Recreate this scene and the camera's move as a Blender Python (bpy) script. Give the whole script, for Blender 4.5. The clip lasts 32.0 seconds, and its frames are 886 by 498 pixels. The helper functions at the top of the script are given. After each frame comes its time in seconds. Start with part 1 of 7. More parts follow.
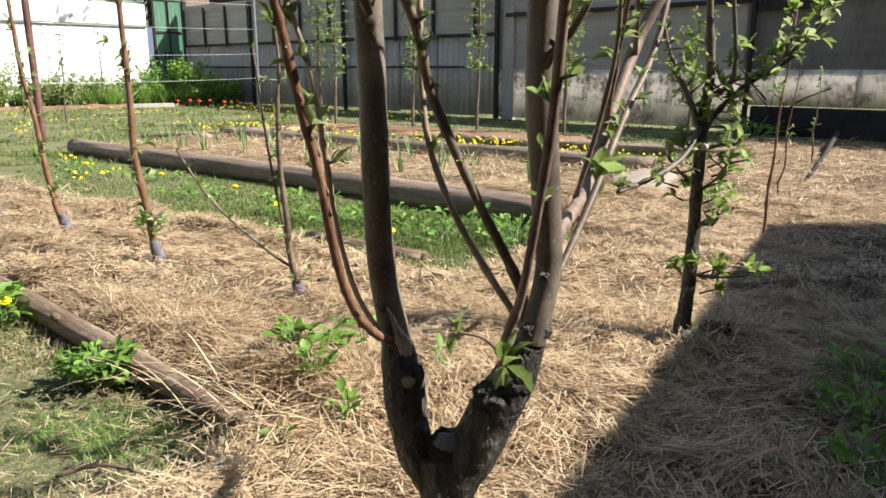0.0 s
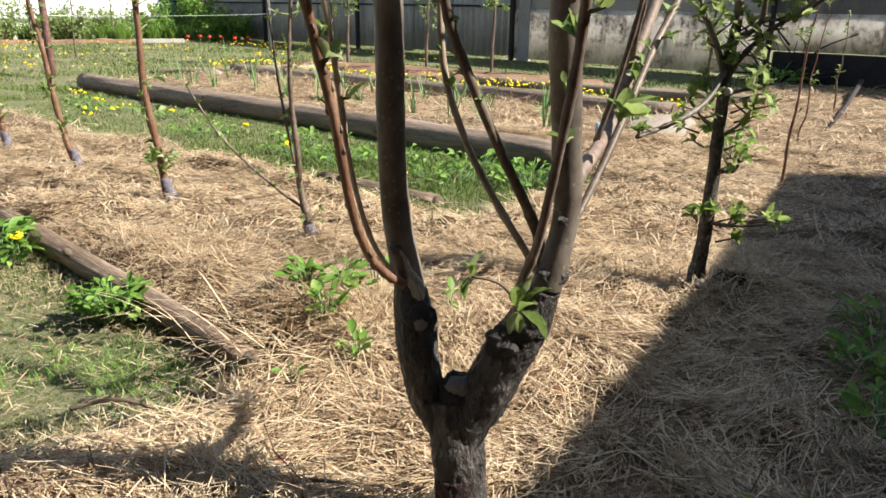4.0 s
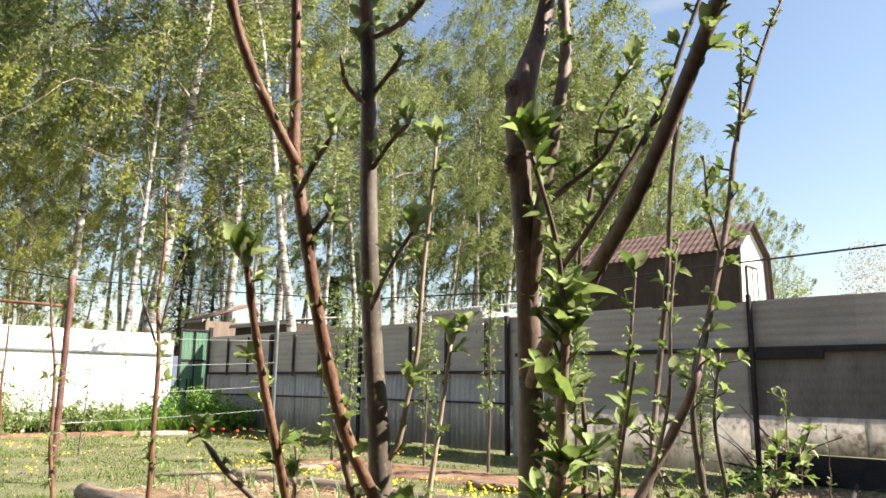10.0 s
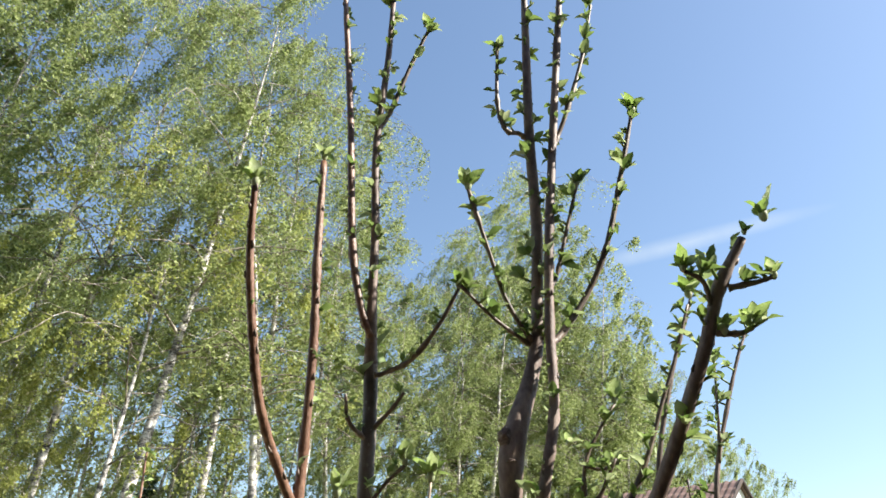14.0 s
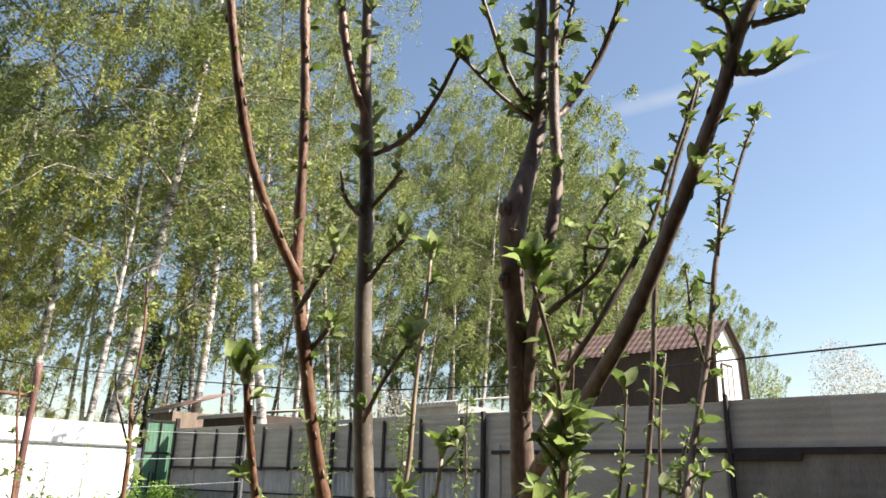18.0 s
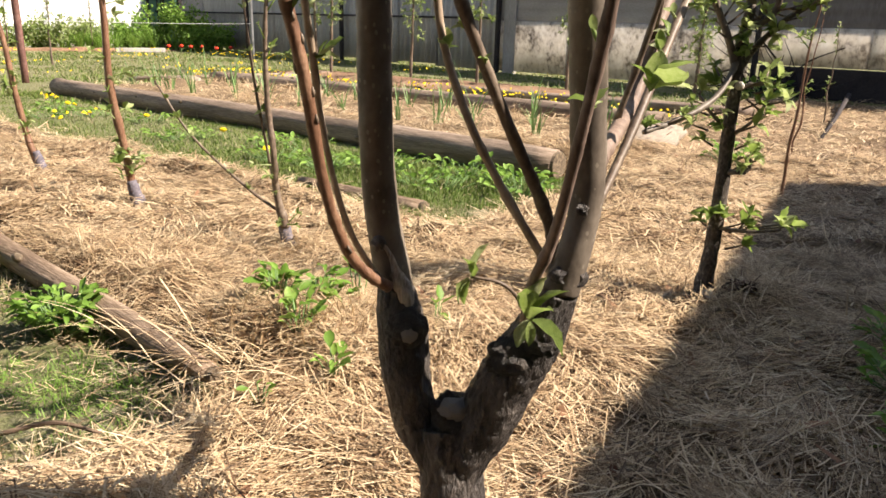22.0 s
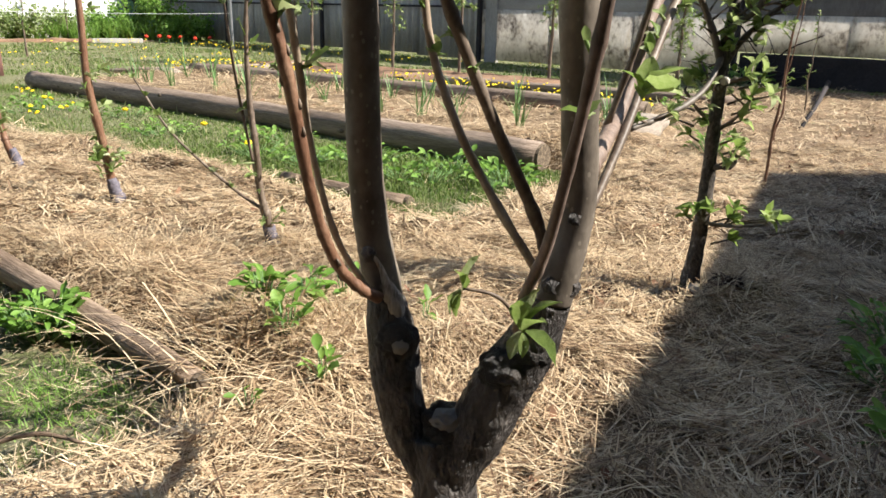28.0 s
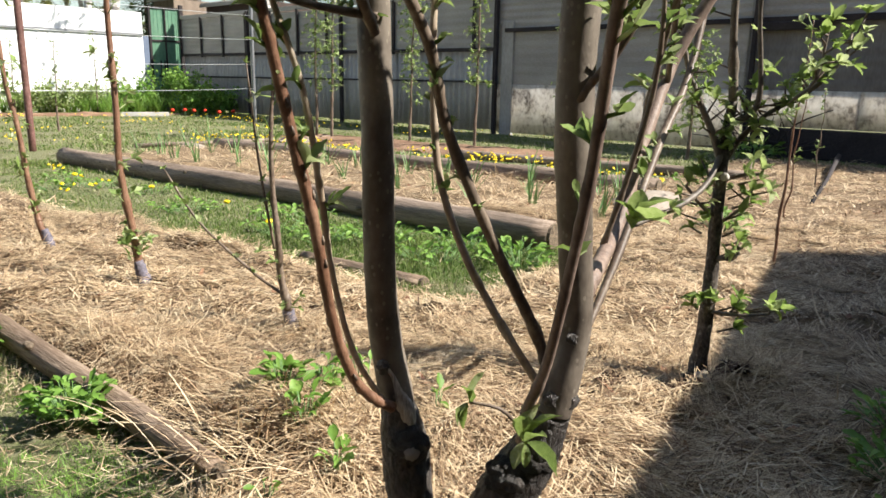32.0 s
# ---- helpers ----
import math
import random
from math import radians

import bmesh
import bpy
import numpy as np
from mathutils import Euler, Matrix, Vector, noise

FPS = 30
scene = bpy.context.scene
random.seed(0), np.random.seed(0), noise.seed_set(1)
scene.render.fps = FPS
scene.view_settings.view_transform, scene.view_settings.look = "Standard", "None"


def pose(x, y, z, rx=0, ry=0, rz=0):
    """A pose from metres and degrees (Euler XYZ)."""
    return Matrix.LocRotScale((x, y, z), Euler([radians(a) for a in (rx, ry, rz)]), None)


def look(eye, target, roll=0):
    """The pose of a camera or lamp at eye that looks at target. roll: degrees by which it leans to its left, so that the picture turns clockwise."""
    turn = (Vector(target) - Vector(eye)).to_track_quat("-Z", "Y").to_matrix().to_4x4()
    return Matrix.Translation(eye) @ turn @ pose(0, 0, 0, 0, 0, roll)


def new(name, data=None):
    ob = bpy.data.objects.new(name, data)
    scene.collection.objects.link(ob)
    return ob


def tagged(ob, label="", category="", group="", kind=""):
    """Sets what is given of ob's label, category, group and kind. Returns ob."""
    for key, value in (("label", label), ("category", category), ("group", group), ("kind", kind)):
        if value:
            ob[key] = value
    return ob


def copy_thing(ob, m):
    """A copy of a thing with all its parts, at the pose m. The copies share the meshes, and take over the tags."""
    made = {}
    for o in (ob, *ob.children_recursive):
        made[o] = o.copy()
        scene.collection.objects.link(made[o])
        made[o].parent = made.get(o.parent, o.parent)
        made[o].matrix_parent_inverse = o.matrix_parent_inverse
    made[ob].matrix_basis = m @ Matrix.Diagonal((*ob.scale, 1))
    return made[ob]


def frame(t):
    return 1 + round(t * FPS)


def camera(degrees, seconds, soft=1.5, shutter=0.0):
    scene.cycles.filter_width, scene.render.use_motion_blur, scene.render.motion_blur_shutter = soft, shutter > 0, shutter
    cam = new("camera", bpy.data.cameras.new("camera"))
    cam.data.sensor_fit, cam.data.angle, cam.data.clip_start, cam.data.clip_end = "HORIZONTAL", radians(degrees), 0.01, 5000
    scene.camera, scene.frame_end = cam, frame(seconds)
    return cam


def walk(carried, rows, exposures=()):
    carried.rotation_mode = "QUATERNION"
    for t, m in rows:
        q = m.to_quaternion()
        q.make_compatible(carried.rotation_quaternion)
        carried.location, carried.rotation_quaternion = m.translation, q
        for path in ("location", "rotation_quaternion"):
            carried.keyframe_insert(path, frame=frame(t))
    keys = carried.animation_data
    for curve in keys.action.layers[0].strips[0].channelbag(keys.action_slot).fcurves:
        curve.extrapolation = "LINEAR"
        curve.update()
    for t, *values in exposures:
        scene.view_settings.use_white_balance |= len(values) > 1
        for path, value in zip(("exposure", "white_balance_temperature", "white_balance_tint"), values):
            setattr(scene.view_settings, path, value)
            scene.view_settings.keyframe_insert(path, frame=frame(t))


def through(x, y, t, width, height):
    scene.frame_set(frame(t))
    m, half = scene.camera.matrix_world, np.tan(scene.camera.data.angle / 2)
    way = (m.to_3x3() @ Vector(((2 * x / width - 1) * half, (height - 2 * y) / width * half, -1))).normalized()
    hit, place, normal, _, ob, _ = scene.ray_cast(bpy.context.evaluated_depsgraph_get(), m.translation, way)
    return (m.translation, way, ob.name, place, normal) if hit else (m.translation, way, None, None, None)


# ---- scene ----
cam = camera(62.8, 32.0, 1.6)
METRES, EYE, TILT, LEAN, TURN = 2.2, 0.95, -14.0, 0.0, 0.0
ROWS = [
    (0.0, 0.0, 0.0, 0.0, 0.0, 0.0, -0.0),
    (0.5, -0.0036, 0.0049, -0.0095, 0.18, -2.24, -0.18),
    (1.0, -0.0058, 0.0213, -0.0221, 0.48, -4.39, -0.67),
    (1.5, -0.0074, 0.0517, -0.0355, 0.84, -5.82, -1.05),
    (2.0, -0.0061, 0.0591, -0.035, 0.78, -7.82, -0.73),
    (2.5, -0.0034, 0.0439, -0.0234, 0.65, -7.67, -0.6),
    (3.0, -0.0024, 0.0304, -0.0155, 0.63, -6.98, -0.73),
    (3.5, -0.0022, 0.023, -0.0083, 0.86, -5.94, -0.96),
    (5.5, -0.0113, -0.0174, 0.0132, 0.45, 0.22, -1.53),
    (6.0, -0.0095, -0.0215, 0.0194, 0.62, 1.13, -1.39),
    (6.5, -0.0042, -0.0328, 0.0361, 0.6, 2.62, -1.41),
    (7.0, -0.0039, -0.0435, 0.0525, 0.73, 4.41, -1.49),
    (7.5, -0.0021, -0.0571, 0.0728, 0.95, 7.25, -1.11),
    (8.0, 0.0007, -0.0702, 0.0894, 1.27, 10.94, -0.68),
    (8.5, 0.0037, -0.087, 0.1103, 1.1, 15.26, -1.09),
    (9.0, 0.0042, -0.0987, 0.1213, 1.04, 18.97, -1.21),
    (9.5, 0.0047, -0.1101, 0.1343, 1.0, 21.58, -0.96),
    (10.0, 0.0074, -0.121, 0.1468, 0.81, 24.54, -0.88),
    (10.5, 0.0073, -0.1389, 0.1614, 0.34, 27.31, -1.12),
    (11.0, 0.0055, -0.1483, 0.1686, 0.24, 30.39, -0.89),
    (11.5, 0.005, -0.1601, 0.1761, 0.2, 32.96, -0.62),
    (12.0, 0.0025, -0.1691, 0.1799, -0.29, 35.54, -1.14),
    (12.5, 0.0014, -0.1787, 0.1887, -0.61, 37.83, -1.57),
    (13.0, -0.0041, -0.1914, 0.1926, -0.98, 40.09, -1.78),
    (13.5, -0.0055, -0.2013, 0.1946, -1.12, 41.89, -1.72),
    (14.0, -0.0066, -0.204, 0.1965, -1.4, 43.2, -1.74),
    (14.5, -0.0041, -0.2074, 0.1977, -1.34, 44.03, -1.28),
    (16.5, -0.0036, -0.2055, 0.1968, -2.21, 44.42, -1.12),
    (17.0, -0.006, -0.1903, 0.1887, -1.87, 42.14, -0.88),
    (17.5, -0.0083, -0.1668, 0.1752, -1.52, 37.0, -0.79),
    (18.0, -0.008, -0.1398, 0.1582, -1.39, 31.72, -1.02),
    (18.5, -0.0074, -0.12, 0.1433, -1.44, 27.62, -1.14),
    (19.0, -0.0069, -0.0971, 0.125, -1.32, 23.55, -1.15),
    (19.5, -0.0075, -0.0611, 0.0968, -0.85, 18.87, -0.59),
    (20.0, -0.0116, -0.0143, 0.0638, -0.37, 12.58, -1.4),
    (20.5, -0.0096, 0.0277, 0.0393, 0.06, 6.7, -1.57),
    (21.0, -0.0096, 0.0622, 0.0191, 0.18, 1.72, -1.93),
    (21.5, -0.0117, 0.0834, -0.0008, -0.18, -0.96, -2.62),
    (22.0, -0.0112, 0.1038, -0.0208, -0.47, -3.25, -1.47),
    (22.5, -0.013, 0.1282, -0.0373, -0.64, -6.23, -2.6),
    (23.0, -0.0161, 0.1457, -0.0482, -0.48, -9.12, -2.36),
    (23.5, -0.0195, 0.1529, -0.045, -0.66, -9.41, -2.41),
    (24.0, -0.0226, 0.1502, -0.0425, -0.83, -9.86, -2.26),
    (24.5, -0.0202, 0.1415, -0.0368, -0.96, -9.76, -1.82),
    (26.5, -0.0179, 0.118, -0.0197, -1.41, -6.61, -1.15),
    (27.0, -0.0156, 0.1166, -0.0135, -1.56, -5.39, -0.86),
    (27.5, -0.0145, 0.1139, -0.0108, -1.75, -4.67, -0.67),
    (28.0, -0.0156, 0.1112, -0.0079, -1.8, -4.12, -0.87),
    (28.5, -0.0166, 0.103, -0.0001, -1.68, -3.66, -1.0),
    (29.0, -0.017, 0.0963, 0.0033, -1.33, -3.3, -0.94),
    (29.5, -0.017, 0.0916, 0.0108, -1.09, -2.99, -0.79),
    (30.0, -0.0154, 0.0826, 0.0167, -0.94, -1.96, -0.83),
    (30.5, -0.0122, 0.077, 0.0178, -0.86, -1.03, -0.54),
    (31.0, -0.0131, 0.0756, 0.0206, -0.81, -0.65, -0.71),
    (31.5, -0.0145, 0.0718, 0.0254, -0.65, 0.08, -1.12),
    (32.0, -0.0123, 0.0712, 0.0276, -0.51, 0.97, -0.93),
]
# seconds, stops, kelvin, tint: the camera opens up as it looks to the sky
EXPOSURES = [(0.0, 1.22, 6500, 10), (3.5, 1.22, 6500, 10), (7.0, 1.2, 6500, 10), (8.0, 1.26, 6500, 10), (9.0, 1.52, 6750, 12), (10.5, 1.6, 6900, 13), (12.5, 1.68, 6550, 11), (14.0, 1.66, 6400, 9), (17.0, 1.63, 6500, 10), (18.0, 1.44, 6700, 13), (19.0, 1.6, 7200, 16),
             (20.5, 1.42, 7650, 18), (21.5, 1.42, 7500, 17), (23.0, 1.32, 6900, 13), (24.2, 1.25, 6550, 10), (27.0, 1.29, 6500, 10), (32.0, 1.29, 6500, 10)]
walk(cam, [(t, pose(0, 0, EYE, TILT, LEAN, TURN) @ pose(METRES * x, METRES * y, METRES * z, 90 + pitch, roll, yaw)) for t, x, y, z, yaw, pitch, roll in ROWS],
     EXPOSURES)

# ---------------------------------------------------------------- light
SUN_EL, SUN_AZ = 42.0, -7.0          # degrees; azimuth counted from +x towards +y
world = bpy.data.worlds.new("sky")
scene.world = world
world.use_nodes = True
wn = world.node_tree
wn.nodes.clear()
w_out = wn.nodes.new("ShaderNodeOutputWorld")
w_bg = wn.nodes.new("ShaderNodeBackground")
w_sky = wn.nodes.new("ShaderNodeTexSky")
w_sky.sky_type = "NISHITA"
w_sky.sun_disc = False
w_sky.sun_elevation = radians(SUN_EL)
w_sky.sun_rotation = radians(90 - SUN_AZ)
w_sky.air_density, w_sky.dust_density, w_sky.ozone_density = 1.2, 0.9, 1.5
w_bg.inputs["Strength"].default_value = 0.07
wn.links.new(w_sky.outputs[0], w_bg.inputs["Color"])
wn.links.new(w_bg.outputs[0], w_out.inputs["Surface"])
sun_data = bpy.data.lights.new("sun", "SUN")
sun_data.energy, sun_data.angle, sun_data.color = 5.0, radians(0.55), (1.0, 0.95, 0.87)
sun = new("sun", sun_data)
_ce = math.cos(radians(SUN_EL))
SUN_DIR = Vector((_ce * math.cos(radians(SUN_AZ)), _ce * math.sin(radians(SUN_AZ)), math.sin(radians(SUN_EL))))
sun.matrix_world = look(SUN_DIR * 60, (0, 0, 0))

rng = np.random.default_rng(7)
rnd = random.Random(11)


# ---------------------------------------------------------------- materials
def material(name, stops, scale=8.0, rough=0.8, bump=0.3, fine=6.0, stretch=(1, 1, 1), metal=0.0, spread=0.0,
             obj_spread=0.0, spec=0.3, through=0.0, grain_mix=0.5, bump_dist=0.01, dots=0.0):
    """Two scales of noise through a colour ramp, with relief; spread varies loose islands, obj_spread whole objects."""
    m = bpy.data.materials.new(name)
    m.use_nodes = True
    nt = m.node_tree
    bsdf = nt.nodes["Principled BSDF"]
    bsdf.inputs["Roughness"].default_value = rough
    bsdf.inputs["Metallic"].default_value = metal
    bsdf.inputs["Specular IOR Level"].default_value = spec
    co = nt.nodes.new("ShaderNodeTexCoord")
    mp = nt.nodes.new("ShaderNodeMapping")
    mp.inputs["Scale"].default_value = stretch
    nt.links.new(co.outputs["Object"], mp.inputs["Vector"])
    n1 = nt.nodes.new("ShaderNodeTexNoise")
    n1.inputs["Scale"].default_value, n1.inputs["Detail"].default_value = scale, 4
    n2 = nt.nodes.new("ShaderNodeTexNoise")
    n2.inputs["Scale"].default_value, n2.inputs["Detail"].default_value = scale * fine, 6
    n2.inputs["Roughness"].default_value = 0.65
    for n in (n1, n2):
        nt.links.new(mp.outputs[0], n.inputs["Vector"])
    mix = nt.nodes.new("ShaderNodeMix")
    mix.data_type = "FLOAT"
    mix.inputs[0].default_value = grain_mix
    nt.links.new(n1.outputs[0], mix.inputs[2])
    nt.links.new(n2.outputs[0], mix.inputs[3])
    value = mix.outputs[0]
    if spread or obj_spread:
        if spread:
            g = nt.nodes.new("ShaderNodeNewGeometry").outputs["Random Per Island"]
            k = spread
        else:
            g = nt.nodes.new("ShaderNodeObjectInfo").outputs["Random"]
            k = obj_spread
        ma = nt.nodes.new("ShaderNodeMath")
        ma.operation = "MULTIPLY_ADD"
        nt.links.new(g, ma.inputs[0])
        ma.inputs[1].default_value = k
        nt.links.new(value, ma.inputs[2])
        sb = nt.nodes.new("ShaderNodeMath")
        sb.operation = "SUBTRACT"
        nt.links.new(ma.outputs[0], sb.inputs[0])
        sb.inputs[1].default_value = k / 2
        value = sb.outputs[0]
    ramp = nt.nodes.new("ShaderNodeValToRGB")
    el = ramp.color_ramp.elements
    while len(el) < len(stops):
        el.new(0.5)
    for e, (p, c) in zip(el, stops):
        e.position, e.color = p, (*c, 1)
    nt.links.new(value, ramp.inputs[0])
    nt.links.new(ramp.outputs[0], bsdf.inputs["Base Color"])
    if dots:
        vo = nt.nodes.new("ShaderNodeTexVoronoi")
        vo.inputs["Scale"].default_value = dots
        nt.links.new(mp.outputs[0], vo.inputs["Vector"])
        lt = nt.nodes.new("ShaderNodeMath")
        lt.operation = "LESS_THAN"
        lt.inputs[1].default_value = 0.2
        nt.links.new(vo.outputs["Distance"], lt.inputs[0])
        half = nt.nodes.new("ShaderNodeMath")
        half.operation = "MULTIPLY"
        half.inputs[1].default_value = 0.35
        nt.links.new(lt.outputs[0], half.inputs[0])
        dm = nt.nodes.new("ShaderNodeMix")
        dm.data_type = "RGBA"
        nt.links.new(half.outputs[0], dm.inputs[0])
        nt.links.new(ramp.outputs[0], dm.inputs[6])
        dm.inputs[7].default_value = (0.33, 0.29, 0.23, 1)
        nt.links.new(dm.outputs[2], bsdf.inputs["Base Color"])
    if bump:
        b = nt.nodes.new("ShaderNodeBump")
        b.inputs["Strength"].default_value, b.inputs["Distance"].default_value = bump, bump_dist
        nt.links.new(mix.outputs[0], b.inputs["Height"])
        nt.links.new(b.outputs[0], bsdf.inputs["Normal"])
    if through:
        tr = nt.nodes.new("ShaderNodeBsdfTranslucent")
        nt.links.new(ramp.outputs[0], tr.inputs["Color"])
        ms = nt.nodes.new("ShaderNodeMixShader")
        ms.inputs[0].default_value = through
        nt.links.new(bsdf.outputs[0], ms.inputs[1])
        nt.links.new(tr.outputs[0], ms.inputs[2])
        nt.links.new(ms.outputs[0], nt.nodes["Material Output"].inputs["Surface"])
    return m


M = {}
M["soil"] = material("soil_and_turf", [(0.3, (0.075, 0.1, 0.032)), (0.45, (0.14, 0.152, 0.06)), (0.58, (0.21, 0.198, 0.115)), (0.72, (0.32, 0.28, 0.21))],
                     2.2, 0.95, 1.0, 18, bump_dist=0.05, grain_mix=0.6)
M["mulch"] = material("straw_mulch", [(0.3, (0.05, 0.032, 0.02)), (0.46, (0.155, 0.105, 0.062)), (0.6, (0.32, 0.232, 0.138)), (0.75, (0.5, 0.385, 0.24))],
                      3.0, 0.9, 0.9, 22, (1, 1.6, 1), bump_dist=0.02, grain_mix=0.6)
M["straw"] = material("straw_blade", [(0.14, (0.15, 0.09, 0.05)), (0.36, (0.38, 0.262, 0.152)), (0.56, (0.59, 0.45, 0.28)), (0.76, (0.7, 0.56, 0.37)), (0.97, (0.82, 0.72, 0.54))],
                      2.0, 0.62, 0.0, 8, spread=0.6, through=0.15, spec=0.4)
M["old_straw"] = material("brown_weathered_straw", [(0.12, (0.06, 0.035, 0.02)), (0.4, (0.15, 0.092, 0.053)), (0.65, (0.28, 0.19, 0.115)), (0.95, (0.5, 0.38, 0.25))],
                          2.0, 0.7, 0.0, 8, spread=0.6, through=0.1)
M["earth"] = material("brown_earth", [(0.3, (0.1, 0.055, 0.035)), (0.5, (0.22, 0.13, 0.08)), (0.7, (0.36, 0.24, 0.15))], 3, 0.95, 0.8, 14, bump_dist=0.03)
M["grass"] = material("grass_blade", [(0.15, (0.06, 0.108, 0.018)), (0.5, (0.115, 0.185, 0.035)), (0.8, (0.215, 0.262, 0.075))], 1.5, 0.6, 0, 5, spread=0.6, through=0.3)
M["dry_grass"] = material("dry_grass_blade", [(0.2, (0.14, 0.15, 0.06)), (0.5, (0.26, 0.245, 0.125)), (0.8, (0.42, 0.37, 0.235))], 1.5, 0.75, 0, 5, spread=0.6, through=0.2)
M["weed"] = material("weed_leaf", [(0.2, (0.1, 0.2, 0.03)), (0.5, (0.17, 0.31, 0.055)), (0.8, (0.28, 0.43, 0.1))], 9, 0.5, 0.3, 5, spread=0.5, through=0.38)
M["apple_leaf"] = material("apple_leaf", [(0.15, (0.13, 0.2, 0.04)), (0.42, (0.23, 0.325, 0.075)), (0.66, (0.35, 0.435, 0.15)), (0.92, (0.52, 0.56, 0.34))], 9, 0.5, 0.6, 7, obj_spread=0.55, through=0.5, spec=0.4, bump_dist=0.05)
M["far_leaf"] = material("sapling_leaf", [(0.12, (0.1, 0.165, 0.038)), (0.45, (0.21, 0.295, 0.078)), (0.75, (0.39, 0.45, 0.22)), (0.95, (0.6, 0.61, 0.46))], 9, 0.55, 0.0, 5, spread=0.55, through=0.38)
M["dandelion"] = material("dandelion_yellow", [(0.3, (0.75, 0.5, 0.0)), (0.7, (0.95, 0.74, 0.02))], 30, 0.6, 0.2, 4, spread=0.2)
M["bark_dark"] = material("old_apple_bark", [(0.36, (0.026, 0.0225, 0.021)), (0.48, (0.056, 0.048, 0.043)), (0.6, (0.108, 0.093, 0.083)), (0.76, (0.25, 0.224, 0.2))],
                          24, 0.42, 1.0, 4, (1, 1, 0.45), bump_dist=0.03, spec=0.45)
M["red_bark"] = material("reddish_flaking_bark", [(0.36, (0.013, 0.008, 0.007)), (0.48, (0.045, 0.023, 0.018)), (0.6, (0.1, 0.052, 0.04)), (0.76, (0.25, 0.16, 0.125))],
                         24, 0.6, 1.0, 4, (1, 1, 0.45), bump_dist=0.03)
M["scar"] = material("weathered_bark_scar", [(0.3, (0.14, 0.12, 0.1)), (0.46, (0.46, 0.41, 0.35)), (0.64, (0.68, 0.63, 0.56))], 30, 0.75, 1.0, 5, (1.6, 1.6, 0.35), bump_dist=0.012)
M["bark"] = material("young_apple_bark", [(0.3, (0.055, 0.038, 0.03)), (0.45, (0.15, 0.106, 0.083)), (0.6, (0.26, 0.192, 0.153)), (0.8, (0.43, 0.35, 0.29))],
                     11, 0.55, 0.6, 6, (1, 1, 0.5), bump_dist=0.007)
M["bark_mid"] = material("grey_brown_apple_bark", [(0.3, (0.045, 0.036, 0.029)), (0.46, (0.115, 0.094, 0.074)), (0.6, (0.185, 0.156, 0.124)), (0.74, (0.27, 0.234, 0.188)), (0.88, (0.45, 0.41, 0.34))],
                         13, 0.5, 0.5, 5, (1, 1, 0.7), bump_dist=0.007, grain_mix=0.28, dots=85)
M["lichen_bark"] = material("grey_lichened_bark", [(0.36, (0.03, 0.024, 0.02)), (0.5, (0.085, 0.07, 0.058)), (0.6, (0.15, 0.128, 0.105)), (0.66, (0.4, 0.4, 0.36)), (0.8, (0.55, 0.56, 0.5))],
                            30, 0.75, 0.8, 4, (1, 1, 0.6), bump_dist=0.012)
M["shoot"] = material("red_brown_shoot", [(0.3, (0.07, 0.031, 0.018)), (0.5, (0.165, 0.084, 0.05)), (0.68, (0.3, 0.185, 0.12)), (0.82, (0.5, 0.4, 0.31))], 18, 0.45, 0.7, 7, (1, 1, 0.6), spec=0.4, bump_dist=0.006)
M["twig"] = material("grey_brown_twig", [(0.3, (0.05, 0.036, 0.027)), (0.5, (0.13, 0.095, 0.07)), (0.75, (0.34, 0.28, 0.21))], 20, 0.5, 0.5, 5, (1, 1, 0.6), bump_dist=0.003)
M["pale_twig"] = material("pale_young_wood", [(0.3, (0.16, 0.11, 0.075)), (0.5, (0.32, 0.25, 0.18)), (0.72, (0.52, 0.45, 0.35))], 18, 0.5, 0.4, 5, (1, 1, 0.6), bump_dist=0.003)
M["cut"] = material("pruned_wood_scar", [(0.3, (0.03, 0.02, 0.015)), (0.5, (0.12, 0.09, 0.06)), (0.7, (0.3, 0.23, 0.16))], 40, 0.7, 0.8, 4, bump_dist=0.006)
M["stub"] = material("grey_sawn_stub", [(0.3, (0.16, 0.145, 0.13)), (0.5, (0.33, 0.31, 0.285)), (0.7, (0.5, 0.475, 0.44))], 30, 0.8, 0.8, 5, bump_dist=0.008)
M["collar"] = material("bluish_grey_root_collar", [(0.3, (0.06, 0.055, 0.065)), (0.7, (0.22, 0.2, 0.24))], 30, 0.8, 0.5, 4)
M["log"] = material("weathered_log", [(0.3, (0.085, 0.061, 0.045)), (0.5, (0.235, 0.177, 0.133)), (0.7, (0.44, 0.35, 0.275))], 5, 0.85, 0.8, 9, (0.25, 2.5, 2.5), bump_dist=0.012)
M["log_brown"] = material("brown_log", [(0.3, (0.06, 0.038, 0.026)), (0.5, (0.175, 0.122, 0.084)), (0.7, (0.38, 0.29, 0.21))], 6, 0.8, 0.8, 8, (0.25, 2.5, 2.5), bump_dist=0.01)
M["slab"] = material("grey_fence_sheet", [(0.3, (0.225, 0.21, 0.195)), (0.5, (0.32, 0.3, 0.278)), (0.7, (0.41, 0.388, 0.36))], 1.4, 0.85, 0.25, 14, (1, 1, 2.5), obj_spread=0.12)
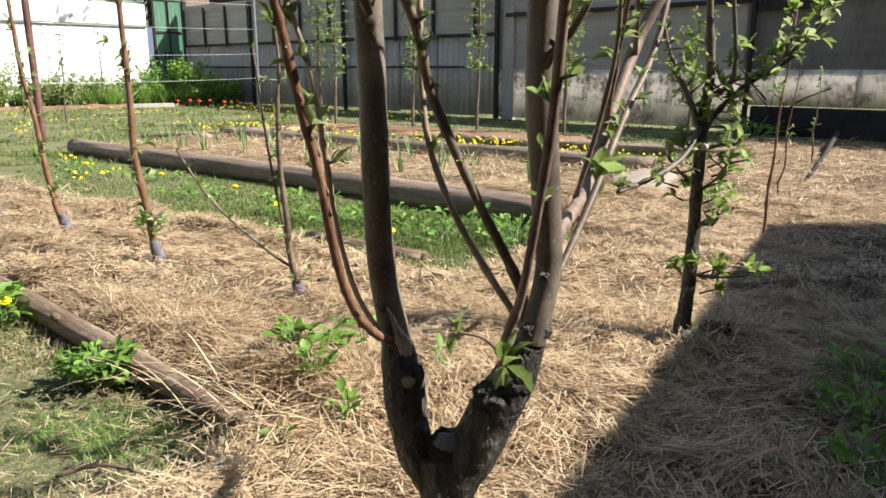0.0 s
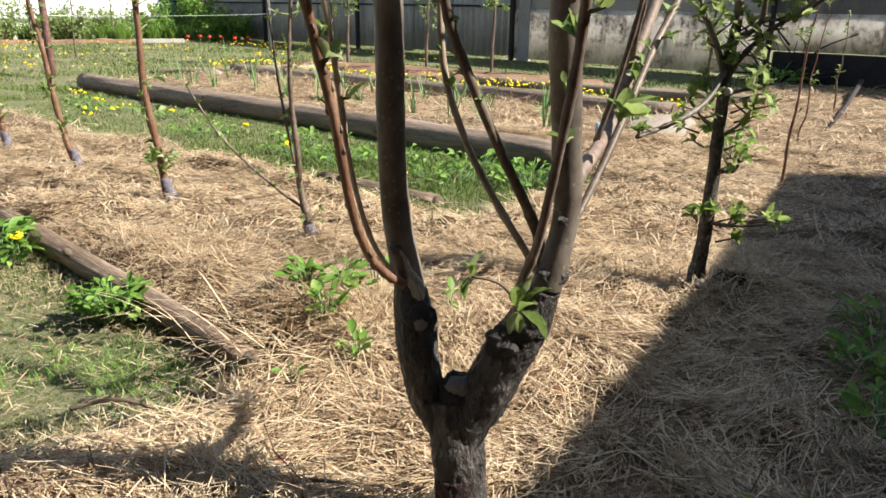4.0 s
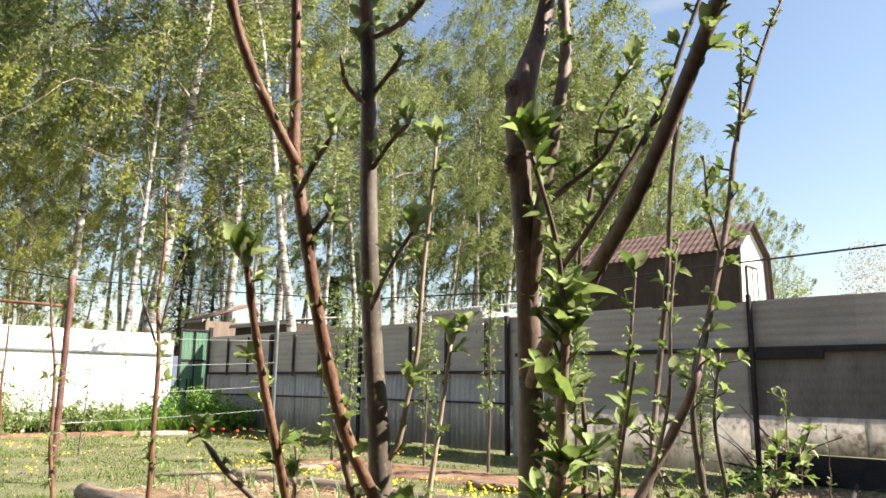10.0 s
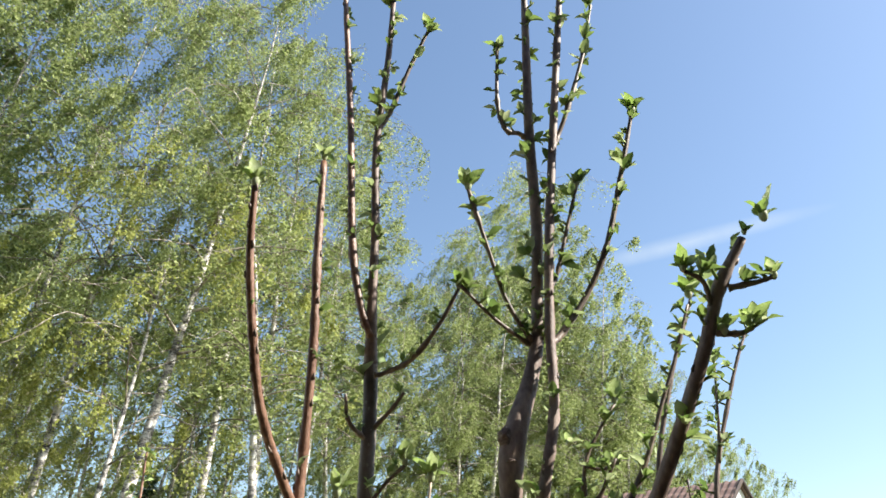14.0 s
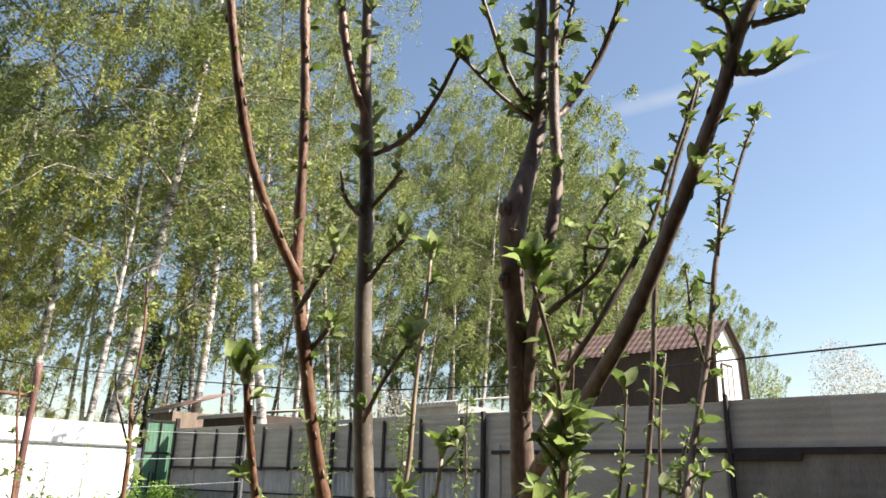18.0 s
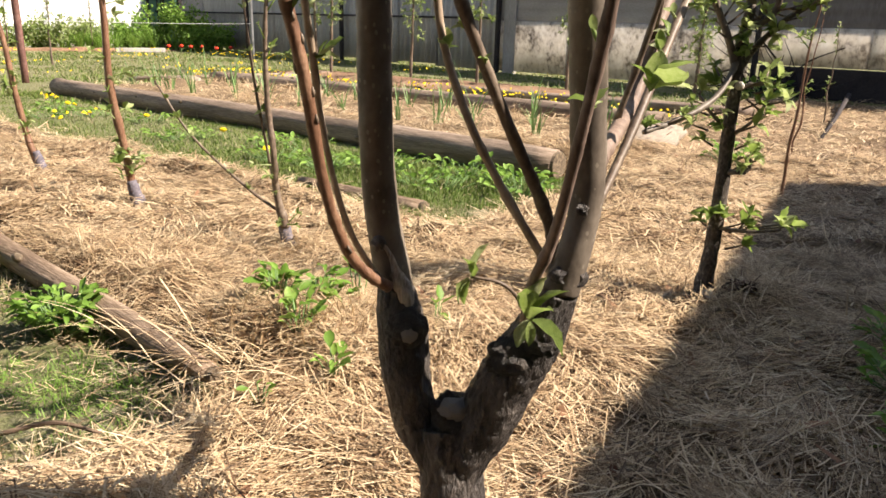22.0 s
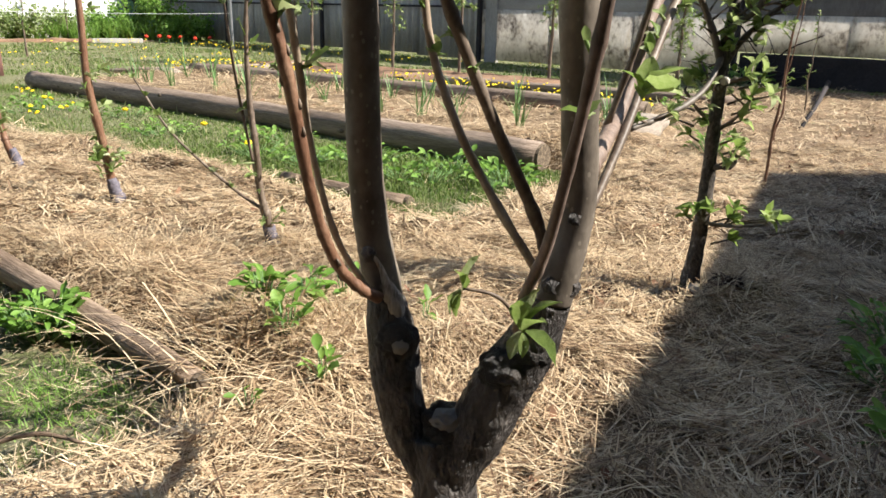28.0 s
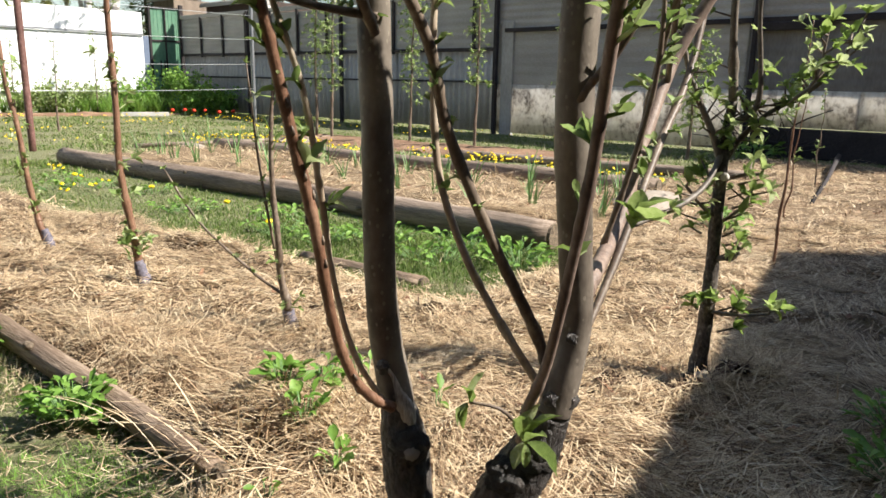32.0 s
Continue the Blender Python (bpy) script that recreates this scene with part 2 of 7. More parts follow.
# darker grey for the middle sheets right of the post
M["slab_dark"] = material("darker_grey_fence_sheet", [(0.3, (0.11, 0.102, 0.094)), (0.5, (0.17, 0.16, 0.149)), (0.7, (0.25, 0.237, 0.22))], 1.6, 0.85, 0.25, 10, (1.6, 1.6, 0.5), obj_spread=0.12)
M["slate"] = material("corrugated_slate", [(0.3, (0.26, 0.247, 0.232)), (0.5, (0.36, 0.344, 0.323)), (0.7, (0.47, 0.45, 0.424))], 2.2, 0.9, 0.3, 12, (1, 1, 0.4), obj_spread=0.16)
# pale blotches stand in for bright reflections, dark ones are stains
M["base"] = material("translucent_sheet_with_glints", [(0.36, (0.15, 0.13, 0.11)), (0.43, (0.45, 0.41, 0.36)), (0.5, (0.72, 0.68, 0.62)), (0.64, (0.88, 0.85, 0.8))],
                     3.2, 0.7, 0.6, 5, (1, 1, 0.7), grain_mix=0.5, through=0.5)
M["white"] = material("white_painted_sheet", [(0.3, (0.76, 0.76, 0.75)), (0.7, (0.86, 0.86, 0.86))], 2, 0.45, 0.05, 10)
M["dark"] = material("black_stained_timber", [(0.3, (0.015, 0.013, 0.014)), (0.7, (0.05, 0.04, 0.04))], 5, 0.85, 0.4, 6)
M["steel"] = material("grey_steel", [(0.3, (0.13, 0.135, 0.14)), (0.7, (0.24, 0.245, 0.25))], 6, 0.5, 0.1, 5, metal=0.4)
M["rust"] = material("rusty_brown_pipe", [(0.3, (0.09, 0.042, 0.025)), (0.5, (0.18, 0.085, 0.05)), (0.7, (0.3, 0.17, 0.1))], 14, 0.75, 0.4, 5)
M["redpaint"] = material("red_oxide_paint", [(0.3, (0.06, 0.028, 0.022)), (0.5, (0.135, 0.066, 0.054)), (0.64, (0.24, 0.135, 0.115)), (0.78, (0.5, 0.42, 0.37))], 9, 0.6, 0.4, 6, (1, 1, 0.5))
M["green"] = material("green_painted_metal", [(0.3, (0.06, 0.15, 0.09)), (0.5, (0.1, 0.21, 0.135)), (0.7, (0.17, 0.28, 0.19))], 2.2, 0.4, 0.15, 6, (1, 1, 0.5))
M["blue_board"] = material("blue_grey_board", [(0.3, (0.1, 0.13, 0.19)), (0.7, (0.17, 0.205, 0.28))], 3, 0.6, 0.2, 6)
M["wire"] = material("galvanised_wire", [(0.3, (0.35, 0.36, 0.36)), (0.7, (0.55, 0.56, 0.56))], 30, 0.45, 0, 3, metal=0.5)
M["cable"] = material("black_cable", [(0.3, (0.015, 0.015, 0.017)), (0.7, (0.03, 0.03, 0.032))], 30, 0.6, 0, 3)
M["roof"] = material("brown_metal_tile", [(0.3, (0.13, 0.082, 0.068)), (0.7, (0.23, 0.152, 0.125))], 3, 0.45, 0.1, 6)
M["siding"] = material("dark_brown_boards", [(0.3, (0.03, 0.02, 0.016)), (0.7, (0.075, 0.05, 0.04))], 4, 0.7, 0.3, 6, (1, 1, 0.3))
M["pane"] = material("dark_window_glass", [(0.3, (0.03, 0.035, 0.04)), (0.7, (0.05, 0.055, 0.06))], 2, 0.08, 0, 3, spec=0.6)
M["birch"] = material("birch_bark", [(0.4, (0.045, 0.041, 0.037)), (0.47, (0.18, 0.165, 0.15)), (0.54, (0.47, 0.44, 0.4)), (0.73, (0.69, 0.66, 0.62))], 1.8, 0.7, 0.2, 6, (1, 1, 2.8))
M["birch_twig"] = material("birch_twig", [(0.36, (0.05, 0.04, 0.032)), (0.5, (0.17, 0.14, 0.11)), (0.62, (0.42, 0.38, 0.32))], 0.9, 0.8, 0, 4)
M["birch_leaf"] = material("birch_leaf", [(0.2, (0.145, 0.185, 0.058)), (0.5, (0.25, 0.3, 0.105)), (0.8, (0.38, 0.415, 0.19))], 0.35, 0.5, 0, 5, spread=0.6, through=0.58)
M["birch_young"] = material("drooping_birch_leaf", [(0.2, (0.19, 0.215, 0.045)), (0.5, (0.31, 0.335, 0.085)), (0.8, (0.43, 0.44, 0.15))], 0.35, 0.5, 0, 5, spread=0.6, through=0.58)
M["pine_leaf"] = material("conifer_needles", [(0.2, (0.02, 0.05, 0.02)), (0.5, (0.04, 0.085, 0.03)), (0.8, (0.07, 0.12, 0.045))], 0.8, 0.6, 0, 5, spread=0.5, through=0.1)
M["far_wood"] = material("far_wood", [(0.3, (0.09, 0.13, 0.04)), (0.7, (0.2, 0.25, 0.08))], 0.3, 0.9, 0.3, 6)
M["blossom"] = material("white_blossom", [(0.25, (0.2, 0.17, 0.12)), (0.5, (0.55, 0.52, 0.46)), (0.75, (0.8, 0.77, 0.74))], 6, 0.7, 0, 4, spread=0.4, through=0.3)
M["onion"] = material("onion_leaf", [(0.3, (0.1, 0.2, 0.06)), (0.7, (0.22, 0.36, 0.14))], 10, 0.5, 0.1, 4, through=0.2)
M["tulip"] = material("red_tulip", [(0.3, (0.5, 0.02, 0.01)), (0.7, (0.7, 0.06, 0.02))], 10, 0.5, 0, 4)
M["stone"] = material("pale_stone", [(0.3, (0.2, 0.165, 0.13)), (0.7, (0.34, 0.29, 0.235))], 7, 0.85, 0.6, 6)
M["plastic"] = material("pale_plastic", [(0.3, (0.3, 0.42, 0.55)), (0.7, (0.45, 0.56, 0.68))], 7, 0.35, 0.0, 6)
M["shed"] = material("shed_boards", [(0.3, (0.12, 0.09, 0.065)), (0.7, (0.27, 0.21, 0.16))], 5, 0.8, 0.3, 6, (1, 1, 0.3))
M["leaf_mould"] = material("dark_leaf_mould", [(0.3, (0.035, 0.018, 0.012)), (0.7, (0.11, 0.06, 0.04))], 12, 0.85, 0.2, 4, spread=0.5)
M["dead_leaf"] = material("dead_leaf", [(0.3, (0.16, 0.07, 0.04)), (0.7, (0.34, 0.19, 0.11))], 12, 0.8, 0.2, 4, spread=0.5)


# ---------------------------------------------------------------- helpers
def empty(name, loc=(0, 0, 0), label="", category="", group="", kind="", rz=0.0):
    ob = new(name)
    ob.empty_display_size = 0.1
    ob.matrix_basis = Matrix.Translation(loc) @ Matrix.Rotation(rz, 4, "Z")
    return tagged(ob, label, category, group, kind)


def link(name, me, parent=None, label="", m=None):
    ob = new(name, me)
    if parent is not None:
        ob.parent = parent
    if m is not None:
        ob.matrix_basis = m
    if label:
        ob["label"] = label
    return ob


def part(name, bm, mat, parent=None, label="", smooth=False, m=None):
    me = bpy.data.meshes.new(name)
    bm.to_mesh(me)
    bm.free()
    me.materials.append(mat)
    if smooth:
        me.shade_smooth()
    return link(name, me, parent, label, m)


def mesh_np(name, verts, faces, mat, smooth=False):
    me = bpy.data.meshes.new(name)
    me.from_pydata(verts.tolist() if hasattr(verts, "tolist") else verts, [], faces.tolist() if hasattr(faces, "tolist") else faces)
    me.materials.append(mat)
    if smooth:
        me.shade_smooth()
    me.update()
    return me


def box(bm, x0, x1, y0, y1, z0, z1, bevel=0.0):
    r = bmesh.ops.create_cube(bm, size=1.0, matrix=Matrix.Translation(((x0 + x1) / 2, (y0 + y1) / 2, (z0 + z1) / 2)) @ Matrix.Diagonal((x1 - x0, y1 - y0, z1 - z0, 1)))
    if bevel:
        edges = {e for v in r["verts"] for e in v.link_edges}
        bmesh.ops.bevel(bm, geom=list(edges), offset=bevel, segments=2, affect="EDGES", profile=0.6)
    return bm


def spline(pts, per=6):
    """Catmull-Rom through rows of x, y, z, radius."""
    p = np.array(pts, float)
    p = np.vstack([2 * p[0] - p[1], p, 2 * p[-1] - p[-2]])
    out = []
    for i in range(1, len(p) - 2):
        for k in range(per):
            t = k / per
            a, b, c, d = p[i - 1:i + 3]
            out.append(0.5 * (2 * b + (c - a) * t + (2 * a - 5 * b + 4 * c - d) * t * t + (3 * b - a - 3 * c + d) * t ** 3))
    out.append(p[-2])
    out = np.array(out)
    out[:, 3] = np.maximum(out[:, 3], 0.0008)
    return out


def tube_data(path, sides=8, rough=0.0, knobs=0.0, seed=0):
    """Vertices and faces of a tapered tube along rows of x, y, z, radius."""
    g = np.random.default_rng(seed)
    p = path[:, :3]
    tan = np.gradient(p, axis=0)
    tan /= np.linalg.norm(tan, axis=1)[:, None] + 1e-9
    u = np.cross(tan[0], (0.3, 0.8, 0.1))
    verts, faces = [], []
    n = len(p)
    swell = 1 + knobs * (g.random(n) ** 6) * 1.6
    for i in range(n):
        u = u - tan[i] * np.dot(u, tan[i])
        u /= np.linalg.norm(u) + 1e-9
        v = np.cross(tan[i], u)
        a = np.arange(sides) * 2 * math.pi / sides
        rr = path[i, 3] * swell[i] * (1 + rough * g.normal(size=sides))
        verts.append(p[i] + np.outer(np.cos(a) * rr, u) + np.outer(np.sin(a) * rr, v))
    verts = np.vstack(verts)
    for i in range(n - 1):
        for k in range(sides):
            k2 = (k + 1) % sides
            faces.append((i * sides + k, i * sides + k2, (i + 1) * sides + k2, (i + 1) * sides + k))
    faces.append(tuple(range(sides))[::-1])
    faces.append(tuple((n - 1) * sides + k for k in range(sides)))
    return verts, faces


def tube(name, pts, mat, parent=None, sides=8, per=6, rough=0.03, knobs=0.0, seed=0, label=""):
    v, f = tube_data(spline(pts, per), sides, rough, knobs, seed)
    return link(name, mesh_np(name, v, f, mat, True), parent, label)


def bark_tube(name, pts, mat, parent, sides=48, per=16, depth=0.07, seed=0.0):
    """A thick limb whose surface is broken by lumps and upright cracks."""
    path = spline(pts, per)
    v, f = tube_data(path, sides, 0.0, 0.0, 1)
    out = np.array(v)
    n = len(path)
    for i in range(n):
        c, r = path[i, :3], path[i, 3]
        for k in range(sides):
            q = out[i * sides + k]
            d = (q - c) / (np.linalg.norm(q - c) + 1e-9)
            lump = noise.noise(Vector((q[0] * 28 + seed, q[1] * 28, q[2] * 16)))
            crack = abs(noise.noise(Vector((q[0] * 95, q[1] * 95 + seed, q[2] * 26))))
            fine = noise.noise(Vector((q[0] * 170, q[1] * 170, q[2] * 90 + seed)))
            out[i * sides + k] = q + d * r * depth * (1.1 * lump - 1.1 * max(0.0, 0.32 - crack) * 2 + 0.45 * fine)
    return link(name, mesh_np(name, out, f, mat, True), parent)


def join(chunks):
    """One vertex and face list from several."""
    vs, fs, o = [], [], 0
    for v, f in chunks:
        vs.append(np.asarray(v))
        fs += [tuple(i + o for i in q) for q in f]
        o += len(v)
    return np.vstack(vs), fs


def blades(base, length, width, lean, yaw, bend, seg=2, tip=0.25):
    """Many curved blades at once: base N x 3; lean in radians from upright; returns vertices and quads."""
    n = len(base)
    d = np.stack([np.cos(yaw), np.sin(yaw), np.zeros(n)], 1)
    side = np.stack([-np.sin(yaw), np.cos(yaw), np.zeros(n)], 1)
    vs = np.zeros((n, (seg + 1) * 2, 3))
    pos, ang = base.copy(), lean.copy()
    for k in range(seg + 1):
        w = width * (1 - (1 - tip) * (k / seg) ** 1.5) / 2
        vs[:, 2 * k] = pos - side * w[:, None]
        vs[:, 2 * k + 1] = pos + side * w[:, None]
        step = length / seg
        pos = pos + d * (np.sin(ang) * step)[:, None] + np.array([0, 0, 1.0]) * (np.cos(ang) * step)[:, None]
        ang = ang + bend / seg
    idx = np.arange(n)[:, None, None] * (seg + 1) * 2
    q = np.array([[2 * k, 2 * k + 1, 2 * k + 3, 2 * k + 2] for k in range(seg)])[None]
    return vs.reshape(-1, 3), (idx + q).reshape(-1, 4)


def fbm(x, y, s, o=0.0):
    """Cheap smooth noise for arrays, about -1 to 1."""
    return (np.sin(x * s * 1.7 + 1.3 * np.sin(y * s * 1.1 + o) + o) + np.sin(y * s * 2.1 + 1.7 * np.sin(x * s * 0.9 + 2 + o))
            + 0.5 * np.sin((x + y) * s * 3.7 + o * 2 + np.sin((x - y) * s * 2.9))) / 2.5


def nn(x, y):
    return 0.61 * x + 0.79 * y


def ss(x, y):
    return 0.79 * x - 0.61 * y


def straw_mask(x, y):
    """How far inside the straw a place lies (positive: straw), in metres or so."""
    n, s = nn(x, y), ss(x, y)
    w = 0.1 * fbm(x, y, 3.0)
    near = np.minimum(np.minimum(n - 1.1, 2.72 - n + w), s + 9.0)
    front = np.minimum(np.maximum(np.minimum(s + 1.52, 3.0), 1.42 - y + 0.1 * x + 1.5 * w), 1.6 - n)
    right = np.minimum(np.minimum(np.maximum(s + 2.0 + w, np.minimum(s + 2.9 + w, n - 6.2)), 10.6 - n), n - 2.3)
    bed2 = np.minimum(np.minimum(n - 3.95, 5.95 - n), np.minimum(s + 8.3, -1.9 - s))
    return np.maximum(np.maximum(near, front), np.maximum(right, bed2))


def weathered(x, y):
    """How far the straw has rotted to brown litter, 0 to 1, towards the fence side of the garden."""
    return np.clip((ss(x, y) + 1.38 + 0.35 * fbm(x, y, 2.3, 1.0) + 0.2 * fbm(x, y, 7.0)) / 1.3, 0, 1)


def lift(x, y):
    """Height of the mulch over the ground."""
    m = np.clip(straw_mask(x, y) / 0.18, 0, 1)
    n, s = nn(x, y), ss(x, y)
    inbed = ((n > 3.85) & (n < 6.05) & (s < -1.9)).astype(float) * 0.08
    mound = 0.05 * np.exp(-((x + 0.42) ** 2 + (y - 1.95) ** 2) / 0.06)
    inbed = inbed + 0.035 * np.exp(-((n - 1.35) / 0.25) ** 2) * (s < -1.5)
    inbed = inbed + 0.035 * np.maximum(0, np.sin(2 * math.pi * n / 0.47 + 1.6 * fbm(x, y, 1.3, 2.0))) ** 4 * (s < -1.35) * (n > 1.25) * (n < 2.75) * (0.5 + 0.5 * np.sin(3.1 * s + 2 * fbm(x, y, 2.0)))
    inbed = inbed - 0.04 * np.exp(-((y - 2.35 - 0.12 * (x - 0.7) - 0.02 * np.sin(23 * x)) / 0.03) ** 2) * np.clip(12 * np.minimum(x - 0.5, 0.98 - x), 0, 1)
    inbed = inbed + weathered(x, y) * (0.016 * fbm(x, y, 9.0, 4.0) + 0.013 * fbm(x, y, 22.0, 5.0))
    dip = 0.035 * np.exp(-((x - 0.02) ** 2 + (y - 1.12) ** 2) / 0.015)
    return m * (0.03 + 0.02 * fbm(x, y, 3.1) + 0.02 * fbm(x, y, 8.0, 1.0) + 0.009 * fbm(x, y, 19.0, 2.0) + inbed + mound - dip) - (1 - m) * 0.03


# ---------------------------------------------------------------- ground
def ground_sheet():
    xs = np.concatenate([[-900, -300, -120, -60, -30], np.arange(-16, 12.01, 0.35), [20, 40, 100, 300, 900]])
    ys = np.concatenate([[-900, -300, -100, -40, -12], np.arange(-4, 24.01, 0.35), [35, 60, 120, 300, 900]])
    X, Y = np.meshgrid(xs, ys)
    Z = 0.012 * fbm(X, Y, 1.1) * (np.abs(X) < 14) * (Y < 23) * (Y > -4)
    v = np.stack([X, Y, Z], -1).reshape(-1, 3)
    w = len(xs)
    f = [(j * w + i, j * w + i + 1, (j + 1) * w + i + 1, (j + 1) * w + i) for j in range(len(ys) - 1) for i in range(w - 1)]
    tagged(link("ground", mesh_np("ground", v, f, M["soil"], True)), "garden soil with patchy short green turf", "ground", kind="structure")


def mulch_sheet(name, x0, x1, y0, y1, step):
    xs, ys = np.arange(x0, x1 + step / 2, step), np.arange(y0, y1 + step / 2, step)
    X, Y = np.meshgrid(xs, ys)
    Z = lift(X, Y)
    keep = straw_mask(X, Y) > -0.2
    v = np.stack([X, Y, Z], -1).reshape(-1, 3)
    w = len(xs)
    f = []
    for j in range(len(ys) - 1):
        for i in range(w - 1):
            if keep[j, i] or keep[j + 1, i] or keep[j, i + 1] or keep[j + 1, i + 1]:
                f.append((j * w + i, j * w + i + 1, (j + 1) * w + i + 1, (j + 1) * w + i))
    return tagged(link(name, mesh_np(name, v, f, M["mulch"], True)), "matted golden straw mulch over the garden beds", "straw mulch", kind="structure")


ground_sheet()
mulch_sheet("mulch_near", -4.0, 4.0, -1.5, 5.0, 0.033)
mulch_sheet("mulch_far", -7.0, 9.0, 5.0, 13.0, 0.16)


def scatter(n, x0, x1, y0, y1, test):
    x, y = rng.uniform(x0, x1, n), rng.uniform(y0, y1, n)
    k = test(x, y)
    return x[k], y[k]


def in_view(x, y, pad=0.5):
    return (np.abs(x) < 0.72 * (y + 0.4) + pad) & (y > 0.35)


def straw_stuff(name, n, area, length, width, label, flat=0.14, bend=0.5, spill=0.12, tip=0.7, mat="straw", aged=False):
    """Strewn stalks that lie roughly along a wandering direction, in uneven tufts."""
    x, y = scatter(n, *area, lambda a, b: (straw_mask(a, b) + spill * rng.normal(size=len(a)) > 0.06) & in_view(a, b) & (fbm(a, b, 5.0, 3.0) + fbm(a, b, 14.0, 1.0) + 0.6 * fbm(a, b, 31.0, 2.0) > rng.uniform(-2.4, 1.0, len(a)) + (1.6 * (1 - np.maximum(weathered(a, b), 0.55 * (fbm(a, b, 3.3, 7.0) > 0.25))) if aged else 1.3 * weathered(a, b))))
    m = len(x)
    base = np.stack([x, y, lift(x, y) + np.minimum(rng.exponential(0.013, m), 0.05) - 0.004 + 0.012 * fbm(x, y, 13.0, 2.0)], 1)
    L = length * rng.uniform(0.3, 1.0, m) ** 1.3 * 1.3
    W = width * rng.uniform(0.45, 1.5, m)
    leanv = np.clip(rng.normal(1.5, flat, m), 0.6, 1.85)
    yaw = 2.4 * fbm(x, y, 2.6, 5.0) + rng.normal(0, 0.72, m) + math.pi * (rng.random(m) < 0.5)
    v, f = blades(base, L, W, leanv, yaw, rng.normal(0.12, bend, m), 2 if length > 0.1 else 1, tip)
    tagged(link(name, mesh_np(name, v, f, M[mat])), label, "straw", kind="stuff")


straw_stuff("loose_straw", 220000, (-2.4, 2.6, 0.35, 2.9), 0.12, 0.0024, "loose golden straw stalks strewn over the mulch", 0.08, 0.5)
straw_stuff("chaff", 230000, (-2.4, 2.6, 0.35, 2.9), 0.05, 0.0026, "short broken straw chaff covering the mulch", 0.1)
straw_stuff("loose_straw", 100000, (-4.2, 4.2, 2.9, 5.2), 0.13, 0.0044, "loose dry straw stalks on the garden beds", 0.08, 0.35)
straw_stuff("chaff", 120000, (-4.2, 4.2, 2.9, 5.2), 0.055, 0.0052, "short broken straw chaff on the garden beds", 0.07)
straw_stuff("loose_straw", 90000, (-7, 8.5, 5.2, 12.5), 0.15, 0.007, "loose dry straw stalks on the further beds", 0.1, 0.3)
straw_stuff("old_straw", 130000, (-2.2, 2.6, 0.35, 2.9), 0.085, 0.0028, "brown rotted straw and litter on the mulch", 0.08, 0.4, mat="old_straw", aged=True)
straw_stuff("old_straw", 90000, (-3.6, 4.2, 2.9, 5.2), 0.09, 0.0055, "brown rotted straw and litter on the garden beds", 0.12, 0.5, mat="old_straw", aged=True)
straw_stuff("old_straw", 50000, (1.0, 8.5, 5.2, 12.5), 0.11, 0.009, "brown rotted straw and litter near the fence", 0.12, 0.5, mat="old_straw", aged=True)
straw_stuff("long_stalks", 260, (0.4, 2.4, 0.7, 3.0), 0.3, 0.0045, "long pale stalks lying on the rotted straw", 0.12, 0.5, mat="straw", aged=True)
straw_stuff("long_stalks", 300, (-1.6, 1.4, 0.6, 3.4), 0.34, 0.0038, "long pale stalks lying across the straw", 0.2, 0.5)


def litter_stuff():
    """Straw bits blown over the bare path beside the log."""
    x, y = scatter(26000, -3.4, -0.2, 0.5, 3.4, lambda a, b: (straw_mask(a, b) < 0.1) & (nn(a, b) < 1.2) & in_view(a, b) & (fbm(a, b, 3.0, 1.0) + straw_mask(a, b) * 1.6 > rng.uniform(-1.6, 0.9, len(a))))
    m = len(x)
    base = np.stack([x, y, 0.012 + rng.uniform(0, 0.012, m)], 1)
    v, f = blades(base, rng.uniform(0.012, 0.06, m), rng.uniform(0.0015, 0.0032, m), rng.normal(1.52, 0.1, m), rng.uniform(0, 6.28, m), rng.normal(0, 0.4, m), 1, 0.7)
    tagged(link("straw_litter", mesh_np("straw_litter", v, f, M["straw"])), "straw bits scattered over the bare path", "straw", kind="stuff")


litter_stuff()


# short grass and turf
def grass_test(a, b):
    n, s = nn(a, b), ss(a, b)
    bare = fbm(a, b, 1.6, 4.0) + 0.4 * fbm(a, b, 5.0, 2.0)
    strip = (n > 2.62) & (n < 3.85) & (bare > -0.75)
    front = (n < 1.15) & (bare > 0.2)
    far = (n > 3.8) & (bare > -0.35)
    return (straw_mask(a, b) < 0.03) & (strip | front | far) & in_view(a, b)


def grass_stuff(name, n, area, length, width, mat, label, lean=0.45, seg=1):
    x, y = scatter(n, *area, grass_test)
    m = len(x)
    base = np.stack([x, y, np.full(m, -0.005)], 1)
    v, f = blades(base, length * rng.uniform(0.4, 1.3, m), width * rng.uniform(0.6, 1.3, m), np.abs(rng.normal(lean, 0.35, m)),
                  rng.uniform(0, 2 * math.pi, m), rng.normal(0.5, 0.4, m), seg, 0.15)
    tagged(link(name, mesh_np(name, v, f, mat)), label, "grass", kind="stuff")


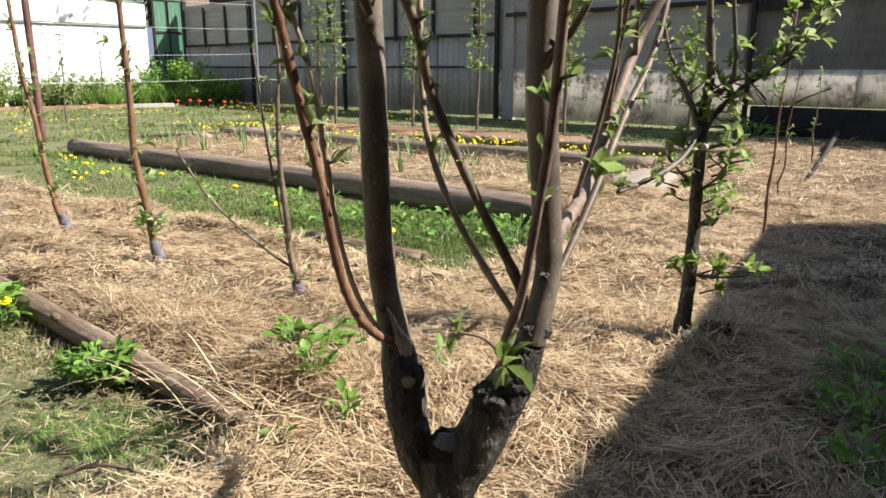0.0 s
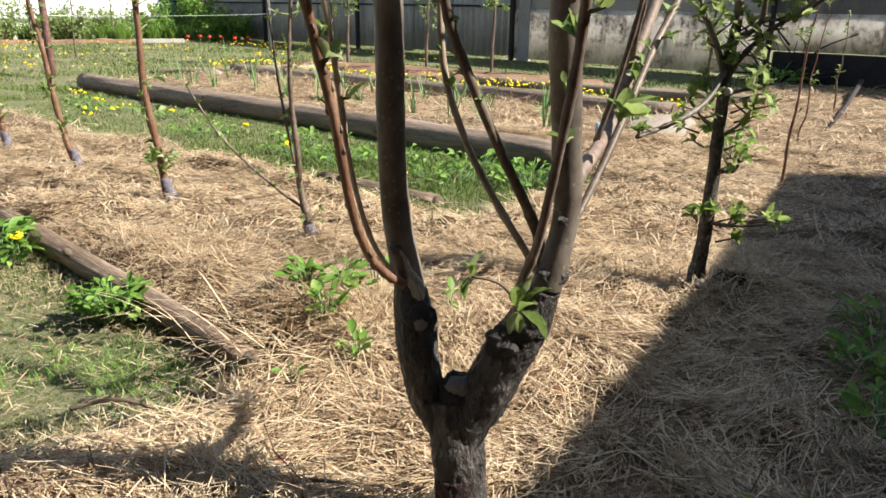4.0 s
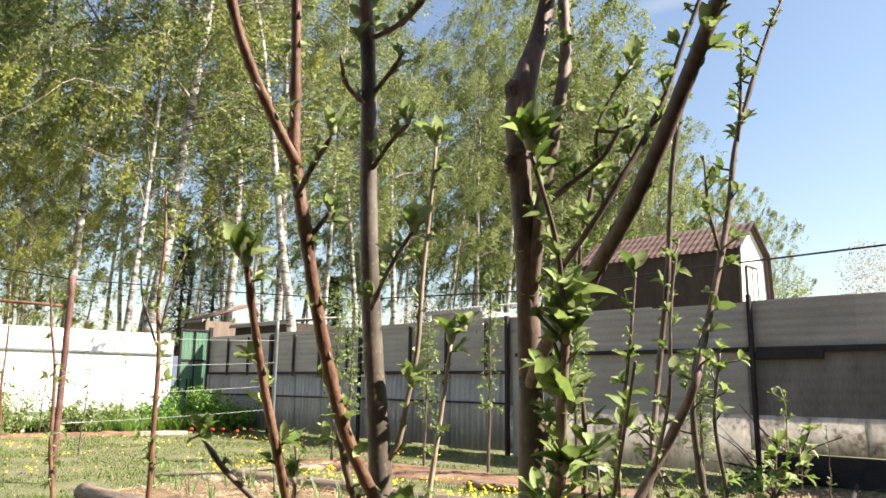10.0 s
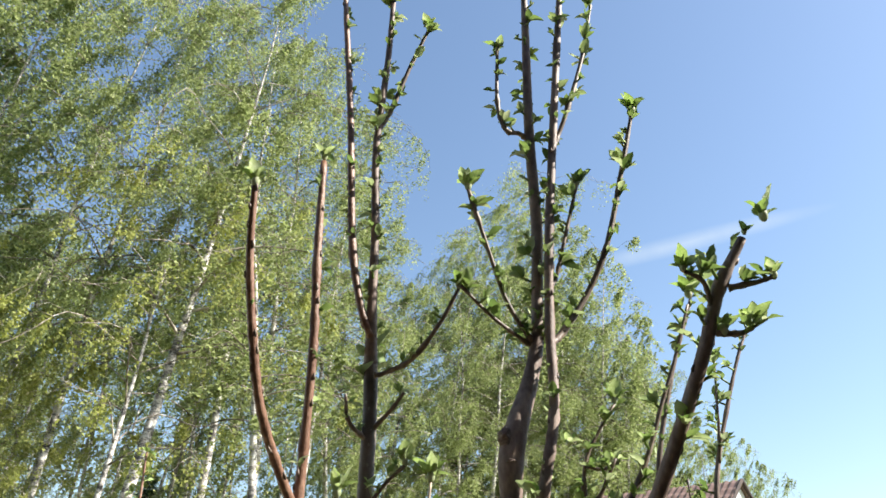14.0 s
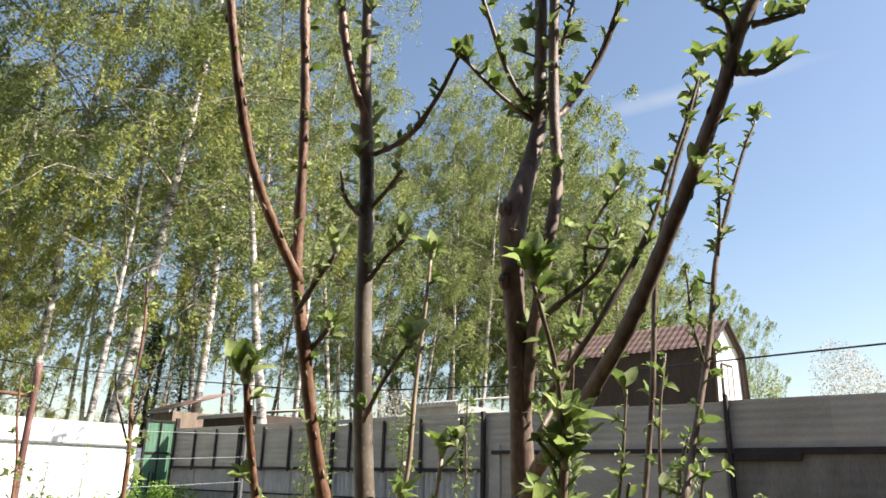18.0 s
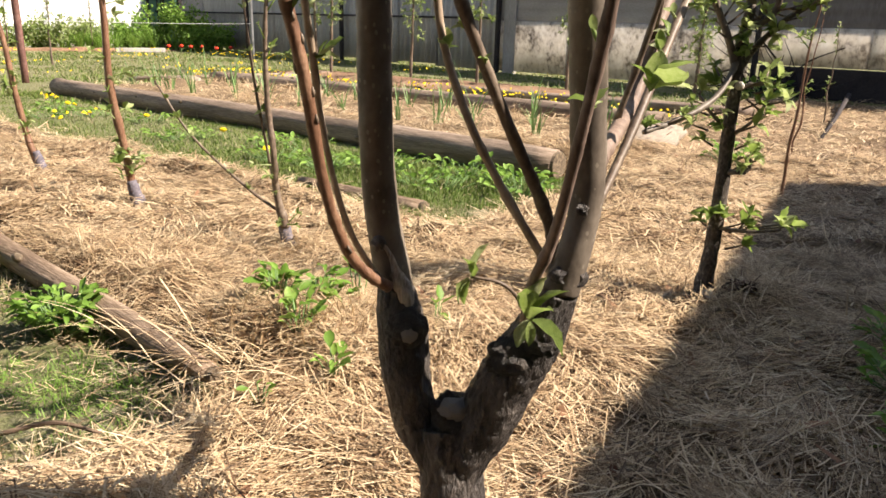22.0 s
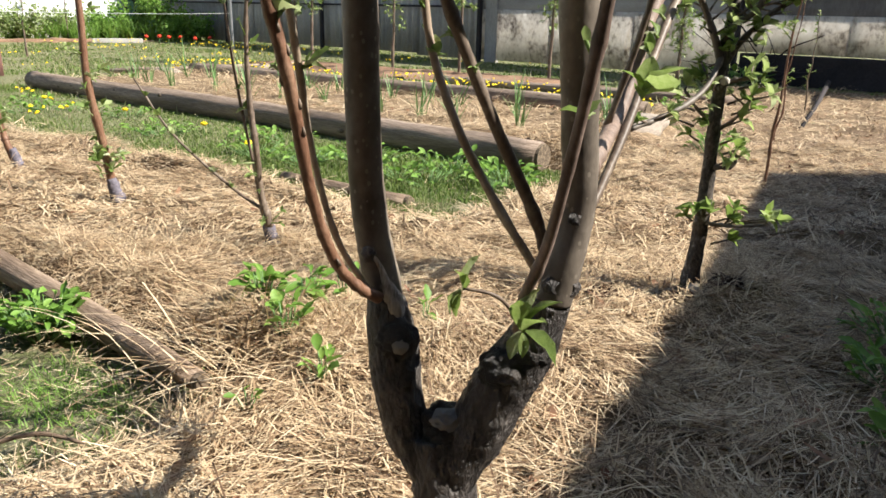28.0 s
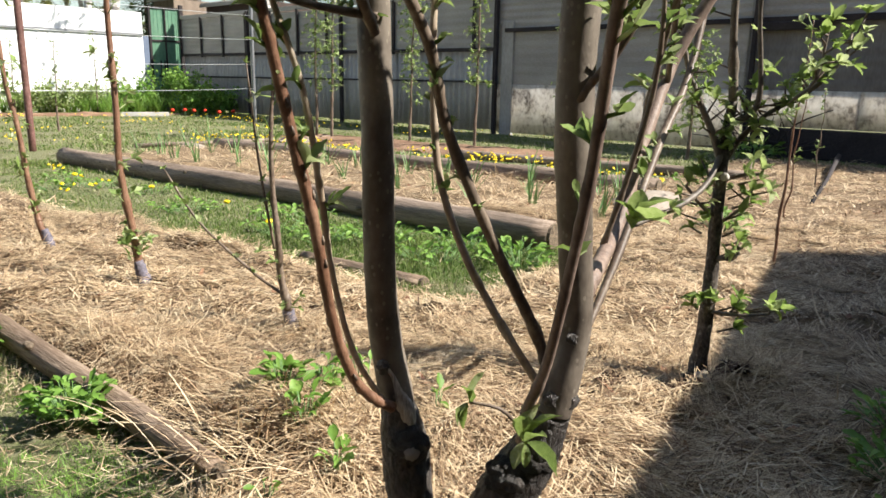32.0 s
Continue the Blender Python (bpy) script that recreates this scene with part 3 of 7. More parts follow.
grass_stuff("grass", 110000, (-3.2, 1.6, 0.4, 5.2), 0.03, 0.004, M["grass"], "short green spring grass beside the straw beds", seg=2)
grass_stuff("grass", 170000, (-6.5, 2.2, 3.0, 8.5), 0.028, 0.0075, M["grass"], "green grass strip along the log edging")
grass_stuff("grass", 110000, (-15, 6, 7.5, 22), 0.035, 0.022, M["grass"], "short green lawn between the beds and the fence")
grass_stuff("dry_grass", 60000, (-3.6, 0.2, 0.4, 3.6), 0.06, 0.0035, M["dry_grass"], "dry yellowed grass blades on the bare path", 1.0)
grass_stuff("dry_grass", 30000, (-13, 5, 5.0, 20), 0.08, 0.012, M["dry_grass"], "dry yellowed grass among the lawn", 0.9)


# ---------------------------------------------------------------- edging logs and beds
def log_thing(name, a, b, r, mat, label, group="", seed=1, z=None, broken=False):
    a, b = Vector(a), Vector(b)
    L = (b - a).length
    n = max(10, int(L / 0.14))
    g = np.random.default_rng(seed)
    path = np.zeros((n, 4))
    path[:, 0] = np.linspace(0, L, n)
    path[:, 1] = 0.018 * np.sin(path[:, 0] * 1.3 + seed)
    path[:, 3] = r * (1 + 0.05 * np.sin(path[:, 0] * 2.1 + seed) + 0.02 * g.normal(size=n))
    if broken:
        path[-4:, 3] *= (0.97, 0.9, 0.78, 0.55)
    sides = 36
    v, f = tube_data(path, sides, 0.012, 0, seed)
    # long drying cracks and flats
    for i in range(n):
        for k in range(sides):
            q = v[i * sides + k]
            c = np.array([path[i, 0], path[i, 1], 0.0])
            ang = k * 2 * math.pi / sides
            deep = max(0.0, 0.2 - abs(noise.noise(Vector((path[i, 0] * 0.9, math.cos(ang) * 3.2 + seed, math.sin(ang) * 3.2))))) * 5
            bulge = noise.noise(Vector((path[i, 0] * 3.0, math.cos(ang) * 1.2, math.sin(ang) * 1.2 + seed)))
            v[i * sides + k] = c + (q - c) * (1 - 0.075 * deep + 0.06 * bulge)
    root = empty(name, (a.x, a.y, r * 0.82 if z is None else z), label, "log", group)
    root.matrix_basis = Matrix.Translation((a.x, a.y, r * 0.82 if z is None else z)) @ Matrix.Rotation(math.atan2(b.y - a.y, b.x - a.x), 4, "Z")
    link("log_body", mesh_np("log_body", v, f, mat, True), root)
    for x0, sgn in ((0.0, -1), (L, 1)):
        bm = bmesh.new()
        bmesh.ops.create_cone(bm, cap_ends=True, segments=16, radius1=path[0 if sgn < 0 else -1, 3] * 0.93, radius2=path[0 if sgn < 0 else -1, 3] * 0.88, depth=0.02,
                              matrix=Matrix.Translation((x0 + sgn * 0.008, path[0 if sgn < 0 else -1, 1], 0)) @ Matrix.Rotation(math.pi / 2, 4, "Y"))
        part("cut_end", bm, M["cut"], root)
    for k in range(max(2, int(L / 0.9))):
        x0 = g.uniform(0.1, L - 0.1)
        ang = g.uniform(0.2, 1.9)
        bm = bmesh.new()
        bmesh.ops.create_icosphere(bm, subdivisions=2, radius=1.0, matrix=Matrix.Translation((x0, -math.sin(ang) * r * 0.97, math.cos(ang) * r * 0.97)) @ Matrix.Diagonal((0.03, 0.016, 0.016, 1)))
        part("knot", bm, M["cut"], root, smooth=True)
    return root


log_thing("edging_log", (-4.2, 8.33, 0), (0.68, 4.42, 0), 0.095, M["log"], "long weathered grey log edging a straw bed", "bed edging logs", 3)
log_thing("edging_log", (-2.9, 9.75, 0), (1.85, 6.32, 0), 0.08, M["log"], "weathered grey log along the far side of the bed", "bed edging logs", 5, z=0.12)
log_thing("edging_log", (-2.0, 3.02, 0), (-0.53, 1.757, 0), 0.045, M["log_brown"], "brown weathered log beside the grass path", "bed edging logs", 8, z=0.052, broken=True)
log_thing("edging_log", (0.2, 9.65, 0), (3.2, 7.75, 0), 0.06, M["log"], "thin grey log at the edge of the back bed", "bed edging logs", 9)
log_thing("edging_log", (-0.75, 4.1, 0), (-0.1, 3.58, 0), 0.04, M["log_brown"], "half-buried brown pole at the edge of the straw", "bed edging logs", 12, z=0.0)


def patch(name, pts, z, mat, label, category, seed=0, rows=10):
    """A low earth heap between two ends with an uneven rim."""
    (x0, y0), (x1, y1), half = pts
    d = Vector((x1 - x0, y1 - y0))
    L = d.length
    d.normalize()
    nrm = Vector((-d.y, d.x))
    g = np.random.default_rng(seed)
    nx = int(L / 0.25) + 2
    vs, fs = [], []
    for i in range(nx + 1):
        for j in range(rows + 1):
            u, w = i / nx, j / rows * 2 - 1
            e = min(1, 6 * min(u, 1 - u)) * max(0, 1 - abs(w) ** 4)
            q = Vector((x0, y0)) + d * L * u + nrm * half * w * (1 + 0.15 * g.normal())
            vs.append((q.x, q.y, -0.03 + (z + 0.03) * e + 0.012 * g.normal() * e))
    for i in range(nx):
        for j in range(rows):
            k = i * (rows + 1) + j
            fs.append((k, k + 1, k + rows + 2, k + rows + 1))
    return tagged(link(name, mesh_np(name, vs, fs, mat, True)), label, category, kind="structure")


patch("back_bed", ((-3.2, 13.2), (2.6, 9.0), 0.75), 0.05, M["earth"], "bare brown earth bed with thin straw in front of the fence", "garden bed", 1)
patch("dug_border", ((-12.5, 15.8), (-6.2, 19.6), 0.45), 0.06, M["earth"], "bare reddish earth border before the white fence", "garden bed", 2)
patch("trodden_path", ((-6.5, 8.2), (-3.6, 7.4), 0.35), 0.012, M["soil"], "trodden grey earth path between the beds", "path", 3)
patch("trodden_path", ((-3.4, 3.0), (-0.95, 1.75), 0.3), 0.008, M["soil"], "trodden grey earth beside the log", "path", 4)


# ---------------------------------------------------------------- fences
def corrugated(w, h, pitch, amp, along="x", t=0.008):
    """A waved sheet standing in x and z, its waves side by side along x or stacked along z."""
    vs, fs = [], []
    span = w if along == "x" else h
    n = max(6, int(span / pitch * 6))
    for k in range(n + 1):
        a = span * k / n
        y = amp * math.sin(2 * math.pi * a / pitch)
        for b in (0, w if along == "z" else h):
            p = (a, y, b) if along == "x" else (b, y, a)
            vs.append(p)
            vs.append((p[0], y + t, p[2]))
    for k in range(n):
        i = k * 4
        fs += [(i, i + 4, i + 6, i + 2), (i + 1, i + 3, i + 7, i + 5), (i, i + 1, i + 5, i + 4), (i + 2, i + 6, i + 7, i + 3)]
    fs += [(0, 2, 3, 1), (n * 4, n * 4 + 1, n * 4 + 3, n * 4 + 2)]
    return vs, fs


def grey_fence():
    ang = math.atan2(-0.676, 0.737)
    root = empty("grey_fence", (0.676 * 11.15, 0.737 * 11.15, 0), "tall grey fence of slate sheets over a stained concrete base with painted glints", "fence", kind="", rz=ang)

    def sheet(name, s, w, z0, z1, pitch, amp, along, mat, y=0.0, tilt=0.0):
        v, f = corrugated(w, z1 - z0, pitch, amp, along)
        me = mesh_np(name, v, f, mat, along == "x")
        return link(name, me, root, m=Matrix.Translation((s, y, z0)) @ Matrix.Rotation(tilt, 4, "Y"))

    g = random.Random(5)
    # right stretch: smooth sheets, base with stains and painted glints, dark plinth
    s = -8.86
    while s < 8:
        w = 1.55
        sheet("upper_sheet", s, w + 0.02, 1.93, 2.63 + g.uniform(-0.015, 0.015), 0.118, 0.006, "z", M["slab"], -0.02 + g.uniform(-0.006, 0.006))
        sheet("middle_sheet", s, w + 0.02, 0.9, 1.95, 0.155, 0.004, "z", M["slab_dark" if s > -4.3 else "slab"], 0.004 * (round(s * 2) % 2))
        sheet("base_panel", s, w + 0.015, 0.42 if s > -4.3 else 0.05, 0.93, 0.9, 0.006, "x", M["base"], -0.03 + g.uniform(-0.006, 0.004))
        s += w
    # the right-hand length stands in for a thin shadow line beyond the thick piece
    for s0, s1, z, h in ((-8.6, -4.15, 1.86, 0.07), (-4.02, 8, 1.84, 0.09)):
        bm = bmesh.new()
        box(bm, s0, s1, -0.075, -0.03, z, z + h, 0.006)
        part("rail", bm, M["dark"], root)
    bm = bmesh.new()
    box(bm, -4.05, -3.1, -0.1, -0.035, 1.74, 1.86, 0.02)
    part("rail", bm, M["dark"], root)
    bm = bmesh.new()
    box(bm, -4.0, 8, -0.14, -0.02, 0.0, 0.41, 0.02)
    part("plinth", bm, M["dark"], root, "black stained timber plinth")
    for s, w, z, mat in ((-4.09, 0.03, 2.72, M["dark"]), (-8.78, 0.035, 2.66, M["dark"]), (1.9, 0.035, 2.66, M["dark"]), (-13.2, 0.03, 2.62, M["dark"]), (-16.9, 0.03, 2.62, M["dark"])):
        bm = bmesh.new()
        box(bm, s - w, s + w, -0.13, -0.045, 0, z, 0.01)
        part("post", bm, mat, root)
    bm = bmesh.new()
    box(bm, -8.68, -8.42, -0.045, 0.04, 0.0, 2.05, 0.008)
    part("post", bm, M["slate"], root, "pale concrete post")
    # left stretch: slate with upright waves below, flat sheets above
    s = -20.35
    k = 0
    while s < -9.0:
        w = 1.1
        sheet("lower_sheet", s, min(w, -8.82 - s) + 0.03, 0.03 + g.uniform(0, 0.05), 1.68 + g.uniform(-0.03, 0.03), 0.15, 0.022, "x", M["slate"], 0.035 + g.uniform(-0.008, 0.008), g.uniform(-0.004, 0.004))
        sheet("upper_sheet", s, min(w, -8.82 - s) + 0.02, 1.6, 2.56 + g.uniform(-0.04, 0.04), 0.13, 0.004, "z", M["slab"], -0.01)
        bm = bmesh.new()
        box(bm, s - 0.035, s + 0.03, -0.07, -0.03, 1.5, 2.58, 0.006)
        part("batten", bm, M["dark"], root)
        s += w
        k += 1
    for z, h in ((1.53, 0.07), (2.55, 0.1), (0.95, 0.04)):
        bm = bmesh.new()
        box(bm, -20.35, -8.82, -0.055, -0.026, z, z + h, 0.006)
        part("rail", bm, M["slab"] if z > 2 else M["dark"], root)
    return root


def white_fence():
    root = empty("white_fence", (-8.36, 21.35, 0), "sunlit white metal sheet fence with grey rails", "fence", rz=math.atan2(-0.737, -0.676))
    n = 13
    v, f = [], []
    prof = [(0, 0), (0.16, 0), (0.17, 0.005), (0.22, 0.005)]
    xs = [(i * 0.23 + a, y) for i in range(5) for a, y in prof] + [(1.15, 0)]
    for x, y in xs:
        v += [(x, y, 0), (x, y, 2.36)]
    f = [(2 * i, 2 * i + 2, 2 * i + 3, 2 * i + 1) for i in range(len(xs) - 1)]
    me = mesh_np("sheet", v, f, M["white"])
    for k in range(n):
        link("sheet", me, root, m=Matrix.Translation((k * 1.15, 0, 0.32)))
        if k % 2 == 0:
            bm = bmesh.new()
            box(bm, k * 1.15 - 0.03, k * 1.15 + 0.03, -0.09, -0.03, 0, 2.62, 0.006)
            part("post", bm, M["steel"], root)
    for z in (0.46, 2.06):
        bm = bmesh.new()
        box(bm, 0, n * 1.15, 0.018, 0.06, z, z + 0.055, 0.004)
        part("rail", bm, M["steel"], root)
    bm = bmesh.new()
    box(bm, -0.02, n * 1.15, -0.1, 0.02, 0, 0.3, 0.015)
    part("base_strip", bm, M["base"], root)
    return root


def green_gate():
    a, b = Vector((-8.32, 21.5)), Vector((-7.5, 22.15))
    root = empty("green_gate", (a.x, a.y, 0), "pale green painted metal gate in a dark frame", "gate", rz=math.atan2(b.y - a.y, b.x - a.x))
    L = (b - a).length
    for k, (x0, x1) in enumerate(((0.14, 0.52), (0.55, L - 0.1))):
        bm = bmesh.new()
        box(bm, x0, x1, 0, 0.03, 0.1, 2.86, 0.006)
        part("panel", bm, M["green"], root)
        for x in np.arange(x0 + 0.09, x1 - 0.04, 0.11):
            bm = bmesh.new()
            box(bm, x, x + 0.025, -0.008, 0.0, 0.12, 2.84, 0.003)
            part("rib", bm, M["green"], root)
    for z, x0, x1 in ((0.95, 0.3, L - 0.1), (1.92, 0.14, L - 0.1), (2.82, 0.1, L)):
        bm = bmesh.new()
        box(bm, x0, x1, -0.035, -0.002, z, z + 0.05, 0.004)
        part("rail", bm, M["dark"], root)
    for x, r, h, m in ((0.11, 0.03, 2.9, M["dark"]), (0.535, 0.016, 2.86, M["dark"]), (L - 0.04, 0.05, 2.95, M["dark"]), (0.36, 0.012, 1.4, M["dark"]), (0.47, 0.012, 1.4, M["dark"])):
        bm = bmesh.new()
        box(bm, x - r, x + r, -0.06, 0.0 if r < 0.02 else 0.06, 0, h, 0.005)
        part("post", bm, m, root)
    bm = bmesh.new()
    box(bm, -0.16, 0.06, -0.03, 0.01, 0.15, 2.05, 0.01)
    part("blue_board", bm, M["blue_board"], root, "blue-grey board beside the gate")


grey_fence()
white_fence()
green_gate()


def cable(name, pts, r, mat, label, sag=0.0):
    out = []
    for (a, b) in zip(pts[:-1], pts[1:]):
        for k in range(8):
            t = k / 8
            p = Vector(a).lerp(Vector(b), t)
            out.append((p.x, p.y, p.z - sag * 4 * t * (1 - t), r))
    out.append((*pts[-1], r))
    v, f = tube_data(np.array(out), 6)
    return tagged(link(name, mesh_np(name, v, f, mat, True)), label, "cable")


cable("overhead_cable", [(-14.5, 16.2, 4.42), (-10.4, 15.9, 3.81), (-8.6, 15.5, 3.52), (-6.2, 17.7, 3.56), (-2.4, 17.33, 3.32), (1.27, 13.96, 3.13), (3.95, 11.5, 3.23), (7.5, 8.2, 3.31)],
      0.014, M["cable"], "black overhead cable sagging above the grey fence")
POLE = (-5.2, 9.5)


def trellis_pole(loc, h, r, label, mats):
    root = empty("trellis_pole", (*loc, 0), label, "post")
    v, f = tube_data(np.array([(0, 0, z, r) for z in np.linspace(-0.05, h, 12)]), 10, 0.01, 0, 1)
    link("pipe", mesh_np("pipe", v, f, mats[0], True), root)
    if len(mats) > 1:
        v, f = tube_data(np.array([(r * 1.3, 0.02, z, r * 0.55) for z in np.linspace(-0.05, h * 0.84, 12)]), 8, 0.02, 0, 2)
        link("stake", mesh_np("stake", v, f, mats[1], True), root)
        for z in (0.6, 1.05, 1.55, 2.05):
            bm = bmesh.new()
            bmesh.ops.create_cone(bm, cap_ends=True, segments=10, radius1=r * 1.35, radius2=r * 1.35, depth=0.02, matrix=Matrix.Translation((r * 0.4, 0, z)))
            part("wire_tie", bm, M["wire"], root)
    return root


trellis_pole(POLE, 2.72, 0.044, "rusty brown pipe pole carrying trellis wires", (M["redpaint"],))
trellis_pole((-4.05, 16.3), 2.7, 0.04, "thin dark pole at the end of the trellis wires", (M["steel"],))
trellis_pole((-9.3, 8.7), 2.75, 0.05, "rusty pipe pole at the end of the crossbars", (M["rust"],))
for z0, z1 in ((0.76, 0.74), (1.12, 1.25), (1.51, 1.76), (1.92, 2.25)):
    cable("trellis_wire", [(POLE[0], POLE[1], z0), (-4.05, 16.3, z1)], 0.005, M["wire"], "taut galvanised trellis wire between poles", 0.02)
for z0, z1 in ((2.3, 2.55),):
    cable("crossbar", [(POLE[0], POLE[1], z0), (-9.3, 8.7, z1)], 0.022, M["rust"], "thin rusty pipe crossbar fixed to the pole")


# ---------------------------------------------------------------- buildings
def house():
    ang = math.atan2(0.68, -0.73)
    root = empty("house", (8.5, 22.0, 0), "house with brown tiled gambrel roof, dark boards and white gable", "house", rz=ang)
    # local x runs along the front to the far left, local y away from the garden (mirrored)
    prof = [(0.06, 3.0), (0.3, 5.62), (2.05, 6.52), (3.8, 5.62), (4.05, 3.0)]
    LEN = 5.6
    y = lambda w: -0.67 * w
    bm = bmesh.new()
    vs = [bm.verts.new((0.0, y(w), z)) for w, z in [(0.06, 0)] + prof + [(4.05, 0)]]
    bm.faces.new(vs)
    r = bmesh.ops.extrude_face_region(bm, geom=bm.faces[:])
    for v in r["geom"]:
        if isinstance(v, bmesh.types.BMVert):
            v.co.x += 0.15
    part("gable", bm, M["white"], root, "white gable wall")
    bm = bmesh.new()
    box(bm, 0.15, LEN, y(4.0), y(0.06), 0, 3.0)
    part("body", bm, M["siding"], root)

    def slope(a, b, mat, name, over=0.0):
        (w0, z0), (w1, z1) = a, b
        n = 26
        v, f = [], []
        rows = 8
        for i in range(n * 4 + 1):
            x = -0.16 + (LEN + 0.2) * i / (n * 4)
            for j in range(rows + 1):
                t = j / rows
                wob = 0.018 * math.sin(i * math.pi / 2) if name == "roof" else 0
                v.append((x, y(w0 + (w1 - w0) * t), z0 + (z1 - z0) * t + wob + (0.025 if (j % 2) and name == "roof" else 0) + 0.05))
        for i in range(n * 4):
            for j in range(rows):
                k = i * (rows + 1) + j
                f.append((k, k + 1, k + rows + 2, k + rows + 1))
        link(name, mesh_np(name, v, f, mat), root)

    slope((0.02, 5.5), (2.05, 6.54), M["roof"], "roof")
    slope((2.05, 6.54), (4.0, 5.52), M["roof"], "roof")
    slope((0.0, 2.9), (0.24, 5.56), M["siding"], "lower_slope")
    slope((3.86, 5.56), (4.16, 2.9), M["roof"], "lower_slope")
    edge = [(-0.16, y(w), z + 0.03, 0.06) for w, z in ((0.0, 3.0), (0.22, 5.57), (2.05, 6.56), (3.87, 5.58), (4.15, 3.0))]
    for a, b in zip(edge[:-1], edge[1:]):
        v, f = tube_data(np.array([a, b]), 6)
        link("verge_trim", mesh_np("verge_trim", v, f, M["siding"]), root)
    win = empty("window", (-0.03, y(2.05), 4.35))
    win.parent = root
    for x0, x1, z0, z1 in ((-0.45, 0.45, -0.6, -0.53), (-0.45, 0.45, 0.73, 0.8), (-0.45, -0.38, -0.6, 0.8), (0.38, 0.45, -0.6, 0.8), (-0.03, 0.03, -0.6, 0.8)):
        bm = bmesh.new()
        box(bm, -0.03, 0.0, x0, x1, z0, z1, 0.004)
        part("window_frame", bm, M["siding"], win)
    bm = bmesh.new()
    box(bm, -0.015, 0.01, -0.38, 0.38, -0.53, 0.73)
    part("pane", bm, M["white"], win)


house()


def lean_to(loc, size, zs, mat, label, wall=None):
    ang = math.atan2(-0.676, 0.737)
    root = empty("outbuilding", (*loc, 0), label, "shed", rz=ang)
    w, d = size
    z0, z1 = zs
    v, f = corrugated(w, math.hypot(d, z1 - z0), 0.15, 0.025, "x", 0.01)
    link("roof", mesh_np("roof", v, f, mat, True), root, m=Matrix.Translation((0, 0, z0)) @ Matrix.Rotation(-(math.pi / 2 - math.atan2(z1 - z0, d)), 4, "X"))
    bm = bmesh.new()
    box(bm, 0.1, w - 0.1, 0.15, d - 0.1, 0, z0 - 0.06)
    part("wall", bm, wall or M["shed"], root)
    bm = bmesh.new()
    box(bm, 0, w, -0.04, -0.01, z0 - 0.12, z0 - 0.03, 0.005)
    part("fascia", bm, M["slate"], root)


lean_to((-7.6, 24.2), (3.3, 2.6), (3.2, 3.5), M["slate"], "low outbuilding with pale grey slate roof behind the fence", M["siding"])
lean_to((-9.55, 25.0), (1.5, 2.2), (3.4, 4.1), M["roof"], "low outbuilding with reddish brown roof behind the gate")
lean_to((-0.9, 21.5), (2.2, 2.4), (3.45, 3.8), M["slate"], "pale shed roof rising behind the grey fence", M["slate"])


def shade_shed():
    """The shed beside the camera whose eaves throw the large shadow."""
    k = 2.6 / math.tan(radians(SUN_EL))
    c = Vector((1.9 + k * math.cos(radians(SUN_AZ)), 4.3 + k * math.sin(radians(SUN_AZ))))
    root = empty("garden_shed", (c.x, c.y, 0), "dark brown board shed with overhanging roof beside the garden", "shed", rz=math.atan2(-0.857, -0.516))
    # local x along the eaves, local y towards the sun
    L, D = 6.4, 4.2
    K = 1.6   # the far corner of the oblique end
    bm = bmesh.new()
    lo = [bm.verts.new(p) for p in ((0.05, 0.3, 0), (L - 0.1, 0.3, 0), (L - 0.1, D, 0), (0.1 - K, D, 0))]
    hi = [bm.verts.new((v.co.x, v.co.y, 2.52)) for v in lo]
    bm.faces.new(hi)
    for k in range(4):
        bm.faces.new((lo[k], lo[(k + 1) % 4], hi[(k + 1) % 4], hi[k]))
    part("wall", bm, M["siding"], root)
    v = [(0, 0, 2.58), (L, 0, 2.58), (L, D / 2, 3.5), (2.4, D / 2, 3.5), (L, D + 0.2, 2.58), (-K, D + 0.2, 2.58)]
    v += [(a, b, 2.53) for a, b, z in v]
    f = [(0, 1, 2, 3), (3, 2, 4, 5), (0, 3, 5), (1, 4, 2), (6, 7, 10, 11), (0, 6, 7, 1), (4, 10, 11, 5), (5, 11, 6, 0), (1, 7, 10, 4)]
    link("roof", mesh_np("roof", v, f, M["slate"]), root)
    for i in range(30):
        bm = bmesh.new()
        box(bm, 0.04 + i * 0.208, 0.04 + i * 0.208 + 0.19, 0.275, 0.3, 0.05, 2.5, 0.004)
        part("board", bm, M["siding"], root)


shade_shed()


def sky_block_behind():
    """An unseen dark house, added behind the camera to hold back sky light."""
    root = empty("dwelling", (-4.0, -1.9, 0), "unseen dark brown board house added to block sky light", "house")
    bm = bmesh.new()
    box(bm, -12, 13.5, -8, 0, 0, 5.2)
    part("wall", bm, M["siding"], root)
    v = [(-12.4, 0.5, 5.1), (13.9, 0.5, 5.1), (13.9, -4, 8.2), (-12.4, -4, 8.2), (13.9, -8.5, 5.1), (-12.4, -8.5, 5.1)]
    link("roof", mesh_np("roof", v, [(0, 1, 2, 3), (3, 2, 4, 5), (0, 3, 5), (1, 4, 2)], M["roof"]), root)


sky_block_behind()


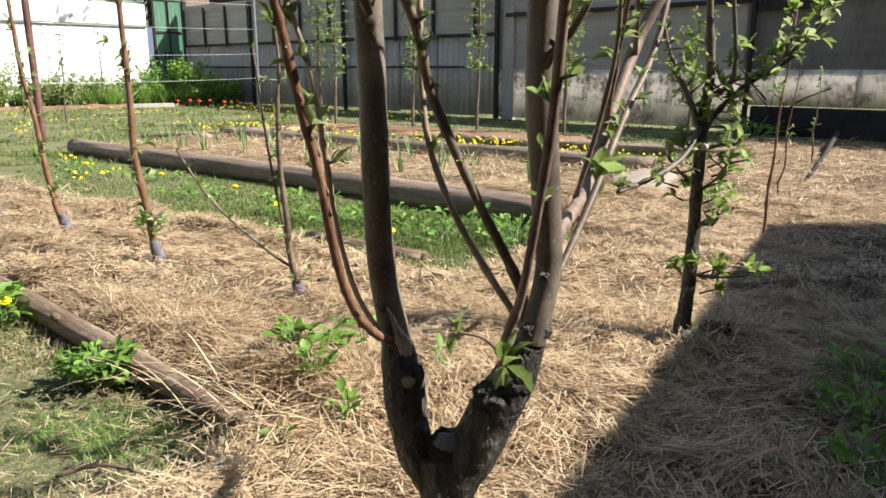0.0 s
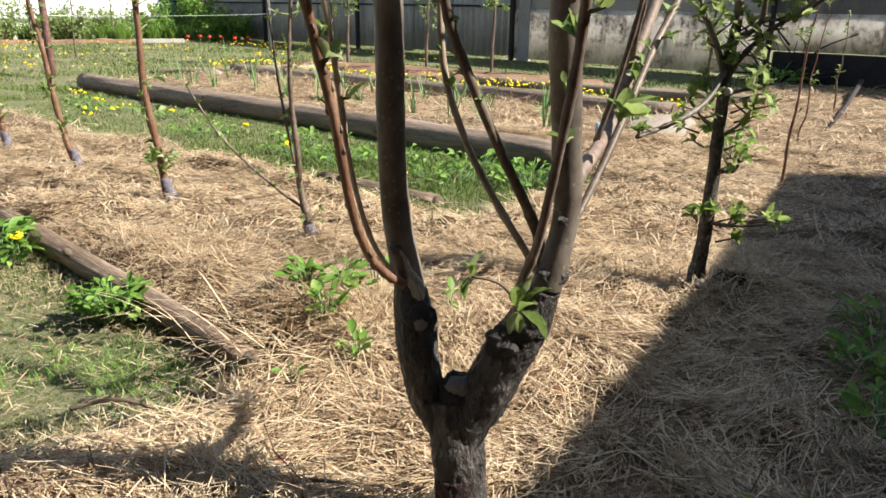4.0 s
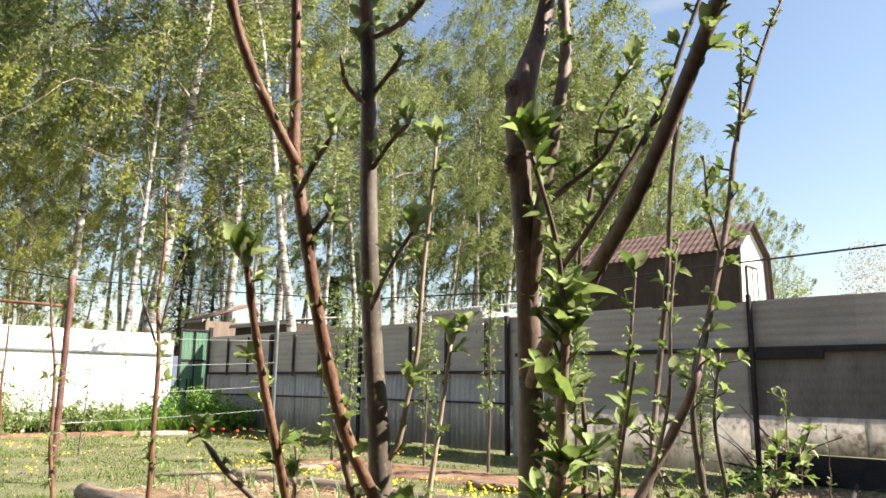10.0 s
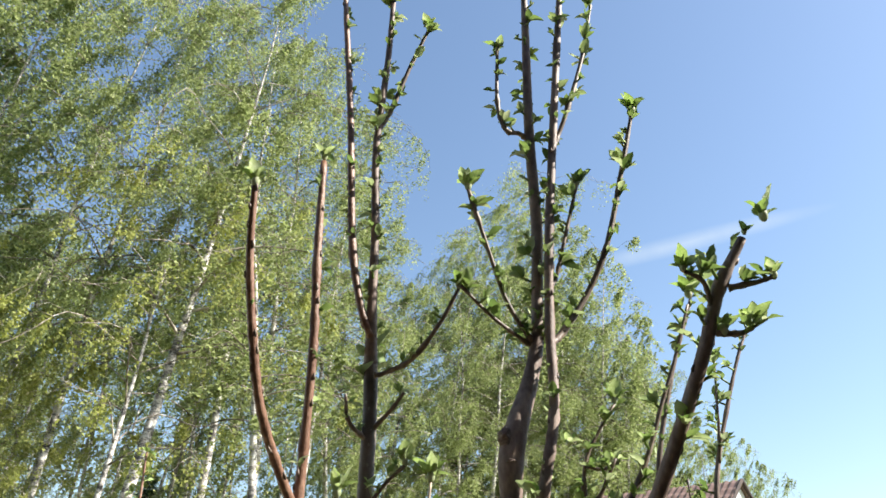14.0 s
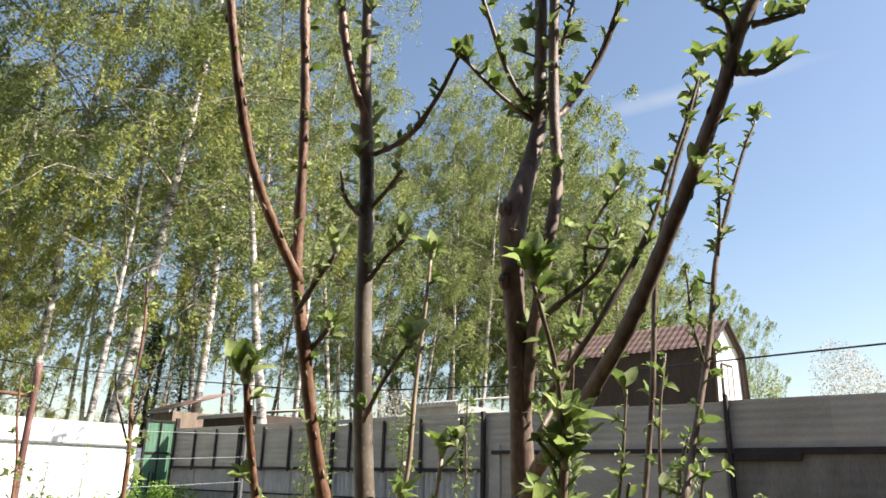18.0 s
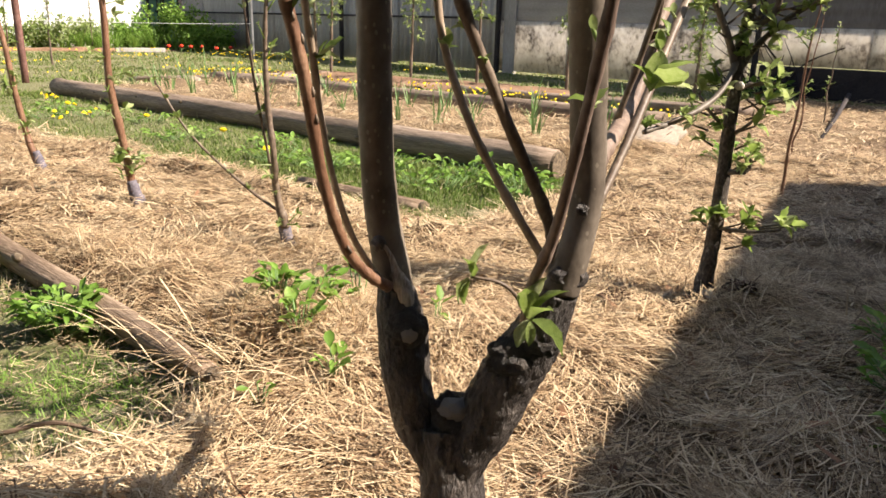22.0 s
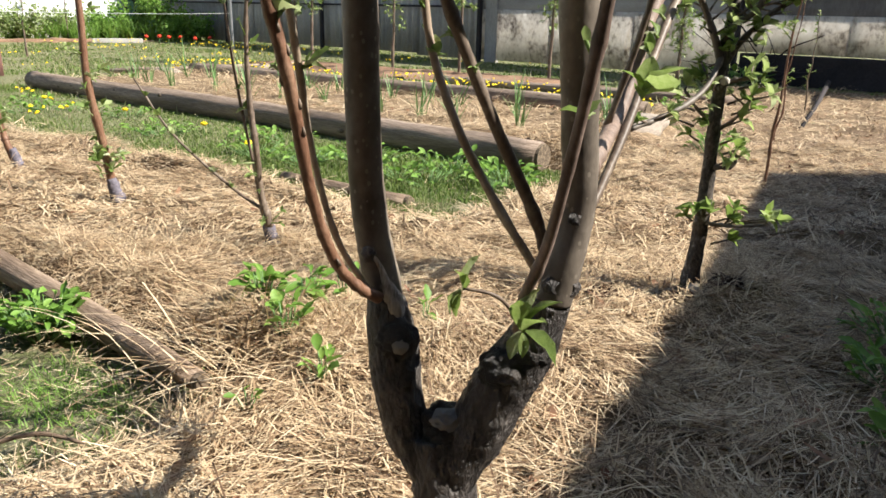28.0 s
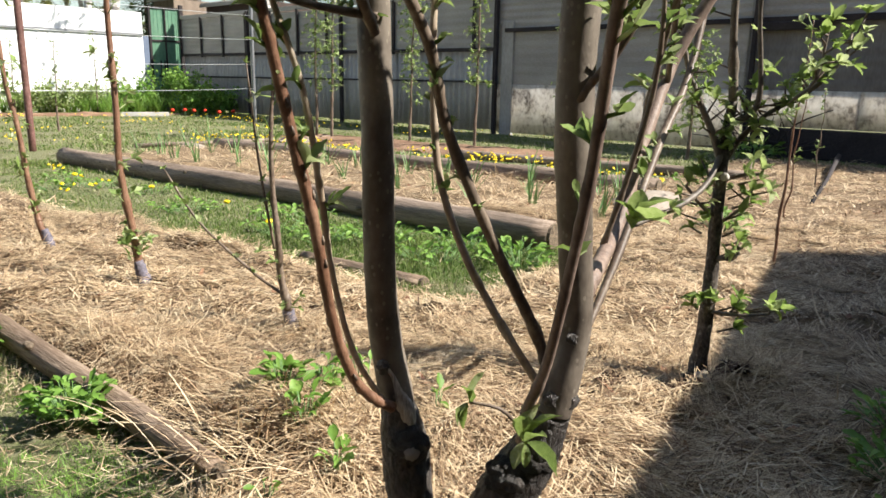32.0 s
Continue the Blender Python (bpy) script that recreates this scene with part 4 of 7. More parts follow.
# ---------------------------------------------------------------- leaves
def leaf_mesh(name, mat, L=1.0, W=0.55, fold=0.35, curl=0.5, seed=0):
    """One leaf of unit length along +x, folded on its rib, with a wavy edge."""
    g = np.random.default_rng(seed)
    n = 7
    v = []
    for i in range(n + 1):
        t = (0, 0.14, 0.32, 0.5, 0.68, 0.84, 0.94, 1.0)[i]
        w = W / 2 * max(0.0, math.sin(math.pi * min(1, t * 0.95 + 0.05) ** 1.08)) ** 0.85 if t < 0.98 else 0.0
        x, z = L * (t - 0.12 * curl * t * t), -curl * 0.35 * t * t
        e = 0.035 * math.sin(i * 2.3 + seed)
        v += [(x, -w, z + w * fold + e), (x, 0, z), (x, w, z + w * fold - e)]
    f = []
    for i in range(n):
        k = 3 * i
        f += [(k, k + 3, k + 4, k + 1), (k + 1, k + 4, k + 5, k + 2)]
    return mesh_np(name, v, f, mat, True)


LEAVES = [leaf_mesh("leaf", M["apple_leaf"], 1, 0.5, 0.55, 0.7, 0), leaf_mesh("leaf", M["apple_leaf"], 1, 0.42, 0.85, 1.3, 1), leaf_mesh("leaf", M["apple_leaf"], 1, 0.58, 0.4, -0.3, 2)]
LEAF_NP = []
for _me in LEAVES:
    _v = np.array([tuple(q.co) for q in _me.vertices])
    LEAF_NP.append((_v, [tuple(p.vertices) for p in _me.polygons]))


def rot_to(d, roll=0.0):
    return Vector(d).to_track_quat("X", "Z").to_matrix().to_4x4() @ Matrix.Rotation(roll, 4, "X")


def leaf_dirs(n, axis, g, spread=0.9):
    """Directions of a rosette round an axis."""
    ax = Vector(axis).normalized()
    u = ax.orthogonal().normalized()
    w = ax.cross(u)
    a0 = g.uniform(0, 6.28)
    out = []
    for k in range(n):
        a = a0 + k * 2.4 + g.uniform(-0.3, 0.3)
        s = spread * g.uniform(0.45, 1.25)
        out.append((ax * math.cos(s) + (u * math.cos(a) + w * math.sin(a)) * math.sin(s)).normalized())
    return out


def rosette_parts(parent, p, n, size, g, axis=(0, 0, 1), spread=0.9):
    for d in leaf_dirs(n, axis, g, spread):
        s = size * g.uniform(0.6, 1.2)
        m = Matrix.Translation(p) @ rot_to(d, g.uniform(-0.6, 0.6)) @ Matrix.Diagonal((s, s, s, 1))
        link("leaf", rnd.choice(LEAVES), parent, m=m)


def rosette_data(p, n, size, g, axis=(0, 0, 1), spread=0.9):
    out = []
    for d in leaf_dirs(n, axis, g, spread):
        s = size * g.uniform(0.6, 1.2)
        m = np.array(Matrix.Translation(p) @ rot_to(d, g.uniform(-0.6, 0.6)) @ Matrix.Diagonal((s, s, s, 1)))
        v, f = LEAF_NP[g.randrange(3)]
        out.append((v @ m[:3, :3].T + m[:3, 3], f))
    return out


# ---------------------------------------------------------------- the forked apple tree
TRUNK = [(0.025, 1.15, -0.05, 0.072), (0.022, 1.15, -0.01, 0.06), (0.018, 1.15, 0.05, 0.052), (0.013, 1.16, 0.133, 0.048), (0.007, 1.17, 0.2, 0.05), (0.0, 1.18, 0.28, 0.05)]
LEFT = [(0.012, 1.162, 0.08, 0.038), (0.0, 1.17, 0.2, 0.04), (-0.047, 1.19, 0.275, 0.037), (-0.065, 1.19, 0.351, 0.036), (-0.072, 1.2, 0.415, 0.0385), (-0.083, 1.2, 0.49, 0.0265), (-0.1, 1.2, 0.583, 0.0248),
        (-0.109, 1.19, 0.695, 0.0236), (-0.111, 1.18, 0.865, 0.0232), (-0.115, 1.17, 1.046, 0.0228), (-0.118, 1.16, 1.192, 0.021), (-0.137, 1.15, 1.414, 0.0182),
        (-0.149, 1.13, 1.66, 0.0165), (-0.154, 1.12, 1.889, 0.0152), (-0.16, 1.11, 2.0, 0.0145), (-0.165, 1.075, 2.12, 0.0108), (-0.172, 1.065, 2.3, 0.0095), (-0.187, 1.06, 2.526, 0.0088), (-0.178, 1.05, 2.806, 0.0078), (-0.179, 1.04, 3.132, 0.0055)]
LEADER = [(-0.162, 1.085, 2.05, 0.0085), (-0.189, 1.07, 2.117, 0.0082), (-0.219, 1.06, 2.261, 0.0082), (-0.257, 1.05, 2.617, 0.008), (-0.3, 1.04, 2.951, 0.007), (-0.319, 1.04, 3.125, 0.005)]
RIGHT = [(0.016, 1.162, 0.08, 0.038), (0.014, 1.17, 0.2, 0.042), (0.054, 1.16, 0.296, 0.045), (0.09, 1.15, 0.381, 0.044), (0.12, 1.14, 0.443, 0.0375), (0.145, 1.13, 0.51, 0.0255), (0.158, 1.13, 0.562, 0.0222), (0.172, 1.14, 0.64, 0.0225),
         (0.165, 1.14, 0.74, 0.0238), (0.15, 1.13, 0.919, 0.0255), (0.149, 1.12, 1.09, 0.0252), (0.144, 1.08, 1.343, 0.0212), (0.134, 1.05, 1.555, 0.0182), (0.124, 1.035, 1.7, 0.0195), (0.122, 1.03, 1.775, 0.0235), (0.127, 1.03, 1.83, 0.0245), (0.142, 1.037, 1.885, 0.021), (0.162, 1.05, 1.95, 0.0168), (0.181, 1.06, 2.04, 0.0142),
         (0.184, 1.06, 2.14, 0.0128), (0.188, 1.06, 2.323, 0.013), (0.176, 1.05, 2.569, 0.0122), (0.172, 1.04, 2.893, 0.01), (0.168, 1.03, 3.117, 0.007)]
BRANCHES = {}
TWIGS = []
TIPS = []


def branch(name, mat, *rows):
    """One branch of the tree: rows of x, y, z, radius from its foot to its tip."""
    BRANCHES[name] = (mat, list(rows))


def twig(*rows):
    TWIGS.append(list(rows))


def tip(x, y, z, n, size):
    """A rosette of n leaves at a twig's end."""
    TIPS.append(((x, y, z), n, size))


branch("companion", "bark", (0.14, 1.07, 1.39, 0.0105), (0.155, 1.03, 1.592, 0.0107), (0.18, 1.0, 1.753, 0.0108), (0.203, 1.01, 1.89, 0.01), (0.204, 1.03, 2.076, 0.0102), (0.212, 1.03, 2.306, 0.01), (0.234, 1.03, 2.625, 0.0095), (0.264, 1.02, 3.044, 0.007))
branch("left_shoot", "shoot", (-0.09, 1.17, 0.495, 0.009), (-0.118, 1.14, 0.525, 0.0076), (-0.144, 1.12, 0.569, 0.0073), (-0.166, 1.1, 0.653, 0.0072), (-0.183, 1.07, 0.793, 0.0077), (-0.201, 1.05, 0.891, 0.0075), (-0.218, 1.02, 1.003, 0.007), (-0.232, 0.98, 1.107, 0.0067), (-0.246, 0.92, 1.227, 0.0068), (-0.261, 0.88, 1.324, 0.006), (-0.27, 0.83, 1.429, 0.0053), (-0.273, 0.8, 1.485, 0.0038))
branch("thin_shoot", "pale_twig", (-0.1, 1.17, 0.5, 0.0045), (-0.143, 1.15, 0.586, 0.0043), (-0.17, 1.14, 0.701, 0.0042), (-0.181, 1.12, 0.817, 0.0045), (-0.198, 1.1, 0.956, 0.0043), (-0.226, 1.08, 1.054, 0.0042), (-0.245, 1.07, 1.129, 0.0034), (-0.25, 1.06, 1.176, 0.0026))
branch("crossing_branch", "twig", (0.14, 1.14, 0.54, 0.008), (0.122, 1.16, 0.61, 0.0084), (0.054, 1.13, 0.749, 0.0078), (-0.015, 1.1, 0.908, 0.0072), (-0.039, 1.06, 1.01, 0.0072), (-0.082, 1.02, 1.1, 0.0078), (-0.114, 0.99, 1.163, 0.0092))
branch("orange_shoot", "shoot", (-0.105, 0.995, 1.145, 0.009), (-0.147, 0.97, 1.237, 0.0099), (-0.17, 0.95, 1.313, 0.0099), (-0.196, 0.92, 1.437, 0.0096), (-0.214, 0.89, 1.557, 0.0096), (-0.23, 0.87, 1.66, 0.0094), (-0.231, 0.86, 1.742, 0.0079), (-0.232, 0.83, 1.926, 0.0075), (-0.243, 0.81, 2.102, 0.0072), (-0.25, 0.79, 2.283, 0.006))
branch("fork_shoot", "shoot", (-0.226, 0.872, 1.65, 0.0088), (-0.261, 0.82, 1.722, 0.0073), (-0.289, 0.76, 1.802, 0.007), (-0.308, 0.71, 1.911, 0.0066), (-0.32, 0.67, 2.017, 0.0062), (-0.32, 0.63, 2.116, 0.0052))
branch("pale_shoot", "pale_twig", (0.135, 1.13, 0.525, 0.0066), (0.121, 1.14, 0.55, 0.0062), (0.059, 1.15, 0.647, 0.0058), (0.009, 1.16, 0.742, 0.0057), (-0.027, 1.18, 0.853, 0.0053), (-0.036, 1.19, 1.006, 0.0051), (-0.033, 1.2, 1.109, 0.0051), (-0.015, 1.21, 1.243, 0.0046), (0.006, 1.21, 1.402, 0.0036))
branch("front_shoot", "bark", (0.1, 1.12, 0.47, 0.009), (0.1, 1.09, 0.53, 0.0076), (0.118, 1.06, 0.604, 0.0072), (0.13, 1.02, 0.714, 0.0066), (0.145, 0.98, 0.869, 0.0072), (0.148, 0.93, 1.02, 0.0075), (0.151, 0.88, 1.115, 0.0078), (0.155, 0.82, 1.21, 0.0078), (0.152, 0.76, 1.33, 0.0068), (0.156, 0.73, 1.424, 0.0052))
branch("diagonal_branch", "bark", (0.142, 1.06, 1.33, 0.0115), (0.155, 0.98, 1.385, 0.0112), (0.178, 0.92, 1.425, 0.0112), (0.209, 0.86, 1.48, 0.0114), (0.263, 0.78, 1.588, 0.0111), (0.322, 0.71, 1.742, 0.0106), (0.366, 0.66, 1.87, 0.0101), (0.397, 0.64, 1.97, 0.0096), (0.437, 0.62, 2.048, 0.0066))
branch("right_branch", "bark", (0.170, 1.140, 0.650, 0.0138), (0.195, 1.180, 0.690, 0.0125), (0.232, 1.268, 0.706, 0.0120), (0.287, 1.393, 0.746, 0.0119), (0.342, 1.477, 0.879, 0.0120), (0.415, 1.565, 1.030, 0.0122), (0.513, 1.562, 1.209, 0.0113), (0.545, 1.474, 1.326, 0.0096), (0.588, 1.512, 1.434, 0.0081), (0.678, 1.570, 1.728, 0.0073), (0.717, 1.591, 1.920, 0.0065), (0.768, 1.606, 2.075, 0.0055), (0.833, 1.620, 2.247, 0.0047), (0.889, 1.634, 2.362, 0.0031))
branch("thin_right_branch", "twig", (0.165, 1.14, 0.575, 0.008), (0.2, 1.2, 0.613, 0.0062), (0.267, 1.3, 0.712, 0.0069), (0.36, 1.45, 0.865, 0.0072), (0.459, 1.6, 1.025, 0.0074), (0.533, 1.72, 1.336, 0.0074), (0.57, 1.72, 1.609, 0.0073), (0.6, 1.71, 1.95, 0.007), (0.674, 1.72, 2.233, 0.0064), (0.748, 1.74, 2.428, 0.0054), (0.782, 1.75, 2.532, 0.004))
branch("inner_shoot", "pale_twig", (-0.116, 1.16, 1.18, 0.006), (-0.085, 1.15, 1.225, 0.0052), (-0.07, 1.15, 1.304, 0.005), (-0.054, 1.15, 1.391, 0.0048), (-0.047, 1.15, 1.519, 0.0044), (-0.035, 1.15, 1.65, 0.0038), (-0.025, 1.15, 1.775, 0.0028))
branch("side_shoot", "twig", (-0.232, 0.98, 1.1, 0.005), (-0.28, 0.955, 1.15, 0.0045), (-0.337, 0.96, 1.199, 0.0045), (-0.375, 0.97, 1.245, 0.0042))
branch("bridge_branch", "twig", (-0.11, 1.15, 1.05, 0.0062), (-0.161, 1.1, 1.055, 0.0052), (-0.201, 1.06, 1.061, 0.0046), (-0.221, 1.02, 1.076, 0.0043))
twig((0.725, 1.591, 1.941, 0.0043), (0.732, 1.577, 2.028, 0.0040), (0.735, 1.570, 2.100, 0.0036), (0.754, 1.591, 2.222, 0.0025))
twig((0.41, 0.635, 1.97, 0.005), (0.445, 0.625, 1.975, 0.004), (0.474, 0.62, 1.984, 0.003))
twig((0.385, 0.645, 1.9, 0.005), (0.42, 0.64, 1.9, 0.004), (0.445, 0.64, 1.915, 0.003))
twig((0.18, 1.12, 1.45, 0.006), (0.225, 1.18, 1.52, 0.0055), (0.262, 1.2, 1.63, 0.005), (0.29, 1.22, 1.75, 0.0045), (0.3, 1.21, 1.85, 0.004), (0.365, 1.2, 1.965, 0.003))
twig((0.298, 1.21, 1.83, 0.004), (0.33, 1.2, 1.825, 0.0035), (0.36, 1.2, 1.84, 0.0025))
twig((-0.112, 1.15, 1.03, 0.0075), (-0.13, 1.11, 1.08, 0.0066), (-0.155, 1.06, 1.16, 0.006), (-0.175, 1.03, 1.25, 0.0045))
twig((0.24, 1.3, 0.72, 0.005), (0.27, 1.28, 0.85, 0.0045), (0.29, 1.25, 1.0, 0.004), (0.28, 1.22, 1.18, 0.003))
twig((0.320, 1.446, 0.836, 0.0058), (0.314, 1.320, 1.026, 0.0046), (0.301, 1.109, 1.225, 0.0036), (0.293, 0.958, 1.365, 0.0022))
twig((0.393, 1.537, 0.975, 0.0056), (0.337, 1.309, 1.179, 0.0042), (0.314, 1.087, 1.380, 0.0032), (0.329, 1.080, 1.524, 0.0022))
twig((0.475, 1.564, 1.141, 0.0052), (0.445, 1.318, 1.307, 0.0037), (0.451, 1.296, 1.488, 0.0032), (0.480, 1.318, 1.632, 0.0022))
twig((0.147, 1.1, 1.2, 0.006), (0.19, 1.06, 1.3, 0.005), (0.215, 1.03, 1.45, 0.004), (0.22, 1.0, 1.56, 0.003))
twig((0.15, 1.11, 0.95, 0.006), (0.21, 1.08, 1.05, 0.005), (0.23, 1.06, 1.2, 0.004), (0.225, 1.05, 1.33, 0.003))
twig((0.653, 1.555, 1.639, 0.0043), (0.624, 1.534, 1.740, 0.0036), (0.617, 1.534, 1.884, 0.0022))
twig((-0.152, 1.12, 1.84, 0.005), (-0.19, 1.08, 1.87, 0.004), (-0.2, 1.06, 1.92, 0.003))
twig((-0.152, 1.12, 1.86, 0.005), (-0.11, 1.09, 1.9, 0.004), (-0.085, 1.07, 1.93, 0.003))
twig((0.132, 1.04, 1.6, 0.006), (0.2, 1.03, 1.66, 0.005), (0.27, 1.02, 1.72, 0.004), (0.31, 1.0, 1.8, 0.003))
twig((-0.139, 1.13, 1.461, 0.0042), (-0.104, 1.08, 1.524, 0.0036), (-0.06, 1.04, 1.587, 0.0029))
twig((-0.145, 1.12, 1.717, 0.0044), (-0.11, 1.09, 1.758, 0.0039), (-0.074, 1.06, 1.786, 0.0029))
twig((-0.15, 1.09, 1.97, 0.0055), (-0.129, 1.09, 1.976, 0.0049), (-0.072, 1.05, 1.994, 0.0051), (-0.018, 1.0, 2.055, 0.0045), (0.016, 0.97, 2.117, 0.0035))
twig((-0.183, 1.06, 2.58, 0.0053), (-0.163, 1.06, 2.63, 0.0053), (-0.115, 1.04, 2.78, 0.005), (-0.077, 1.03, 2.89, 0.004))
twig((0.181, 1.06, 2.04, 0.0052), (0.164, 1.05, 2.051, 0.0049), (0.114, 1.02, 2.12, 0.0047), (0.07, 0.98, 2.229, 0.0043), (0.029, 0.95, 2.341, 0.0036))
twig((0.175, 1.06, 2.03, 0.0045), (0.151, 1.05, 2.044, 0.0042), (0.083, 1.0, 2.072, 0.0037), (0.019, 0.96, 2.118, 0.003))
twig((0.206, 1.03, 2.03, 0.0066), (0.232, 1.05, 2.062, 0.0066), (0.292, 1.06, 2.16, 0.0066), (0.339, 1.04, 2.275, 0.0062), (0.384, 1.03, 2.466, 0.0058), (0.419, 1.02, 2.626, 0.0046))
twig((0.21, 1.03, 2.16, 0.0042), (0.224, 1.04, 2.187, 0.004), (0.247, 1.04, 2.285, 0.0044), (0.279, 1.04, 2.421, 0.0038))
twig((0.225, 1.03, 2.51, 0.0055), (0.242, 1.04, 2.56, 0.0053), (0.269, 1.03, 2.644, 0.0055), (0.313, 1.03, 2.812, 0.005), (0.343, 1.02, 2.984, 0.0036))
twig((0.178, 1.05, 2.55, 0.0062), (0.15, 1.045, 2.57, 0.0058), (0.118, 1.03, 2.568, 0.0056), (0.098, 1.03, 2.653, 0.005), (0.098, 1.03, 2.82, 0.0042))
twig((0.385, 0.645, 1.93, 0.0042), (0.372, 0.63, 1.975, 0.0037), (0.341, 0.62, 1.987, 0.0029))
twig((0.17, 1.02, 1.49, 0.0055), (0.25, 0.95, 1.61, 0.005), (0.338, 0.95, 1.757, 0.0046), (0.39, 0.95, 1.89, 0.004), (0.425, 0.95, 1.98, 0.0034), (0.462, 0.95, 2.09, 0.0028))
twig((-0.226, 0.87, 1.6, 0.0042), (-0.195, 0.84, 1.64, 0.0038), (-0.165, 0.82, 1.68, 0.003))
twig((-0.212, 0.9, 1.54, 0.004), (-0.175, 0.88, 1.58, 0.0035))
tip(-0.025, 1.15, 1.782, 7, 0.055)
tip(-0.066, 1.14, 1.335, 6, 0.045)
tip(-0.273, 0.8, 1.49, 7, 0.058)
tip(-0.375, 0.97, 1.25, 6, 0.036)
tip(-0.32, 0.63, 2.12, 4, 0.045)
tip(-0.25, 0.79, 2.29, 5, 0.04)
twig((0.153, 0.735, 1.41, 0.004), (0.135, 0.68, 1.5, 0.0032), (0.1, 0.62, 1.59, 0.0028))
tip(0.099, 0.617, 1.598, 9, 0.05)
tip(0.106, 0.622, 1.594, 5, 0.042)
tip(0.156, 0.73, 1.43, 7, 0.062)
tip(0.155, 0.74, 1.385, 7, 0.058)
tip(0.15, 0.78, 1.31, 5, 0.055)
tip(0.158, 0.81, 1.22, 5, 0.05)
tip(0.15, 0.87, 1.12, 5, 0.05)
tip(0.44, 0.615, 2.055, 2, 0.026)
tip(0.34, 0.62, 1.99, 5, 0.034)
tip(0.006, 1.21, 1.41, 7, 0.06)
tip(0.03, 1.2, 1.43, 4, 0.05)
tip(-0.06, 1.04, 1.59, 5, 0.045)
tip(0.419, 1.02, 2.63, 6, 0.06)
tip(0.029, 0.95, 2.345, 5, 0.05)
tip(0.016, 0.97, 2.12, 5, 0.045)
tip(0.098, 1.03, 2.82, 5, 0.04)
tip(-0.077, 1.03, 2.89, 6, 0.045)
tip(0.279, 1.04, 2.425, 6, 0.045)
tip(0.466, 0.95, 2.11, 5, 0.045)
tip(-0.165, 0.82, 1.685, 5, 0.04)
tip(-0.175, 0.88, 1.585, 4, 0.035)
tip(0.395, 0.64, 1.9, 4, 0.035)
tip(-0.072, 1.05, 1.12, 4, 0.05)
tip(-0.16, 0.965, 1.265, 3, 0.04)
tip(0.894, 1.634, 2.373, 7, 0.053)
tip(0.785, 1.75, 2.545, 7, 0.06)
tip(0.754, 1.591, 2.229, 5, 0.041)
tip(0.472, 0.61, 2.08, 3, 0.046)
tip(0.474, 0.62, 1.984, 4, 0.036)
tip(0.445, 0.64, 1.919, 4, 0.034)
tip(0.365, 1.2, 1.97, 5, 0.045)
tip(0.36, 1.2, 1.84, 4, 0.04)
tip(0.28, 1.3, 1.9, 4, 0.04)
tip(0.262, 1.2, 1.64, 4, 0.045)
tip(0.29, 1.2, 1.73, 4, 0.045)
tip(-0.074, 1.06, 1.79, 5, 0.04)
tip(-0.25, 1.06, 1.18, 4, 0.03)
tip(0.16, 0.75, 1.3, 4, 0.045)
tip(0.25, 0.85, 1.53, 3, 0.03)


KNOTS = []


def knot(place, size, mat):
    KNOTS.append((place, size, mat))


knot((-0.104, 1.176, 0.556), (0.011, 0.01, 0.012), "bark_mid")
knot((-0.064, 1.172, 0.432), (0.03, 0.02, 0.032), "bark_dark")
knot((-0.06, 1.156, 0.428), (0.012, 0.01, 0.012), "scar")
knot((-0.102, 1.173, 0.559), (0.008, 0.006, 0.006), "bark_dark")
knot((0.088, 1.125, 0.41), (0.04, 0.022, 0.034), "bark_dark")
knot((0.118, 1.118, 0.44), (0.03, 0.018, 0.022), "bark_dark")
knot((0.006, 1.172, 0.285), (0.04, 0.04, 0.045), "bark_dark")
knot((0.012, 1.152, 0.312), (0.028, 0.018, 0.02), "stub")
knot((0.01, 1.15, 0.285), (0.034, 0.02, 0.03), "bark_dark")
knot((0.112, 1.02, 1.835), (0.014, 0.016, 0.02), "bark")
knot((0.106, 1.02, 1.7), (0.01, 0.012, 0.016), "bark")
knot((0.118, 1.012, 1.72), (0.014, 0.009, 0.006), "bark")
knot((0.122, 1.01, 1.79), (0.012, 0.007, 0.005), "bark")
knot((-0.052, 1.17, 0.37), (0.016, 0.014, 0.025), "bark_dark")


